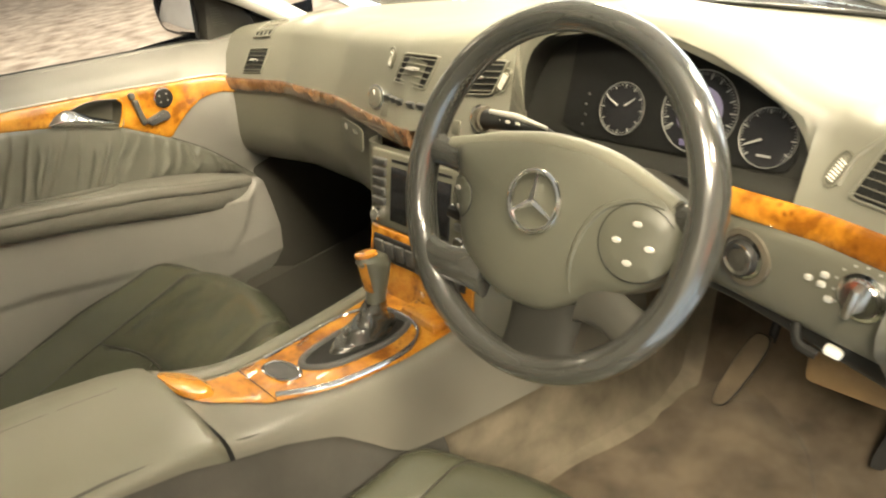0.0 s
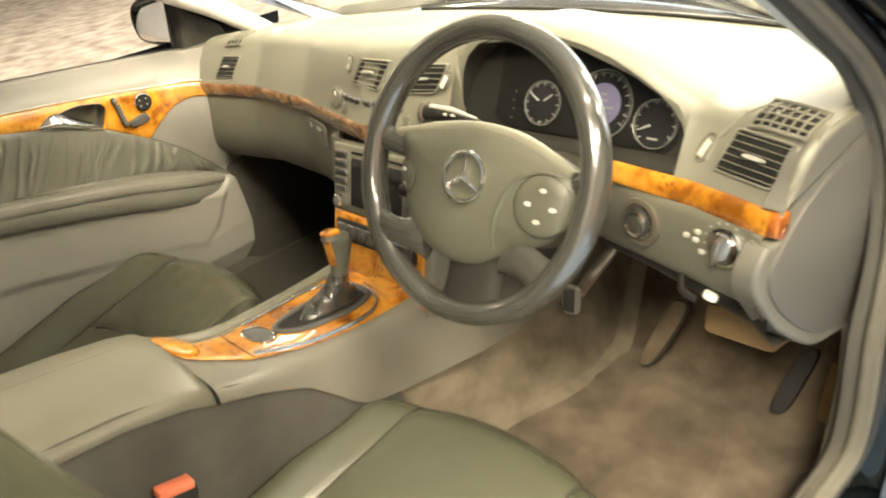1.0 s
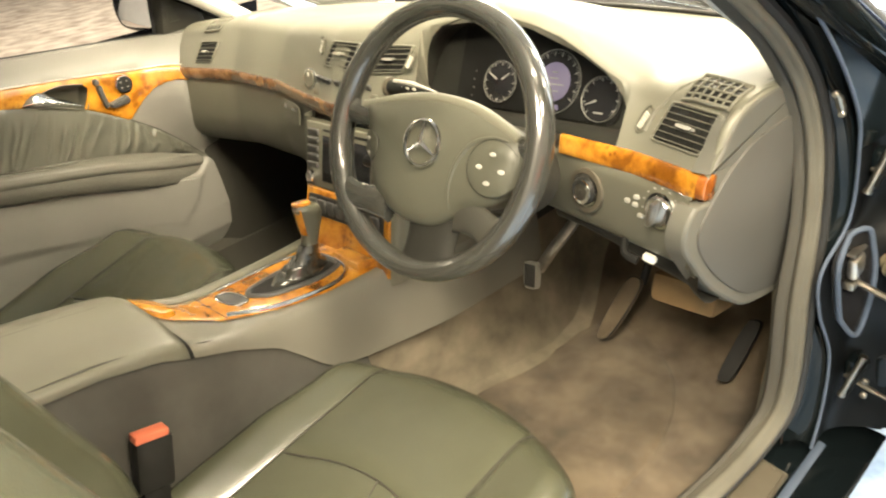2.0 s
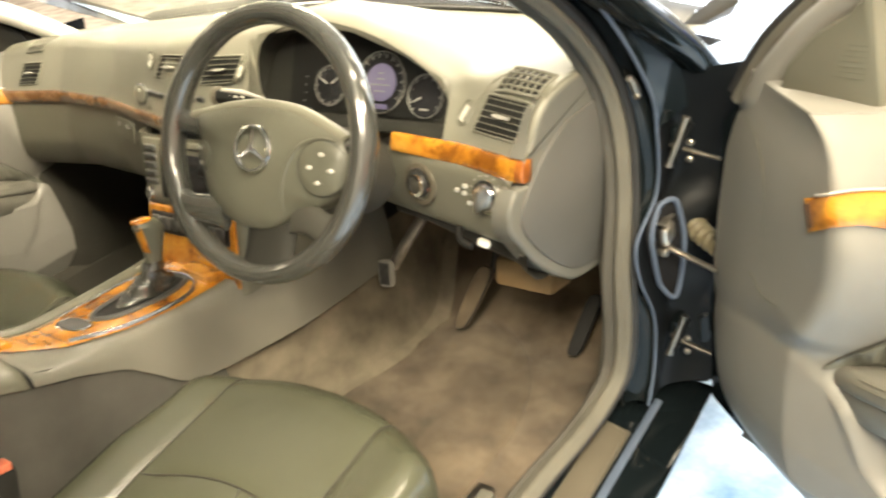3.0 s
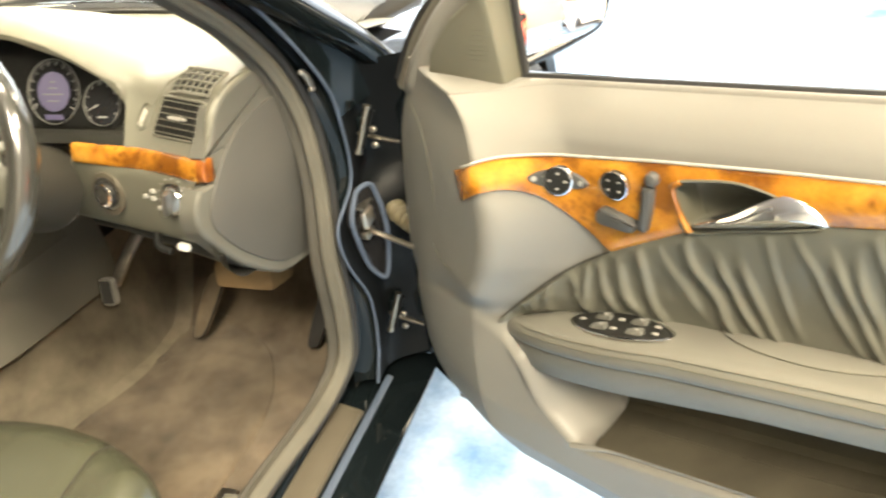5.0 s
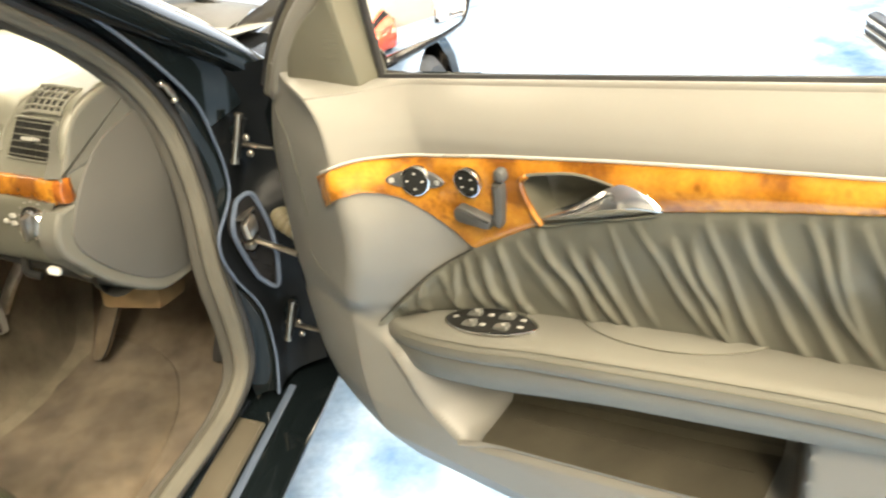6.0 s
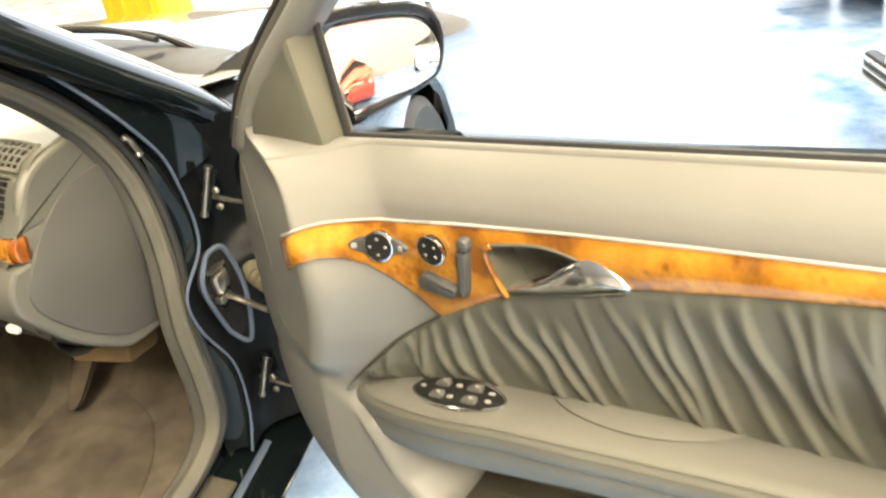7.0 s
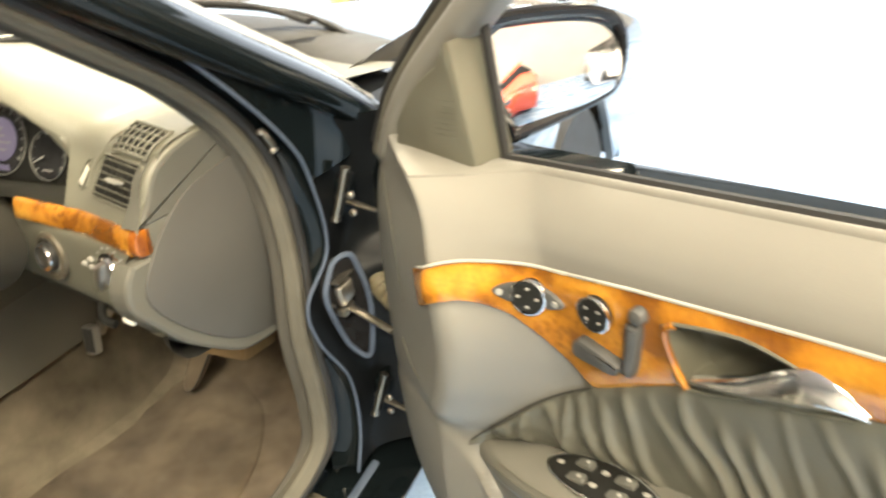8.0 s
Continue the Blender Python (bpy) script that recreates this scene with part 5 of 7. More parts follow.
for p in spline(FLANGE[4:], 50):
    rows.append([Vector((q.x, q.y, p.z)) for q in spline([(p.x, p.y, 0), (p.x + 0.004, p.y + 0.06, 0), (p.x + 0.05, p.y + 0.10, 0), (0.885, 0.5, 0), (0.90, 0.56, 0)], 20)])
part("hinge_pillar", G().grid(rows), M_HINGEPOST, body, "black painted hinge pillar", sharp=50)
# painted panel from the flange up to the windscreen pillar
TOPS = (((0.761, 0.37, 0.883), (0.805, 0.54, 0.905)), ((0.762, 0.335, 0.955), (0.792, 0.45, 0.967)), ((0.754, 0.24, 1.065), (0.768, 0.30, 1.066)), ((0.735, 0.13, 1.168), (0.745, 0.15, 1.165)), ((0.69, 0.03, 1.258), (0.708, 0.03, 1.25)), ((0.655, -0.09, 1.345), (0.67, -0.09, 1.34)))
lo, hi = spline([a for a, b in TOPS], 30), spline([b for a, b in TOPS], 30)
part("pillar_jamb", G().grid([[a.lerp(b, t) + Vector((0.004, 0.012, 0)) * math.sin(math.pi * t) for t in np.linspace(0, 1, 14)] for a, b in zip(lo, hi)]), M_JAMB, body, "glossy black jamb under the windscreen pillar", sharp=70)
part("post_foot", G().box((0.785, 0.53, 0.43), (0.07, 0.1, 0.17), None, 0.02), M_JAMB, body)
# windscreen pillar, outside and inside
AP = [(0.80, 0.62, 0.84), (0.79, 0.52, 0.905), (0.775, 0.42, 0.985), (0.755, 0.29, 1.07), (0.73, 0.145, 1.168), (0.69, -0.02, 1.285), (0.64, -0.18, 1.385), (0.58, -0.36, 1.43)]
part("pillar", G().tube(spline(AP, 40), 0.036, 14, 0.75), M_JAMB, body, "black windscreen pillar")
part("pillar_strip", G().tube([p + Vector((-0.022, 0.012, 0.035)) for p in spline(AP, 40)], 0.012, 8, 0.6), M_SILVER, body, "grey windscreen edge strip")
part("pillar_trim", G().tube(spline([(0.672, 0.42, 0.965), (0.672, 0.30, 1.045), (0.66, 0.17, 1.13), (0.63, 0.02, 1.24), (0.585, -0.15, 1.35), (0.53, -0.3, 1.405)], 30), 0.030, 12, 0.75), M_LINER, body, "pale grey pillar lining")
part("pillar_trim", G().tube(spline([(2 * XC - 0.69, 0.45, 0.955), (2 * XC - 0.68, 0.32, 1.045), (2 * XC - 0.665, 0.17, 1.13), (2 * XC - 0.63, 0.02, 1.24), (2 * XC - 0.585, -0.15, 1.35), (2 * XC - 0.53, -0.3, 1.405)], 30), 0.032, 12, 0.75), M_LINER, body, "pale grey pillar lining")
part("pillar", G().tube([(2 * XC - p.x, p.y, p.z) for p in spline(AP, 40)], 0.036, 14, 0.75), M_BLACKPAINT, body)
# roof, rear end and far side, closing the cabin
rows = []
for y in np.linspace(-0.13, -1.72, 16):
    zc = 1.455 - 0.05 * ((y + 0.85) / 0.8) ** 2
    rows.append([(XC + 0.61 * s, y, zc - 0.06 * abs(s) ** 3) for s in np.linspace(-1, 1, 18)])
part("roof", G().grid(rows), M_BLACKPAINT, body, "black roof")
part("headliner", G().grid([[(x, y, z - 0.025) for x, y, z in r] for r in rows]), M_LINER, body, "pale headliner")
part("rear_shelf", G().grid([[(XC + 0.68 * s, y, z) for s in np.linspace(-1, 1, 8)] for y, z in ((-1.3, 0.5), (-1.45, 0.92), (-1.7, 0.95), (-2.0, 0.97))]), M_DARKVINYL, body)
rows = []
for t in np.linspace(0, 1, 10):
    rows.append([(XC + (0.60 + 0.06 * t) * s, -1.70 - 0.40 * t + 0.05 * s * s, 1.395 - 0.38 * t - 0.045 * abs(s) ** 3) for s in np.linspace(-1, 1, 16)])
rw = part("rear_window", G().grid(rows), M_GLASS, body, "clear rear window")
rw.modifiers.new("thickness", "SOLIDIFY").thickness = 0.005
rw.visible_shadow = False
rows = []
for y, z in ((-2.06, 1.025), (-2.2, 1.03), (-2.4, 1.01), (-2.52, 0.98), (-2.58, 0.9), (-2.6, 0.75)):
    rows.append([(XC + 0.78 * s, y + 0.1 * s * s, z - 0.04 * s * s) for s in np.linspace(-1, 1, 18)])
part("boot_lid", G().grid(rows), M_BLACKPAINT, body, "black boot lid", sharp=50)
part("rear_bumper", G().grid([[(XC + 0.86 * s, y + 0.16 * s * s, z) for s in np.linspace(-1, 1, 18)] for y, z in ((-2.59, 0.76), (-2.66, 0.62), (-2.68, 0.45), (-2.62, 0.26))]), M_BLACKPAINT, body, "black rear bumper", sharp=50)
for sg in (-1, 1):
    bx = XC + sg * 0.72
    part("centre_pillar", G().tube(spline([(bx, -0.80, 0.4), (bx, -0.82, 0.9), (bx - sg * 0.06, -0.86, 1.2), (bx - sg * 0.12, -0.88, 1.42)], 16), 0.06, 12, 0.5, up=(1, 0, 0)), M_FASCIA, body, "grey centre pillar")
    rows = []
    for y in np.linspace(-0.9, -2.56, 34):
        arch = 0.36 * math.sqrt(max(0.0, 1 - ((y + 1.5) / 0.37) ** 2)) if abs(y + 1.5) < 0.37 else 0.0
        zb = max(0.25, 0.32 + arch if arch else 0.25)
        tuck = 0.08 * step(-2.2, -2.56, y)
        zt = 1.0 - 0.04 * step(-2.1, -2.56, y)
        rows.append([(XC + sg * (a - tuck), y, z) for a, z in ((0.79, zb), (0.86, zb + 0.02), (0.875, 0.5 * (zb + zt) + 0.05), (0.85, zt - 0.08), (0.80, zt), (0.70, zt + 0.012))])
    part("rear_side", G().grid(rows), M_BLACKPAINT, body, "black rear wing and door", sharp=50)
    part("rear_door_line", G().tube([(XC + sg * 0.868, -1.62, 0.93), (XC + sg * 0.881, -1.3, 0.72), (XC + sg * 0.881, -1.12, 0.5), (XC + sg * 0.862, -1.1, 0.3)], 0.003, 6), M_RUBBER, body)
    part("rear_pillar", G().grid([[(XC + sg * (0.80 - 0.19 * t), -1.62 + 0.12 * t - d, 1.0 + 0.36 * t) for t in np.linspace(0, 1, 8)] for d in (0.0, 0.14, 0.28 )]), M_BLACKPAINT, body)
    sw_ = part("side_glass", G().grid([[(XC + sg * (0.80 - 0.19 * t), y + 0.1 * t * (y < -1.2), 1.0 + 0.36 * t) for t in np.linspace(0, 1, 6)] for y in np.linspace(-0.9, -1.62, 6)]), M_GLASS, body, "clear rear side window")
    sw_.visible_shadow = False
    part("tail_light", G().box((XC + sg * 0.66, -2.545, 0.83), (0.24, 0.08, 0.16), Matrix.Rotation(radians(-sg * 12), 3, "Z"), 0.03), M_RED, body, "red tail light")
    wheel_c = Vector((XC + sg * 0.80, -1.5, 0.325))
    tyre = part("tyre", G().lathe(wheel_c, Vector((0, 1, 0)), Vector((0, 0, 1)), Vector((sg, 0, 0)), [(0.2, -0.1), (0.29, -0.105), (0.318, -0.085), (0.325, -0.02), (0.318, 0.045), (0.29, 0.065), (0.215, 0.06)], 40), M_RUBBER, body)
    part("rim", G().lathe(wheel_c, Vector((0, 1, 0)), Vector((0, 0, 1)), Vector((sg, 0, 0)), [(0.215, 0.055), (0.2, 0.05), (0.19, 0.02), (0.05, 0.045), (0.03, 0.05)], 30), M_SILVER, tyre)
    part("headlight", G().box((XC + sg * 0.62, 2.13, 0.68), (0.3, 0.2, 0.13), Matrix.Rotation(radians(sg * 20), 3, "Z"), 0.04), M_GLASS, body, "clear headlight")
rows = [[(XC + sg, y, z) for sg, z in ((-0.80, 0.33), (-0.87, 0.6), (-0.86, 0.9), (-0.835, 0.985))] for y in np.linspace(0.55, -0.9, 14)]
part("side_skin", G().grid(rows), M_BLACKPAINT, body)
# windscreen
rows = []
for t in np.linspace(0, 1, 14):
    rows.append([(XC + (0.70 - 0.13 * t) * s, 0.86 - 1.0 * t - (0.22 - 0.08 * t) * s * s, 0.95 + 0.465 * t - 0.02 * s * s) for s in np.linspace(-1, 1, 20)])
g = G().grid(rows)
ws = part("windscreen", g, M_GLASS, body, "clear windscreen")
ws.modifiers.new("thickness", "SOLIDIFY").thickness = 0.005
ws.visible_shadow = False
# bonnet, wings, scuttle
rows = []
for y in np.linspace(0.93, 2.35, 20):
    z = 0.965 - 0.075 * (y - 0.93) - 0.085 * (y - 0.93) ** 2
    rows.append([(XC + 0.80 * s, y - 0.26 * s * s * (1 - step(0.93, 1.6, y)), z - 0.055 * s * s + 0.008 * math.exp(-((abs(s) - 0.55) / 0.08) ** 2)) for s in np.linspace(-1, 1, 30)])
part("bonnet", G().grid(rows), M_BLACKPAINT, body, "black bonnet", sharp=60)
for sg in (-1, 1):
    rows = []
    for y in np.linspace(0.52, 2.3, 30):
        z = 0.955 - 0.03 * (y - 0.5) - 0.075 * (y - 0.5) ** 2
        arch = 0.36 * math.sqrt(max(0.0, 1 - ((y - 1.35) / 0.36) ** 2)) if abs(y - 1.35) < 0.36 else 0.0
        zb = max(0.25, 0.33 + arch)
        rows.append([(XC + sg * a, y, b) for a, b in ((0.76, z - 0.005), (0.82, z - 0.012), (0.875, z - 0.045), (0.905, z - 0.12), (0.915, 0.5 * (z + zb)), (0.905, zb + 0.01), (0.88, zb))])
    part("wing", G().grid(rows), M_BLACKPAINT, body, "black front wing", sharp=60)
    wheel_c = Vector((XC + sg * 0.83, 1.35, 0.325))
    tyre = part("tyre", G().lathe(wheel_c, Vector((0, 1, 0)), Vector((0, 0, 1)), Vector((sg, 0, 0)), [(0.2, -0.1), (0.29, -0.105), (0.318, -0.085), (0.325, -0.02), (0.318, 0.045), (0.29, 0.065), (0.215, 0.06)], 40), M_RUBBER, body)
    part("rim", G().lathe(wheel_c, Vector((0, 1, 0)), Vector((0, 0, 1)), Vector((sg, 0, 0)), [(0.215, 0.055), (0.2, 0.05), (0.19, 0.02), (0.05, 0.045), (0.03, 0.05)], 30), M_SILVER, tyre)
part("nose", G().grid([[(XC + 0.86 * s, 2.33 - 0.3 * s * s + dy, z) for s in np.linspace(-1, 1, 20)] for dy, z in ((-0.02, 0.672), (0.05, 0.61), (0.1, 0.48), (0.08, 0.3), (0.0, 0.22))]), M_BLACKPAINT, body)
part("scuttle", G().grid([[(XC + 0.75 * s, y - 0.24 * s * s, z) for s in np.linspace(-1, 1, 24)] for y, z in ((0.84, 0.945), (0.88, 0.958), (0.95, 0.965), (1.0, 0.96))]), M_BLACK, body, "black scuttle panel under the wipers")
wp_arm = part("wiper", G().tube(spline([(0.60, 0.80, 0.955), (0.45, 0.86, 0.985), (0.2, 0.86, 1.005), (-0.1, 0.85, 1.0)], 20), [0.012] * 4 + [0.009] * 16, 8, 0.7), M_BLACK, body, "black wiper arm")
part("wiper_blade", G().tube(spline([(0.52, 0.795, 0.985), (0.40, 0.80, 1.012), (0.2, 0.80, 1.02), (-0.15, 0.82, 1.01)], 20), 0.011, 8, 0.6), M_RUBBER, wp_arm)
# sill
rows = []
for y in np.linspace(0.5, -0.9, 20):
    rows.append([(x, y, z) for x, z in ((0.672, 0.392), (0.685, 0.372), (0.692, 0.355), (0.742, 0.348), (0.758, 0.341), (0.812, 0.337), (0.82, 0.333), (0.819, 0.325), (0.79, 0.295), (0.735, 0.22), (0.66, 0.20))])
part("sill", G().grid(rows), M_JAMB, body, "glossy black door sill", sharp=40)
part("sill_plate", G().plate([(0.688, -0.85), (0.736, -0.85), (0.738, 0.302), (0.688, 0.306)], lambda x, y, c: Vector((x, y, 0.357 - 0.14 * (x - 0.70) + c)), 0.006, 0.003), M_PLATE, body, "pale metal sill plate")
part("plate_lip", G().tube([(0.69, -0.85, 0.3645), (0.69, 0.300, 0.3645), (0.735, 0.297, 0.358), (0.735, -0.85, 0.358)], 0.0018, 6), M_PLATE, body)
# the reflection along the black sill, put in as a blue-grey strip
part("sill_edge", G().tube([(0.7485, y, 0.348) for y in np.linspace(0.41, -0.85, 20)], 0.0068, 8, 0.35), M_EDGE, body)
part("underbody", G().box((XC, -0.15, 0.2), (1.5, 4.7, 0.06)), M_BLACK, body)
# hinges and check strap
for z0, z1, yy in ((0.872, 0.812, 0.425), (0.522, 0.462, 0.43)):
    zm = (z0 + z1) / 2
    hg = part("hinge", G().box((0.768, yy + 0.02, zm), (0.012, 0.05, z0 - z1 - 0.016), None, 0.003), M_JAMB, body, "black door hinge with bright pin")
    top, bot = Vector((0.789, yy - 0.012, z0 + 0.012)), Vector((0.769, yy - 0.026, z1 + 0.002))
    part("hinge_pin", G().tube([top, bot], 0.005, 12), M_HINGE, hg)
    part("hinge_leaf", G().tube([top + Vector((0.006, 0.004, -0.006)), bot + Vector((0.006, 0.004, 0.006))], 0.007, 8, 0.5), M_HINGEPOST, hg)
    for q in (0.0, 1.0):
        part("pin_collar", G().tube([top.lerp(bot, q - 0.035), top.lerp(bot, q + 0.035)], 0.0064, 12), M_HINGE, hg)
    part("hinge_arm", G().tube([(0.766, yy - 0.006, zm - 0.004), (0.79, yy - 0.016, zm - 0.004), (0.82, yy - 0.024, zm - 0.006), (0.85, yy - 0.03, zm - 0.008)], [0.006, 0.007, 0.0055, 0.005], 8, 0.6), M_HINGE, hg, "bright hinge arm")
    for dz in (-0.014, 0.012):
        part("hinge_bolt", G().lathe((0.80, yy - 0.026, zm + dz), EX, Vector((0, 0, 1)), Vector((0, -1, 0)), [(0.0055, 0), (0.0055, 0.004), (0.0035, 0.0055)], 10), M_HINGE, hg)
RING = [(p.x, p.y) for p in spline([(0.403, 0.757, 0), (0.372, 0.738, 0), (0.355, 0.712, 0), (0.364, 0.67, 0), (0.385, 0.615, 0), (0.406, 0.577, 0), (0.415, 0.61, 0), (0.419, 0.675, 0), (0.413, 0.73, 0)], 48, True)]
ring_x = lambda y: 0.758 + 0.95 * max(0.0, y - 0.388)
part("check_housing", G().tube([(ring_x(y), y, z) for y, z in RING], 0.0042, 8, closed=True), M_EDGE, body, "blue-grey gasket round the check strap")
part("check_plate", G().plate(RING, lambda y, z, c: Vector((ring_x(y) - 0.009 + c, y, z)), 0.008, 0.002), M_GLOSSBLACK, body, "black opening behind the check strap")
latch = part("check_latch", G().box((0.772, 0.382, 0.708), (0.016, 0.036, 0.034), Matrix.Rotation(0.1, 3, "X"), 0.007), M_STEEL, body, "bright check strap block")
part("latch_foot", G().box((0.77, 0.38, 0.68), (0.016, 0.03, 0.014), None, 0.004), M_HINGE, latch)
part("latch_cap", G().box((0.77, 0.384, 0.73), (0.014, 0.042, 0.005), None, 0.002), M_HINGE, latch)
# bolted bracket on the jamb
clip = part("jamb_bracket", G().tube([(0.742, 0.318, 0.974), (0.745, 0.322, 0.966), (0.748, 0.326, 0.952), (0.75, 0.329, 0.942)], [0.004, 0.0075, 0.0075, 0.004], 10, 0.7), M_HINGE, body, "small bolted steel bracket")
for p in ((0.743, 0.314, 0.972), (0.75, 0.322, 0.945)):
    part("bracket_bolt", G().lathe(p, EX, Vector((0, 0, 1)), Vector((0, -1, 0)), [(0.004, -0.006), (0.004, 0.001), (0.003, 0.002)], 12), M_STEEL, clip)
part("check_arm", G().tube([(0.77, 0.386, 0.682), (0.80, 0.374, 0.68), (0.86, 0.35, 0.676)], 0.007, 6, 0.6), M_STEEL, body, "steel check strap")
part("wiring_boot", G().tube(spline([(0.79, 0.45, 0.70), (0.81, 0.425, 0.695), (0.85, 0.395, 0.69), (0.88, 0.375, 0.68)], 40), [0.016 + 0.003 * math.sin(k * 1.6) for k in range(40)], 12), M_BOOT, body, "ribbed rubber wiring boot")

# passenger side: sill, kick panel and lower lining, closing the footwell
# near-black on the sill and kick panel stands in for footwell shade
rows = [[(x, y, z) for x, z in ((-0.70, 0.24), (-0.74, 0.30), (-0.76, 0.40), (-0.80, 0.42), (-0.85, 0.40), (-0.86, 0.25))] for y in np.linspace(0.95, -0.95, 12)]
part("inner_sill", G().grid(rows), M_DARKVINYL, body, "passenger side inner sill, near black for shade")
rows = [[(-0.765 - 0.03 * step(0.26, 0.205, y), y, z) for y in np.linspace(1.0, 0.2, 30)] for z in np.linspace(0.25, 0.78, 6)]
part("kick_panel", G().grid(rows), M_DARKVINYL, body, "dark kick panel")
rows = [[(0.70, y, z) for y in np.linspace(1.0, 0.36, 6)] for z in np.linspace(0.25, 0.96, 6)]
part("kick_panel", G().grid(rows), M_DARKVINYL, body, "dark kick panel")

# ---- front doors ----
RIDGE = [(0.385, 0.17), (0.60, 0.22), (0.66, 0.27), (0.704, 0.325), (0.773, 0.362), (0.813, 0.372), (0.849, 0.373), (0.883, 0.365), (0.916, 0.354), (0.945, 0.338), (0.972, 0.312), (0.995, 0.262), (1.06, 0.26)]
RIDGE_N = [(0.385, 0.05), (0.60, 0.10), (0.66, 0.118), (0.704, 0.13), (0.773, 0.14), (0.825, 0.143), (0.862, 0.143), (0.916, 0.13), (0.972, 0.103), (0.995, 0.09), (1.06, 0.06)]
FRONT = [(0.385, 0.215), (0.40, 0.19), (0.42, 0.162), (0.45, 0.132), (0.50, 0.115), (0.577, 0.107), (0.665, 0.104), (0.788, 0.11), (0.872, 0.12), (0.917, 0.132), (1.0, 0.172), (1.06, 0.22)]
FLAT_N = [(0.40, 0.05), (0.46, 0.075), (0.52, 0.095), (0.60, 0.085), (0.70, 0.07), (0.80, 0.07), (0.85, 0.076), (0.92, 0.08), (0.945, 0.076), (0.96, 0.068), (0.971, 0.057), (0.98, 0.044), (0.988, 0.028), (0.995, 0.014)]
BEAD = [(0.10, 0.605), (0.16, 0.632), (0.226, 0.656), (0.308, 0.667), (0.357, 0.652), (0.387, 0.615), (0.416, 0.562), (0.463, 0.527)]
LOW_N = [(0.385, 0.03), (0.395, 0.058), (0.42, 0.086), (0.47, 0.108), (0.53, 0.113), (0.60, 0.110), (0.67, 0.105)]
W_TOP = [(0.313, 0.89), (0.348, 0.908), (0.362, 0.915), (0.385, 0.92), (0.42, 0.923), (0.462, 0.9265), (0.553, 0.941), (0.681, 0.9585), (0.786, 0.971), (0.934, 0.987), (1.10, 1.0)]
W_BOT = [(0.329, 0.857), (0.366, 0.881), (0.387, 0.886), (0.408, 0.884), (0.432, 0.876), (0.46, 0.855), (0.503, 0.814), (0.551, 0.844), (0.604, 0.876), (0.725, 0.917), (0.811, 0.938), (0.938, 0.963), (1.10, 0.985)]
PLEAT_LOW = [(0.345, 0.664), (0.412, 0.697), (0.48, 0.724), (0.55, 0.745), (0.626, 0.76), (0.726, 0.777), (0.806, 0.791), (0.885, 0.801), (0.959, 0.807), (1.10, 0.812)]
ARM_N = [(0.352, 0.092), (0.40, 0.115), (0.463, 0.13), (0.55, 0.142), (0.70, 0.146), (1.1, 0.146)]
ARM_Z = [(0.352, 0.672), (0.40, 0.689), (0.463, 0.708), (0.605, 0.754), (0.706, 0.778), (0.816, 0.802), (0.907, 0.82), (1.10, 0.85)]
ARM_LOW = [(0.352, 0.615), (0.406, 0.611), (0.47, 0.632), (0.557, 0.662), (0.703, 0.708), (0.819, 0.735), (0.913, 0.757), (1.10, 0.807)]
LIP = [(0.43, 0.505), (0.465, 0.521), (0.536, 0.543), (0.745, 0.588), (0.88, 0.62), (1.1, 0.65)]


def smooth(table, width):
    """The table's line, rounded off over that width."""
    x0, x1 = table[0][0], table[-1][0]
    xs = np.linspace(x0, x1, 300)
    ys = np.interp(xs, [p[0] for p in table], [p[1] for p in table])
    h = max(1, int(width / (x1 - x0) * 300))
    k = np.hanning(2 * h + 3)
    pad = np.concatenate([2 * ys[0] - ys[h + 1:0:-1], ys, 2 * ys[-1] - ys[-2:-h - 3:-1]])
    return list(zip(xs, np.convolve(pad, k / k.sum(), "valid")))


RIDGE, RIDGE_N, FRONT = smooth(RIDGE, 0.03), smooth(RIDGE_N, 0.03), smooth(FRONT, 0.03)
FLAT_N, BEAD = smooth(FLAT_N, 0.006), smooth(BEAD, 0.02)
BEAD_U = [(z, u) for u, z in BEAD if u > 0.312][::-1]
W_TOP, W_BOT = smooth(W_TOP, 0.015), smooth(W_BOT, 0.008)
PLEAT_LOW, ARM_N, ARM_Z, ARM_LOW = smooth(PLEAT_LOW, 0.04), smooth(ARM_N, 0.04), smooth(ARM_Z, 0.04), smooth(ARM_LOW, 0.04)
REC = [(0.582, 0.922), (0.588, 0.929), (0.60, 0.934), (0.645, 0.943), (0.681, 0.94), (0.704, 0.933), (0.725, 0.92), (0.727, 0.917), (0.69, 0.904), (0.653, 0.893), (0.602, 0.875), (0.59, 0.898)]
REC = [(p.x, p.y) for p in spline([(a, b, 0) for a, b in REC], 40, True)]


def inside(u, z, poly):
    hit = False
    for (a, b), (c, d) in zip(poly, poly[1:] + poly[:1]):
        if (b > z) != (d > z) and u < (c - a) * (z - b) / (d - b) + a:
            hit = not hit
    return hit


SPREAD = [math.asin(k / 10.5) / 1.6 for k in range(-9, 10)]


def belt_z(u):
    return 0.977 + 0.1 * max(0.0, u - 0.34)


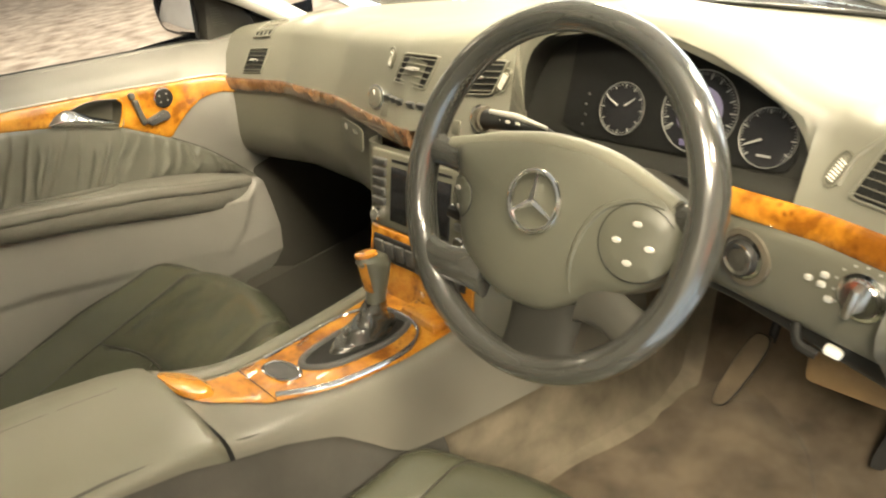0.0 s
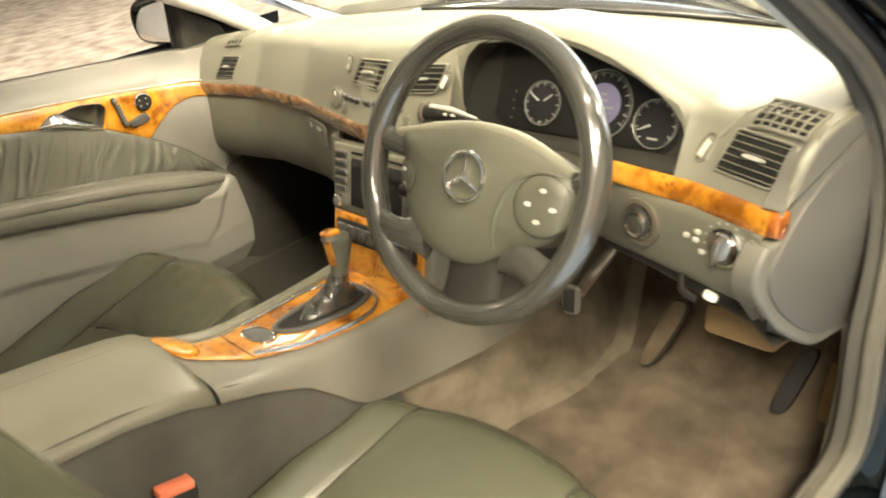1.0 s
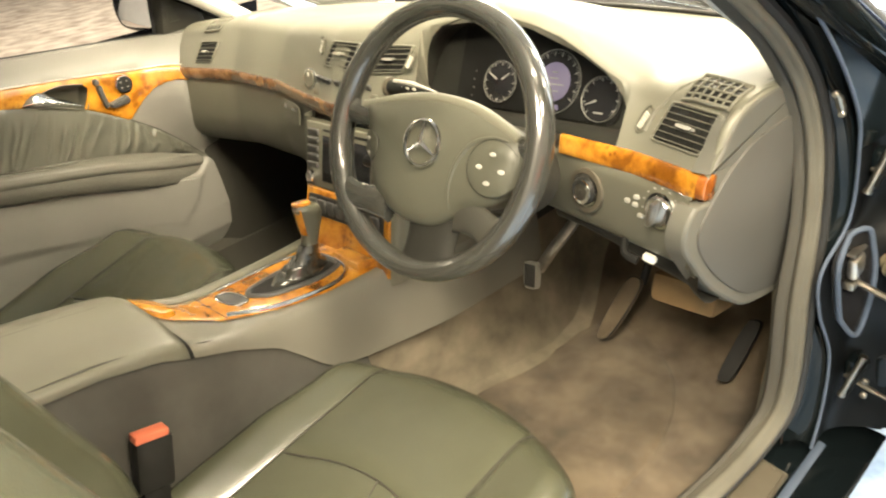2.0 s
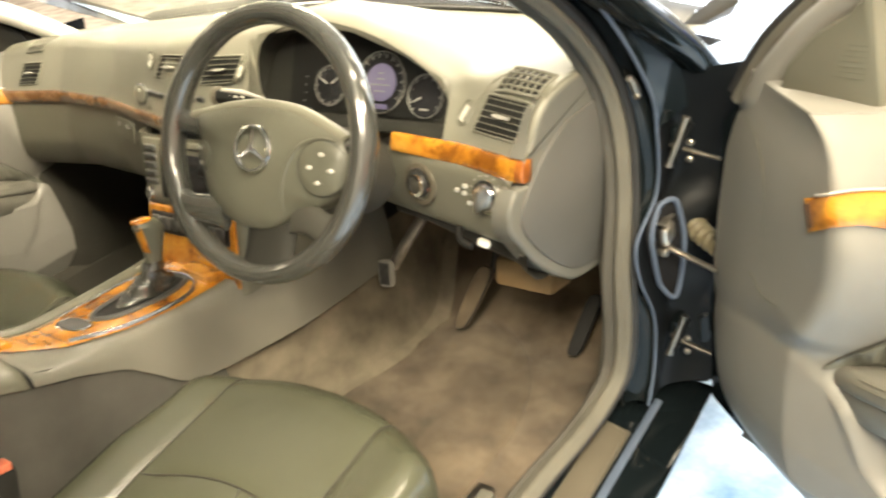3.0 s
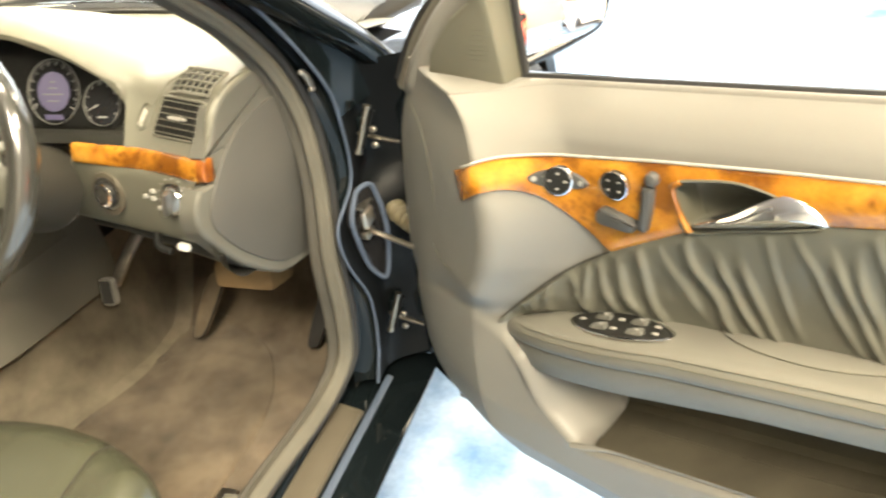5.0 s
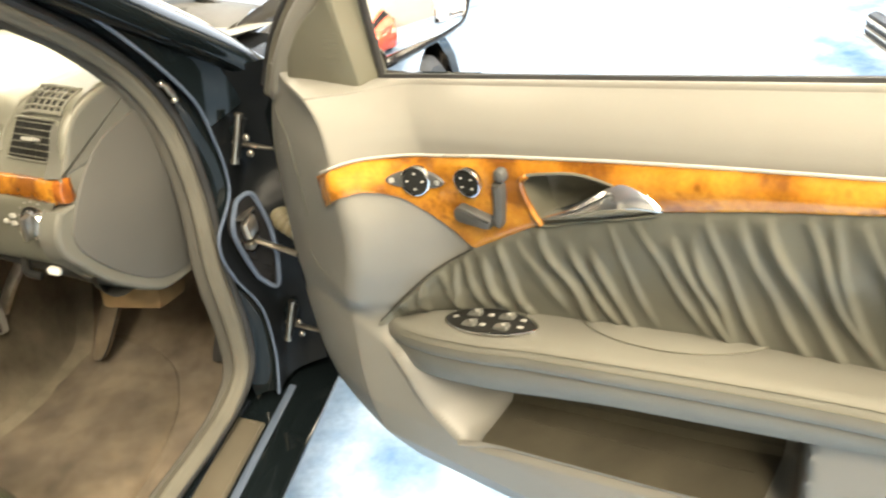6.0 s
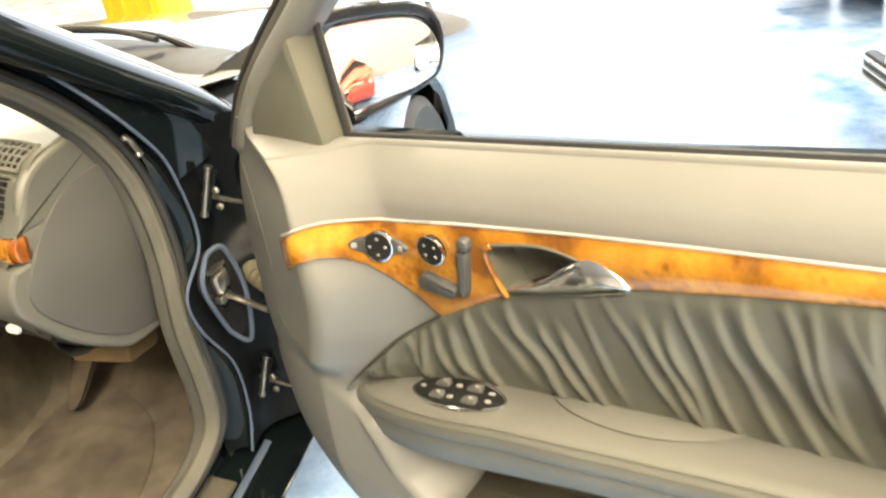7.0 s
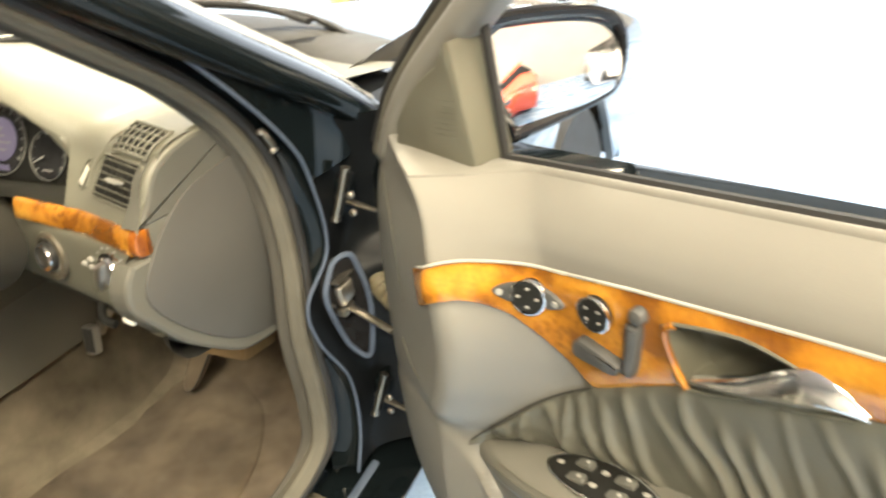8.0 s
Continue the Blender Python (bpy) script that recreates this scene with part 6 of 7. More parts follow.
def skin_n(u, z, pocket=True):
    """How far the door's lining stands into the cabin."""
    ur, nr, uf = lerp(z, RIDGE), lerp(z, RIDGE_N), lerp(z, FRONT)
    line = lerp(u, BEAD) if u < 0.463 else lerp(u, LIP)
    s = max(0.0, min(1.0, (u - uf) / 0.2))
    lower = 0.018 + (lerp(z, LOW_N) - 0.018) * s ** 0.7
    over = step(-0.009, 0.014, z - line)
    if over == 0.0:
        return lower
    flat = lerp(z - 0.10 * (u - 0.45), FLAT_N)
    # the ridge, crisp at the top and rounder lower down
    soft = 0.007 + 0.021 * step(0.95, 0.84, z)
    n = 0.0
    for k in SPREAD:
        x = u + k * soft - ur
        if x < 0:
            s = max(0.0, min(1.0, (x + ur - uf) / max(0.02, ur - uf)))
            n += (0.018 + (nr - 0.018) * (s ** 0.85)) / len(SPREAD)
        else:
            n += (flat + (nr - flat) * (max(0.0, 1 - x / 0.11) ** 1.4 if nr > flat else 1 - step(0.0, 0.1, x))) / len(SPREAD)
    if u < 0.40:
        near = 0.9 * (1 - step(0.0, 0.065, z - line)) * (1 - step(0.355, 0.40, u))
        n += (lower - 0.004 - n) * near
    low = lerp(u, ARM_LOW)
    if u > 0.355 and z < low + 0.05:
        rec = step(0.0, 0.075, u - lerp(z, BEAD_U)) * (1 - step(0.86, 0.89, u)) if pocket else 0.0
        w = 1 - step(low + 0.015, low + 0.045, z)
        n = n * (1 - w) + (0.116 * (1 - rec) + 0.024 * rec) * w
    return lower + (n - lower) * over


def build_door(dr, D, right):
    """Lining, wood, handle, armrest, pocket and frame under the thing dr; D(u, n, z) gives the place."""
    def skin(u, z):
        return skin_n(u, z, right)

    rows = []
    fore = [1 - (1 - k / 44) ** 1.5 for k in range(45)]
    aft = [(k / 150) ** 1.5 for k in range(1, 151)]
    for j in range(151):
        t = j / 150
        row = []
        for k, s in enumerate(fore + aft):
            z = 0.385 + 0.59 * t
            for _ in range(3):
                uf, ur = lerp(z, FRONT), lerp(z, RIDGE)
                u = uf + (ur - uf) * s if k < 45 else ur + (1.1 - ur) * s
                z = 0.385 + (belt_z(max(u, 0.2)) - 0.385) * t
            back = 0.04 if 0.57 < u < 0.74 and 0.865 < z < 0.95 and inside(u, z, REC) else 0.0
            row.append(D(u, skin(u, z) - back, z))
        rows.append(row)
    part("lining", G().grid(rows), M_DOORSKIN, dr, "beige-grey soft door lining", sharp=60)
    # rounded top of the lining, over to the window seal
    rows = []
    for s in np.linspace(0, 1, 40):
        u = 0.15 + 0.95 * s
        zb, nb = belt_z(u), skin(u, belt_z(u))
        rows.append([D(u, nb - 0.0005, zb - 0.002), D(u, nb - 0.002, zb + 0.0015), D(u, nb + (0.017 - nb) * 0.4, zb + 0.004), D(u, nb + (0.017 - nb) * 0.75, zb + 0.0045), D(u, 0.016, zb + 0.003)])
    part("lining_top", G().grid(rows), M_DOORSKIN, dr, sharp=60)
    # metal shell behind
    ol = [(0.10, 0.42), (0.09, 0.6), (0.10, 0.9), (0.14, 0.95), (0.3, 0.955), (0.7, 0.99), (1.12, 1.035), (1.14, 0.6), (1.12, 0.36), (0.5, 0.35), (0.2, 0.37)]
    part("shell", G().plate(ol, lambda a, b, c: D(a, -0.07 + c, b), 0.085, 0.01), M_JAMB, dr, "black painted door shell")
    # belt seal
    part("belt_seal", G().tube([D(u, 0.012, belt_z(u) + 0.002) for u in np.linspace(0.345, 1.1, 24)], 0.0055, 8), M_RUBBER, dr, "black window seal")
    # seams of the lining
    for seam in ([(0.158, 0.925), (0.176, 0.92), (0.211, 0.899), (0.232, 0.855), (0.236, 0.80)], [(0.215, 0.737), (0.25, 0.725), (0.285, 0.73)]):
        part("front_seam", G().tube([D(p.x, skin(p.x, p.y) + 0.0002, p.y) for p in spline([(u, z, 0) for u, z in seam], 20)], 0.0006, 6), M_FASCIA, dr)
    # wood
    n_w, n_s = 260, 40
    g = G()
    keep, idx = {}, []
    for i in range(n_w):
        s = (i / (n_w - 1)) ** 1.4
        p, q = (0.313 + 0.787 * s, 0.0), (0.329 + 0.771 * s, 0.0)
        p, q = (p[0], lerp(p[0], W_TOP)), (q[0], lerp(q[0], W_BOT))
        for k in range(n_s + 1):
            t = k / n_s
            u, z = p[0] + (q[0] - p[0]) * t, p[1] + (q[1] - p[1]) * t
            rise = 0.0045 * math.sin(math.pi * t) ** 0.4 * min(1.0, s * 60) ** 0.5
            g.v.append(tuple(D(u, skin(u, z) + 0.003 + rise, z)))
            idx.append((u, z))
    for i in range(n_w - 1):
        for k in range(n_s):
            q = (i * (n_s + 1) + k, i * (n_s + 1) + k + 1, (i + 1) * (n_s + 1) + k + 1, (i + 1) * (n_s + 1) + k)
            if not inside(sum(idx[j][0] for j in q) / 4, sum(idx[j][1] for j in q) / 4, REC):
                g.f.append(q)
    part("wood_strip", g, M_WOOD, dr, "glossy amber burl wood door strip")
    part("bright_line", G().tube([D(u, skin(u, lerp(u, W_TOP)) + 0.005, lerp(u, W_TOP) + 0.003) for u in np.linspace(0.335, 1.1, 90)], 0.0016, 6), M_SILVER, dr, "polished strip over the wood")
    # gathered insert: narrow raised folds, leaning back towards the bottom
    rnd = random.Random(7)
    folds, u = [], 0.37
    while u < 1.12:
        folds.append((u, rnd.uniform(0.003, 0.0075), rnd.uniform(-0.3, 0.3), rnd.uniform(0.8, 1.25), rnd.uniform(-0.012, 0.02), rnd.uniform(0.006, 0.011)))
        u += rnd.uniform(0.017, 0.033) - (0.004 if u < 0.48 else 0.0)
    us = np.concatenate([np.linspace(0.348, 0.50, 90), np.linspace(0.5015, 1.1, 330)])
    rows = []
    for u in us:
        zt = lerp(u, W_BOT) if u > 0.503 else lerp(u, [(0.345, 0.668), (0.357, 0.681), (0.397, 0.722), (0.445, 0.77), (0.503, 0.814)])
        zl = lerp(u, PLEAT_LOW)
        near = [f for f in folds if abs(f[0] - u) < 0.06]
        row = []
        for k in range(27):
            s = k / 26
            z = zt + (zl - zt) * s
            uu = u + 0.065 * (s ** 1.2) * step(0.40, 0.6, u)
            edge = math.sin(math.pi * s) ** 0.4 * step(0.345, 0.42, u)
            h = 0.0
            for fu, amp, s0, s1, lean, wide in near:
                d = u - fu - lean * s - 0.006 * noise.noise(Vector((fu * 50, s * 2.5, 1)))
                env = step(s0 - 0.15, s0 + 0.15, s) * (1 - step(s1 - 0.2, s1 + 0.1, s))
                h += amp * env * math.exp(-(d / (wide if d < 0 else 0.0042)) ** 2)
            h += 0.0022 * noise.noise(Vector((u * 38, s * 4, 9))) + 0.003 * noise.noise(Vector((u * 12, s * 2, 5)))
            row.append(D(uu, skin(uu, max(z, zl + 0.002)) + 0.003 + edge * (0.005 + h), z))
        rows.append(row)
    part("pleated_insert", G().grid(rows), M_PLEAT, dr, "grey gathered leather insert", sharp=80)
    part("insert_welt", G().tube([D(u, skin(u, z) + 0.0035, z) for u, z in [(p.x, p.y) for p in spline([(0.352, 0.675, 0), (0.397, 0.724, 0), (0.445, 0.772, 0), (0.503, 0.815, 0)], 24)]], 0.0011, 6), M_DARKVINYL, dr)
    # armrest
    rows = []
    for u in np.linspace(0.352, 1.1, 60):
        zb, nf, zf, zl = lerp(u, PLEAT_LOW), lerp(u, ARM_N), lerp(u, ARM_Z), lerp(u, ARM_LOW)
        k = step(0.352, 0.46, u)
        nb = 0.055
        sec = [(nb, zb - 0.001), (nb + (nf - nb) * 0.3, zb + (zf - zb) * 0.3 + 0.001), (nb + (nf - nb) * 0.75, zb + (zf - zb) * 0.75 + 0.002), (nf - 0.011, zf + 0.0015), (nf - 0.004, zf - 0.002), (nf, zf - 0.009), (nf + 0.0012, zf - 0.018), (nf - 0.0005, zf - 0.0255), (nf - 0.005, zf - 0.0285), (nf - 0.0035, zf - 0.0325), (nf - 0.008, 0.55 * zf + 0.45 * zl - 0.016), (nf - 0.012, zl + 0.006), (nf - 0.02, zl), (nb - 0.02 + 0.02 * (1 - k), zl + 0.004)]
        rows.append([D(u, n, z) for n, z in sec])
    arm = part("armrest", G().grid(rows), M_ARMREST, dr, "padded beige-grey armrest", sharp=60)
    for dn, dz in ((-0.0035, -0.0015), (0.0002, -0.0085)):
        part("stitched_seam", G().tube([D(u, lerp(u, ARM_N) + dn, lerp(u, ARM_Z) + dz) for u in np.linspace(0.40, 1.1, 60)], 0.0007, 5), M_FASCIA, arm)
    top = lambda u, n: lerp(u, PLEAT_LOW) + (lerp(u, ARM_Z) - lerp(u, PLEAT_LOW)) * (n - 0.055) / max(0.01, lerp(u, ARM_N) - 0.055)
    # grip well in the armrest
    well = [(p.x, p.y) for p in spline([(0.645, 0.064, 0), (0.648, 0.082, 0), (0.69, 0.103, 0), (0.75, 0.112, 0), (0.80, 0.103, 0), (0.83, 0.082, 0), (0.838, 0.068, 0)], 24)]
    part("grip_well", G().plate(well, lambda a, b, c: D(a, b, top(a, b) + c + 0.001), 0.0022, 0.0008), M_ARMREST, arm, "shallow grip well")
    part("well_edge", G().tube([D(a, b, top(a, b) + 0.003) for a, b in well], 0.0007, 5), M_FASCIA, arm)
    # felt floor, back and lip of the pocket
    if right:
        rows = []
        for u in np.linspace(0.505, 0.85, 20):
            lip, top_z = lerp(u, LIP), lerp(u, ARM_LOW) + 0.03
            rows.append([D(u, n, z) for n, z in ((0.109, lip + 0.0055), (0.10, lip + 0.0085), (0.06, lip + 0.0125), (0.035, lip + 0.016), (0.0285, lip + 0.024), (0.0285, 0.5 * (lip + top_z)), (0.0285, top_z))])
        pocket = part("pocket_lining", G().grid(rows), M_POCKET, dr, "brown felt lining of the door pocket")
        part("pocket_bead", G().tube([D(u, 0.062, lerp(u, LIP) + 0.0135) for u in np.linspace(0.53, 0.83, 16)], 0.0014, 6), M_POCKET, pocket)
        part("pocket_edge", G().tube([D(u, skin(u, lerp(u, LIP) - 0.004) + 0.001, lerp(u, LIP)) for u in np.linspace(0.47, 1.1, 30)], 0.005, 8), M_DOORSKIN, dr)
    # handle recess and handle
    cu, cw = 0.645, 0.912
    recess = part("handle_recess", G().grid([[D(cu + (a - cu) * q, skin(a, b) + h, cw + (b - cw) * q) for a, b in REC] for q, h in ((1.0, 0.0075), (0.985, 0.004), (0.95, -0.012), (0.85, -0.026), (0.6, -0.032), (0.3, -0.034), (0.05, -0.034))], cv=True), M_FASCIA, dr, "grey recess behind the handle")
    part("recess_lip", G().tube([D(a, skin(a, b) + 0.007, b) for a, b in REC], 0.0016, 6, closed=True), M_FASCIA, recess)
    part("recess_edge", G().tube([D(p.x, skin(p.x, p.y) + 0.0075, p.y) for p in spline([(0.592, 0.931, 0), (0.584, 0.922, 0), (0.588, 0.905, 0), (0.596, 0.888, 0), (0.604, 0.876, 0)], 20)], 0.0032, 8), M_WOOD, recess, "amber wood lip")
    # handle: a slim bar that widens into a wedge, creased along its middle
    H_TOP = [(0.608, 0.89), (0.653, 0.917), (0.679, 0.936), (0.691, 0.9435), (0.71, 0.941), (0.724, 0.934), (0.734, 0.925)]
    H_MID = [(0.608, 0.887), (0.655, 0.908), (0.68, 0.919), (0.711, 0.925), (0.734, 0.9235)]
    H_LOW = [(0.608, 0.881), (0.658, 0.8995), (0.695, 0.9115), (0.734, 0.9215)]
    rows = []
    for u in np.linspace(0.608, 0.734, 40):
        a, b, c = lerp(u, smooth(H_TOP, 0.012)), lerp(u, H_MID), lerp(u, H_LOW)
        k = math.sin(math.pi * step(0.60, 0.735, u)) ** 0.5
        base = skin(u, b)
        rows.append([D(u, base + n * (0.45 + 0.55 * k), z) for n, z in ((0.004, a - 0.003), (0.010, a), (0.0135, a - 0.0015), (0.0205, b + 0.0012), (0.0212, b), (0.0205, b - 0.0012), (0.014, c + 0.001), (0.010, c), (0.004, c + 0.001))])
    part("door_handle", G().grid(rows, cv=True, caps=True), M_CHROME, dr, "chrome inside door handle", sharp=50)

    def on(u, z, c):
        return D(u, skin(u, z) + 0.007 + c, z)
    # seat-shaped switch
    rounded = lambda pts: [(p.x, p.y) for p in spline([(a, b, 0) for a, b in pts], 36, True)]
    part("seat_switch_back", G().plate(rounded([(0.547, 0.868), (0.551, 0.89), (0.553, 0.914), (0.5545, 0.918), (0.5615, 0.919), (0.5655, 0.915), (0.563, 0.89), (0.558, 0.866), (0.552, 0.8645)]), on, 0.010, 0.004), M_SWITCH, dr, "dark backrest-shaped seat switch")
    part("seat_switch_head", G().plate(oval(0.563, 0.928, 0.0068, 0.0075, 20, 2.4), on, 0.010, 0.004), M_SWITCH, dr, "dark headrest-shaped seat switch")
    part("seat_switch_base", G().plate(rounded([(0.497, 0.871), (0.503, 0.879), (0.509, 0.8805), (0.53, 0.876), (0.545, 0.872), (0.547, 0.868), (0.54, 0.8585), (0.52, 0.8585), (0.50, 0.86)]), on, 0.011, 0.004), M_SWITCH, dr, "dark cushion-shaped seat switch")

    def round_switch(u, z, r, label, mid):
        c0 = on(u, z, 0.0)
        e, s = (on(u + 0.01, z, 0) - on(u - 0.01, z, 0)).normalized(), (on(u, z + 0.01, 0) - on(u, z - 0.01, 0)).normalized()
        n = (D(u, 1, z) - D(u, 0, z)).normalized()
        w = part("round_switch", G().lathe(c0, e, s, n, [(r, -0.004), (r, 0.004), (r * 0.9, 0.006), (r * 0.4, 0.0065)], 32), M_BLACK, dr, label)
        part("ring", G().lathe(c0, e, s, n, [(r * 0.97, 0.004), (r * 1.08, 0.0035), (r * 1.06, 0.0065), (r * 0.98, 0.007)], 32, False), M_CHROME, w, "bright ring")
        for da, db in mid:
            part("legend", G().plate(oval(da * r, db * r, r * 0.1, r * 0.07, 8, 4), lambda a, b, c: c0 + e * a + s * b + n * (0.0062 + c), 0.0012, 0.0), M_INK, w)
        return w
    if right:
        part("mirror_switch", G().plate(oval(0.4505, 0.9015, 0.034, 0.0115, 28, 1.7), lambda a, b, c: on(a, b, c - 0.002), 0.006, 0.002), M_SWITCH, dr, "dark mirror switch base")
        for du in (-0.026, 0.026):
            part("legend", G().plate(oval(0.4505 + du, 0.9015, 0.003, 0.003, 10, 3), lambda a, b, c: on(a, b, c + 0.004), 0.0012, 0.0), M_INK, dr)
        round_switch(0.4505, 0.901, 0.0165, "round mirror adjuster with arrows", ((0, 0.55), (0, -0.55), (-0.55, 0), (0.55, 0)))
        round_switch(0.5195, 0.9105, 0.0158, "round seat memory switch", ((-0.4, 0.35), (0.4, 0.35), (-0.4, -0.35), (0.4, -0.35)))
        wu, wn = 0.534, 0.1
        on_arm = lambda a, b, c: D(a, b + 0.12 * (a - wu), top(a, b) + c)
        pl = part("window_switches", G().plate(oval(wu, wn, 0.069, 0.021, 36, 1.9), lambda a, b, c: on_arm(a, b, c + 0.001), 0.005, 0.002), M_BLACK, arm, "black window switch panel")
        part("panel_rim", G().tube([on_arm(a, b, 0.004) for a, b in oval(wu, wn, 0.0705, 0.0223, 40, 1.9)], 0.0016, 6, closed=True), M_CHROME, pl)
        for a, b in ((-0.024, 0.0095), (-0.028, -0.0085), (0.026, 0.009), (0.022, -0.009)):
            rocker = part("window_switch", G().plate(oval(wu + a, wn + b, 0.0115, 0.0052, 28, 4), lambda p, q, c: on_arm(p, q, c * (0.75 + 40 * (p - wu - a)) + 0.005), 0.0055, 0.0012), M_DIALRING, pl, "dull silver window switch")
            part("legend", G().plate(oval(wu + a + 0.003, wn + b, 0.0028, 0.0018, 10, 3), lambda p, q, c: on_arm(p, q, c + 0.0102), 0.0008, 0.0), M_INK, rocker)
        for a, b in ((-0.055, 0.0), (-0.004, 0.0085), (-0.003, -0.009), (0.05, 0.004), (0.047, -0.008)):
            part("legend", G().plate(oval(wu + a, wn + b, 0.0045, 0.0024, 12, 4), lambda p, q, c: on_arm(p, q, c + 0.005), 0.0015, 0.0005), M_INK, pl)
    else:
        round_switch(0.50, 0.905, 0.0195, "round seat memory switch", ((-0.4, 0.35), (0.4, 0.35), (-0.4, -0.35), (0.4, -0.35)))
    # corner trim under the mirror, with a tweeter grille
    TRI = [(p.x, p.y) for p in spline([(0.235, 0.94, 0), (0.30, 0.938, 0), (0.365, 0.942, 0)], 8)] + [(0.374, 0.985), (0.362, 1.04), (0.35, 1.1), (0.335, 1.09)] + [(p.x, p.y) for p in spline([(0.322, 1.072, 0), (0.285, 1.045, 0), (0.252, 1.005, 0)], 6)]
    # same trim on both doors; the left one's shade is put in as dark vinyl
    tri = part("mirror_corner", G().plate(TRI, lambda a, b, c: D(a - 0.03, c, b), 0.05, 0.008), M_FASCIA if right else M_DARKVINYL, dr, "grey corner trim with speaker grille" if right else "grey corner trim, darkened to stand for shade beside the window")
    for k in range(7):
        z = 1.005 + 0.006 * k
        part("grille_line", G().tube([D(0.288 + 0.002 * k, 0.0502, z), D(0.322, 0.0502, z + 0.002)], 0.0003, 4), M_FASCIA, tri)
    # window frame
    fr = spline([(0.125, 0.93, 0), (0.165, 1.0, 0), (0.215, 1.055, 0), (0.28, 1.115, 0), (0.38, 1.2, 0), (0.52, 1.3, 0), (0.7, 1.385, 0), (0.95, 1.41, 0), (1.1, 1.38, 0)], 50)
    part("window_frame", G().tube([D(p.x, 0.0, p.y) for p in fr], 0.017, 12, 0.8), M_SEAL, dr, "grey window frame with seal")
    part("frame_seal", G().tube([D(p.x - 0.018, 0.0, p.y + 0.01) for p in fr], 0.007, 8), M_RUBBER, dr)
    oc = spline([(0.132, 0.885, 0), (0.13, 0.93, 0), (0.152, 0.975, 0), (0.17, 1.003, 0), (0.21, 1.052, 0), (0.28, 1.115, 0), (0.38, 1.2, 0), (0.52, 1.3, 0), (0.7, 1.385, 0), (0.95, 1.41, 0), (1.1, 1.38, 0)], 60)
    ic = spline([(0.2, 0.9, 0), (0.2, 0.94, 0), (0.21, 0.977, 0), (0.226, 1.0, 0), (0.262, 1.042, 0), (0.325, 1.1, 0), (0.42, 1.178, 0), (0.55, 1.265, 0), (0.72, 1.34, 0), (0.95, 1.365, 0), (1.1, 1.335, 0)], 60)
    rows = []
    for k, (p, q) in enumerate(zip(oc, ic)):
        m = step(0, 8, k)
        rows.append([D(p.x + (q.x - p.x) * t, n * m + 0.004, p.y + (q.y - p.y) * t) for t, n in ((0, -0.004), (0.02, 0.01), (0.1, 0.02), (0.3, 0.03), (0.6, 0.034), (0.85, 0.032), (0.95, 0.027), (1.0, 0.018), (1.0, -0.004))])
    part("inner_frame", G().grid(rows, cv=True), M_DOORSKIN, dr, "grey inner frame trim", sharp=60)
    part("glass_channel", G().tube([D(0.347, 0.012, 0.98), D(0.341, 0.012, 1.03), D(0.33, 0.012, 1.11), D(0.318, 0.012, 1.17)], 0.005, 8), M_RUBBER, dr)
    part("door_edge", G().tube([D(lerp(z, FRONT) - 0.004, 0.006, z) for z in np.linspace(0.42, 0.95, 30)], 0.008, 8), M_RUBBER, dr, "black edge seal")


def door_mirror(dr, D, label):
    """Housing and glass; w runs outwards along the glass."""
    p0 = Vector(D(0.30, -0.033, 0))
    w = (Vector(D(0.322, -0.199, 0)) - p0).normalized()
    nrm = (Vector(D(0.80, -0.033 + 0.1, 0)) - p0)
    nrm = (nrm - w * nrm.dot(w))
    nrm.z = 0
    nrm.normalize()
    f = lambda a, z, c: p0 + w * a + Vector((0, 0, z)) + nrm * c
    GL = [(-0.028, 1.062), (-0.014, 1.012), (-0.004, 0.983), (0.006, 0.975), (0.03, 0.976), (0.07, 0.979), (0.12, 0.985), (0.143, 0.994), (0.153, 1.022), (0.146, 1.052), (0.12, 1.069), (0.06, 1.081), (0.005, 1.086), (-0.022, 1.082)]
    gl = [(0.066 + (p.x - 0.062) * 1.07, 1.032 + (p.y - 1.026) * 1.07) for p in spline([(a, b, 0) for a, b in GL], 60, True)]
    mr = thing("door_mirror", f(0.06, 0.96, 0), label, "wing mirror")
    c0 = (0.066, 1.032)
    rows = []
    for q, h in ((0.97, -0.016), (1.035, -0.014), (1.06, -0.001), (1.09, -0.001), (1.11, -0.008), (1.11, -0.03), (1.02, -0.06), (0.8, -0.085), (0.5, -0.10), (0.1, -0.105)):
        rows.append([f(c0[0] + (a - c0[0]) * q, c0[1] + (b - c0[1]) * q, h) for a, b in gl])
    part("housing", G().grid(rows, cv=True, caps=True), M_BLACKPAINT, mr, "glossy black mirror housing")
    part("mirror_rim", G().tube([f(c0[0] + (a - c0[0]) * 1.05, c0[1] + (b - c0[1]) * 1.05, 0.001) for a, b in gl], 0.0075, 10, closed=True), M_GLOSSBLACK, mr)
    part("mirror_glass", G().plate(gl, lambda a, b, c: f(a, b, -0.006 + c + 0.08 * (a - c0[0]) - 0.17 * (b - c0[1])), 0.003, 0.0005), M_MIRROR, mr, "mirror glass")
    part("mirror_arm", G().tube([D(0.30, -0.02, 0.985), f(0.02, 0.99, -0.05), f(0.05, 1.0, -0.05)], 0.022, 10, 0.8), M_BLACKPAINT, mr)
    return mr


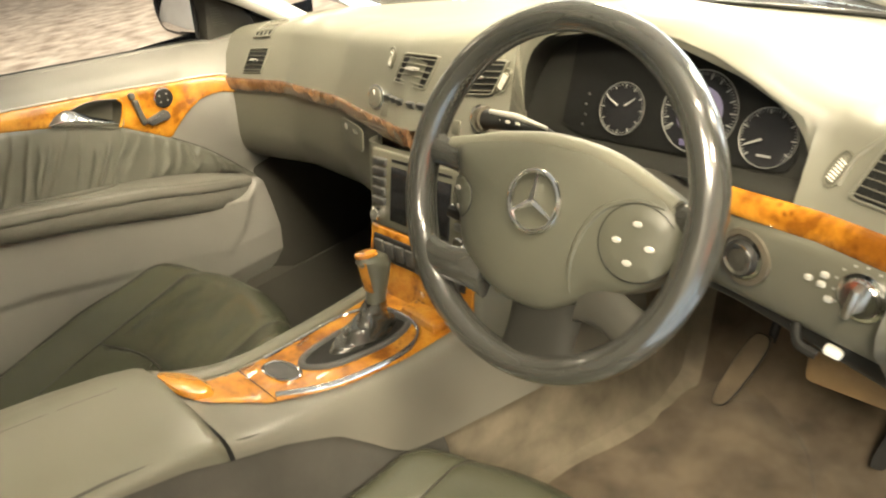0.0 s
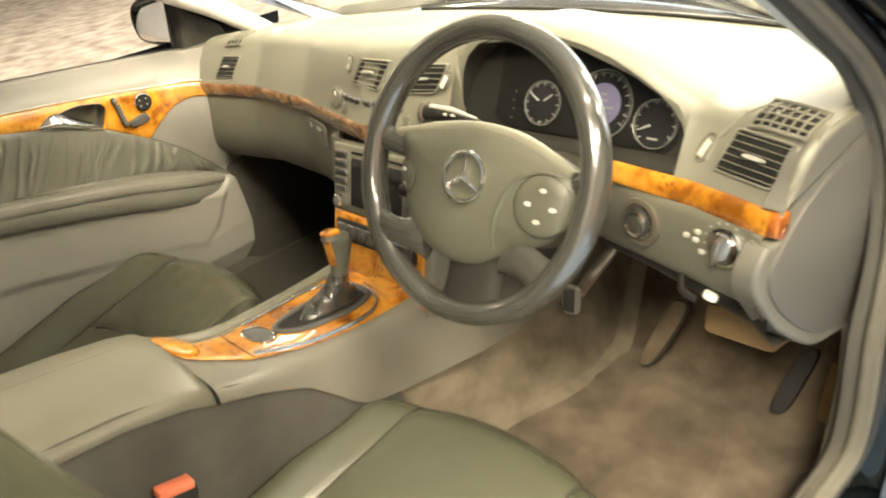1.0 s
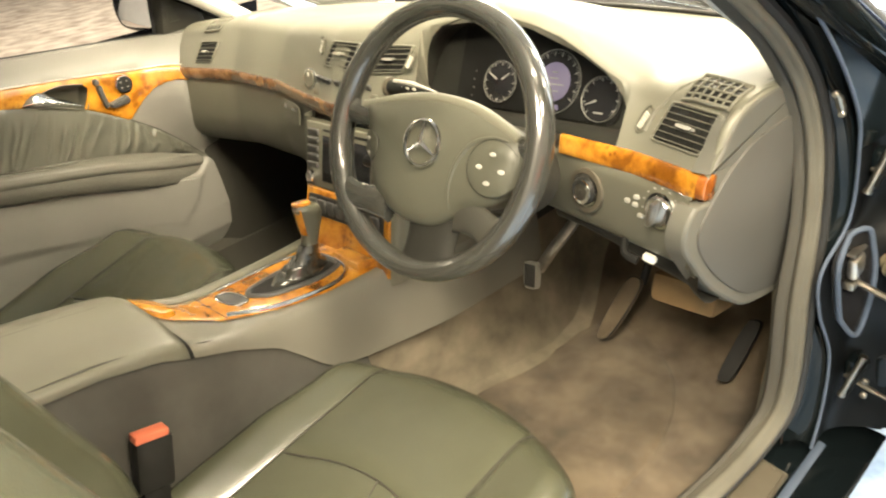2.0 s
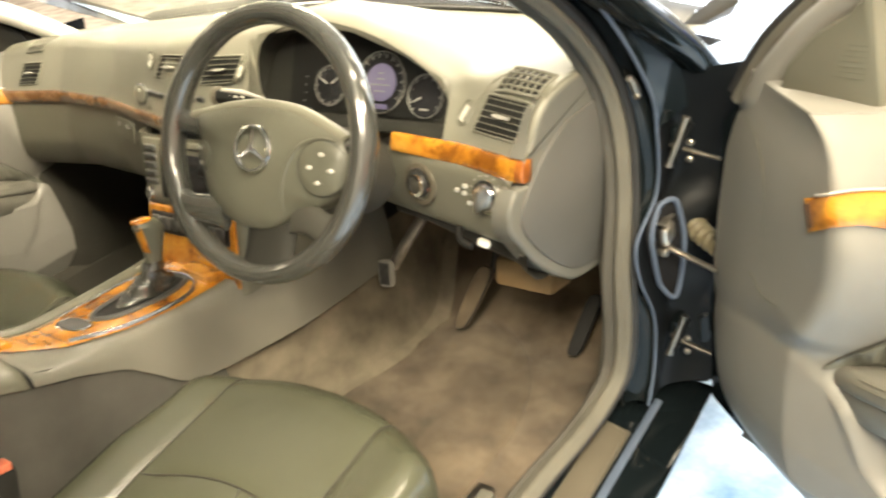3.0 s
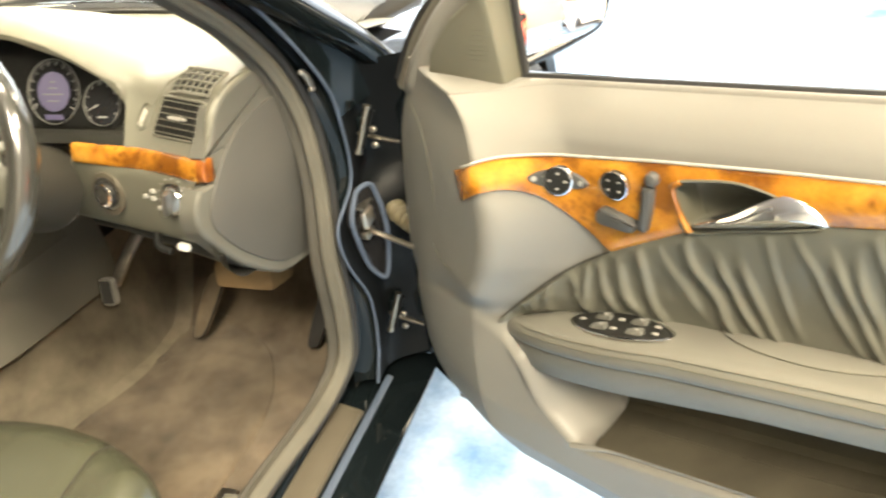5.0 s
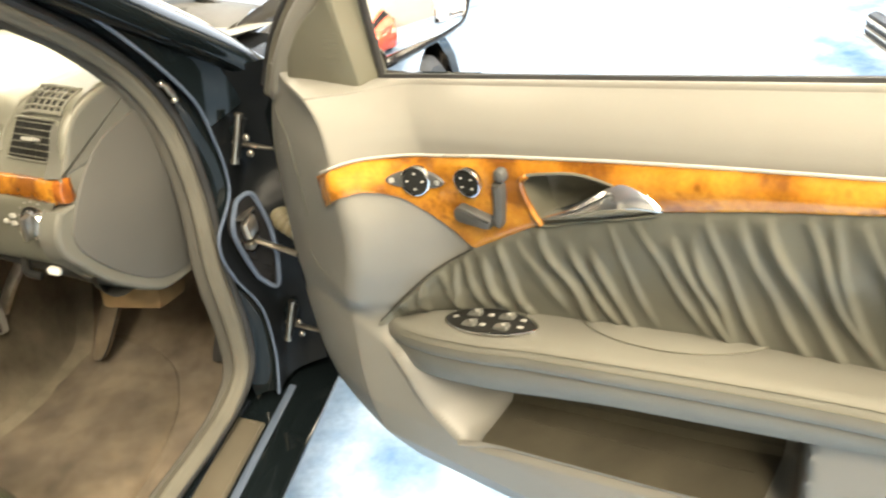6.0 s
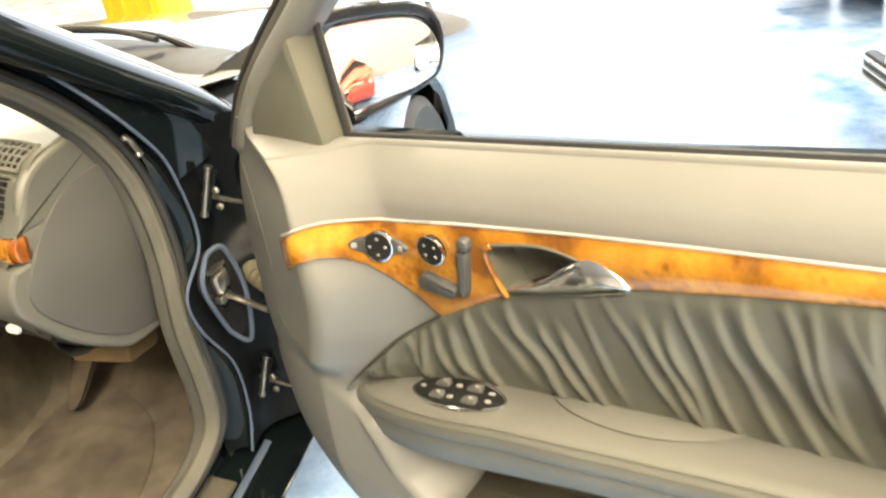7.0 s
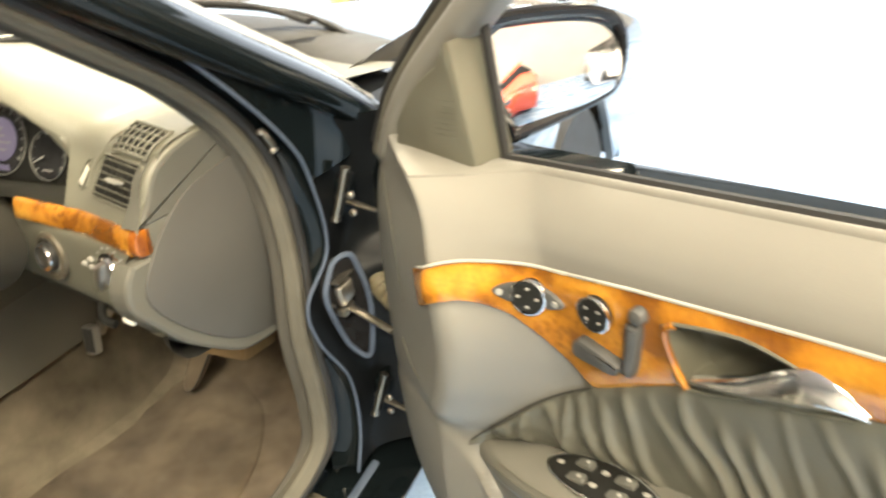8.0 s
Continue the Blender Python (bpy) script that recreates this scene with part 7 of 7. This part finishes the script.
HINGE, OPEN = Vector((0.765, 0.43, 0)), radians(-26)
DU = Vector((math.cos(OPEN), math.sin(OPEN), 0))
DN = Vector((DU.y, -DU.x, 0))
door_r = thing("hinged_door", HINGE + Vector((0, 0, 0.36)), "open front door with beige-grey lining and amber wood strip", "car door", "front doors", rz=-26)
DR = lambda u, n, z: HINGE + DU * u + DN * n + Vector((0, 0, z))
build_door(door_r, DR, True)
door_mirror(door_r, DR, "black door mirror on the open door")
LH = Vector((-0.895, 0.575, 0))
door_l = thing("hinged_door", LH + Vector((0, 0, 0.36)), "closed passenger door with dark pleated insert and wood strip", "car door", "front doors")
LT = 0.045
DL = lambda u, n, z: LH + Vector((n * math.cos(LT) + u * math.sin(LT), n * math.sin(LT) - u * math.cos(LT), z - 0.012))
build_door(door_l, DL, False)
door_mirror(door_l, DL, "black door mirror outside the passenger window")

# ---- what stands round the car ----
M_WHITEPAINT = material("white_paint", (0.78, 0.78, 0.77), 0.15, var=0.03, scale=2, bump=0.0, coat=0.8)
M_REDPAINT = material("red_paint", (0.6, 0.07, 0.03), 0.15, var=0.05, scale=2, bump=0.0, coat=0.8)
M_NAVYPAINT = material("navy_paint", (0.03, 0.05, 0.2), 0.15, var=0.05, scale=2, bump=0.0, coat=0.8)
M_YELLOW = material("yellow_plastic", (0.8, 0.5, 0.02), 0.4, var=0.08, scale=6, bump=0.1)
M_GREENY = material("lime_plastic", (0.5, 0.66, 0.06), 0.4, var=0.08, scale=6, bump=0.1)


def saloon(loc, rz, paint, label):
    """A parked saloon; its nose points along -x before turning."""
    base = pose(*loc, 0, 0, rz)
    car = thing("parked_car", loc, label, "car", "parked cars", rz=rz)
    at = lambda x, y, z: base @ Vector((x, y, z))
    prof = [(0.0, 0.24), (-0.06, 0.4), (-0.04, 0.58), (0.12, 0.72), (0.7, 0.82), (1.15, 0.93), (1.4, 0.96), (3.6, 1.0), (4.3, 1.0), (4.55, 0.9), (4.6, 0.5), (4.55, 0.26)]
    rows = []
    for x, z in [(p.x, p.y) for p in spline([(a, b, 0) for a, b in prof], 40)]:
        nose = 0.22 * (1 - step(0.0, 0.7, x))
        rows.append([at(x + nose * s * s, 0.87 * s, z - (0.05 if z > 0.6 else 0.0) * s * s) for s in np.linspace(-1, 1, 20)])
    b = G().grid(rows)
    part("bonnet", b, paint, car, sharp=50)
    for sg in (-1, 1):
        rows = []
        for x in np.linspace(0.15, 4.5, 60):
            arch = max([0.36 * math.sqrt(max(0, 1 - ((x - c) / 0.37) ** 2)) for c in (0.9, 3.7)])
            zt = lerp(x, [(0.15, 0.70), (0.7, 0.78), (1.4, 0.92), (3.6, 0.96), (4.5, 0.88)])
            zb = max(0.25, 0.30 + arch if arch > 0 else 0.25)
            y0 = sg * (0.87 - 0.12 * (1 - step(0.1, 0.7, x)))
            rows.append([at(x, y0, zt), at(x, y0 + sg * 0.03, (zt + zb) / 2 + 0.1), at(x, y0 + sg * 0.02, zb)])
        part("side", G().grid(rows), paint, car, sharp=50)
    cab = []
    for x, z, w in ((1.3, 0.95, 0.76), (1.75, 1.24, 0.64), (2.1, 1.41, 0.56), (2.7, 1.44, 0.56), (3.2, 1.36, 0.58), (3.75, 1.0, 0.72)):
        cab.append([at(x, -w - 0.1 * (z < 1.1), 0.94 if z > 1.0 else z), at(x, -w, z - 0.05), at(x, -w * 0.7, z), at(x, 0, z + 0.01), at(x, w * 0.7, z), at(x, w, z - 0.05), at(x, w + 0.1 * (z < 1.1), 0.94 if z > 1.0 else z)])
    part("glasshouse", G().grid(cab), M_GLOSSBLACK, car, "dark glazing", sharp=40)
    part("roof", G().grid([[p + Vector((0, 0, 0.004)) for p in r[1:6]] for r in cab[1:5]]), paint, car)
    for cx in (0.9, 3.7):
        for sg in (-1, 1):
            ax = (base.to_3x3() @ Vector((0, sg, 0)))
            fx = (base.to_3x3() @ Vector((1, 0, 0)))
            ty = part("wheel", G().lathe(at(cx, sg * 0.78, 0.32), fx, Vector((0, 0, 1)), ax, [(0.2, -0.1), (0.3, -0.1), (0.32, -0.05), (0.32, 0.05), (0.3, 0.09), (0.22, 0.095)], 32), M_RUBBER, car)
            part("rim", G().lathe(at(cx, sg * 0.78, 0.32), fx, Vector((0, 0, 1)), ax, [(0.22, 0.09), (0.2, 0.075), (0.06, 0.095), (0.03, 0.1)], 24), M_SILVER, ty)
    gr = part("grille", G().box(at(0.02, 0, 0.62), (0.08, 0.62, 0.13), base.to_3x3(), 0.02), M_BLACK, car)
    for k in range(4):
        part("grille_bar", G().box(at(-0.025, 0, 0.578 + 0.028 * k), (0.02, 0.6, 0.009), base.to_3x3(), 0.003), M_CHROME, gr)
    low = part("air_intake", G().box(at(-0.055, 0, 0.34), (0.05, 0.9, 0.10), base.to_3x3(), 0.02), M_BLACK, car)
    for k in range(3):
        part("intake_bar", G().box(at(-0.08, 0, 0.31 + 0.03 * k), (0.02, 0.88, 0.008), base.to_3x3(), 0.002), M_SILVER, low)
    np_ = part("number_plate", G().box(at(-0.08, 0, 0.455), (0.014, 0.52, 0.115), base.to_3x3(), 0.004), M_IVORY, car, "white number plate")
    for k in range(6):
        part("plate_bar", G().box(at(-0.089, -0.19 + 0.075 * k, 0.455), (0.003, 0.04, 0.07), base.to_3x3()), M_SWITCH, np_)
    for sg in (-1, 1):
        part("headlight", G().box(at(0.16, sg * 0.62, 0.66), (0.22, 0.34, 0.13), base.to_3x3() @ Matrix.Rotation(radians(sg * 22), 3, "Z"), 0.04), M_GLASS, car, "clear headlight")
    return car


saloon((2.32, 1.95, 0), 8, M_WHITEPAINT, "white parked car with a chrome-barred grille")
saloon((2.3, 4.9, 0), 0, M_NAVYPAINT, "dark blue parked car across the floor")
saloon((3.3, -0.5, 0), -6, M_REDPAINT, "red parked car behind the open door")

yc = thing("plastic_crate", (-1.75, 4.3, 0), "tall yellow plastic bin with a lime lid", "crate")
part("crate_body", G().box((-1.75, 4.3, 0.46), (0.42, 0.42, 0.92), None, 0.03), M_YELLOW, yc)
part("crate_lid", G().box((-1.75, 4.3, 0.945), (0.46, 0.46, 0.05), None, 0.015), M_GREENY, yc, "lime lid")
for k in range(4):
    part("crate_rib", G().box((-1.9 + 0.1 * k, 4.085, 0.46), (0.03, 0.02, 0.8), None, 0.006), M_YELLOW, yc)
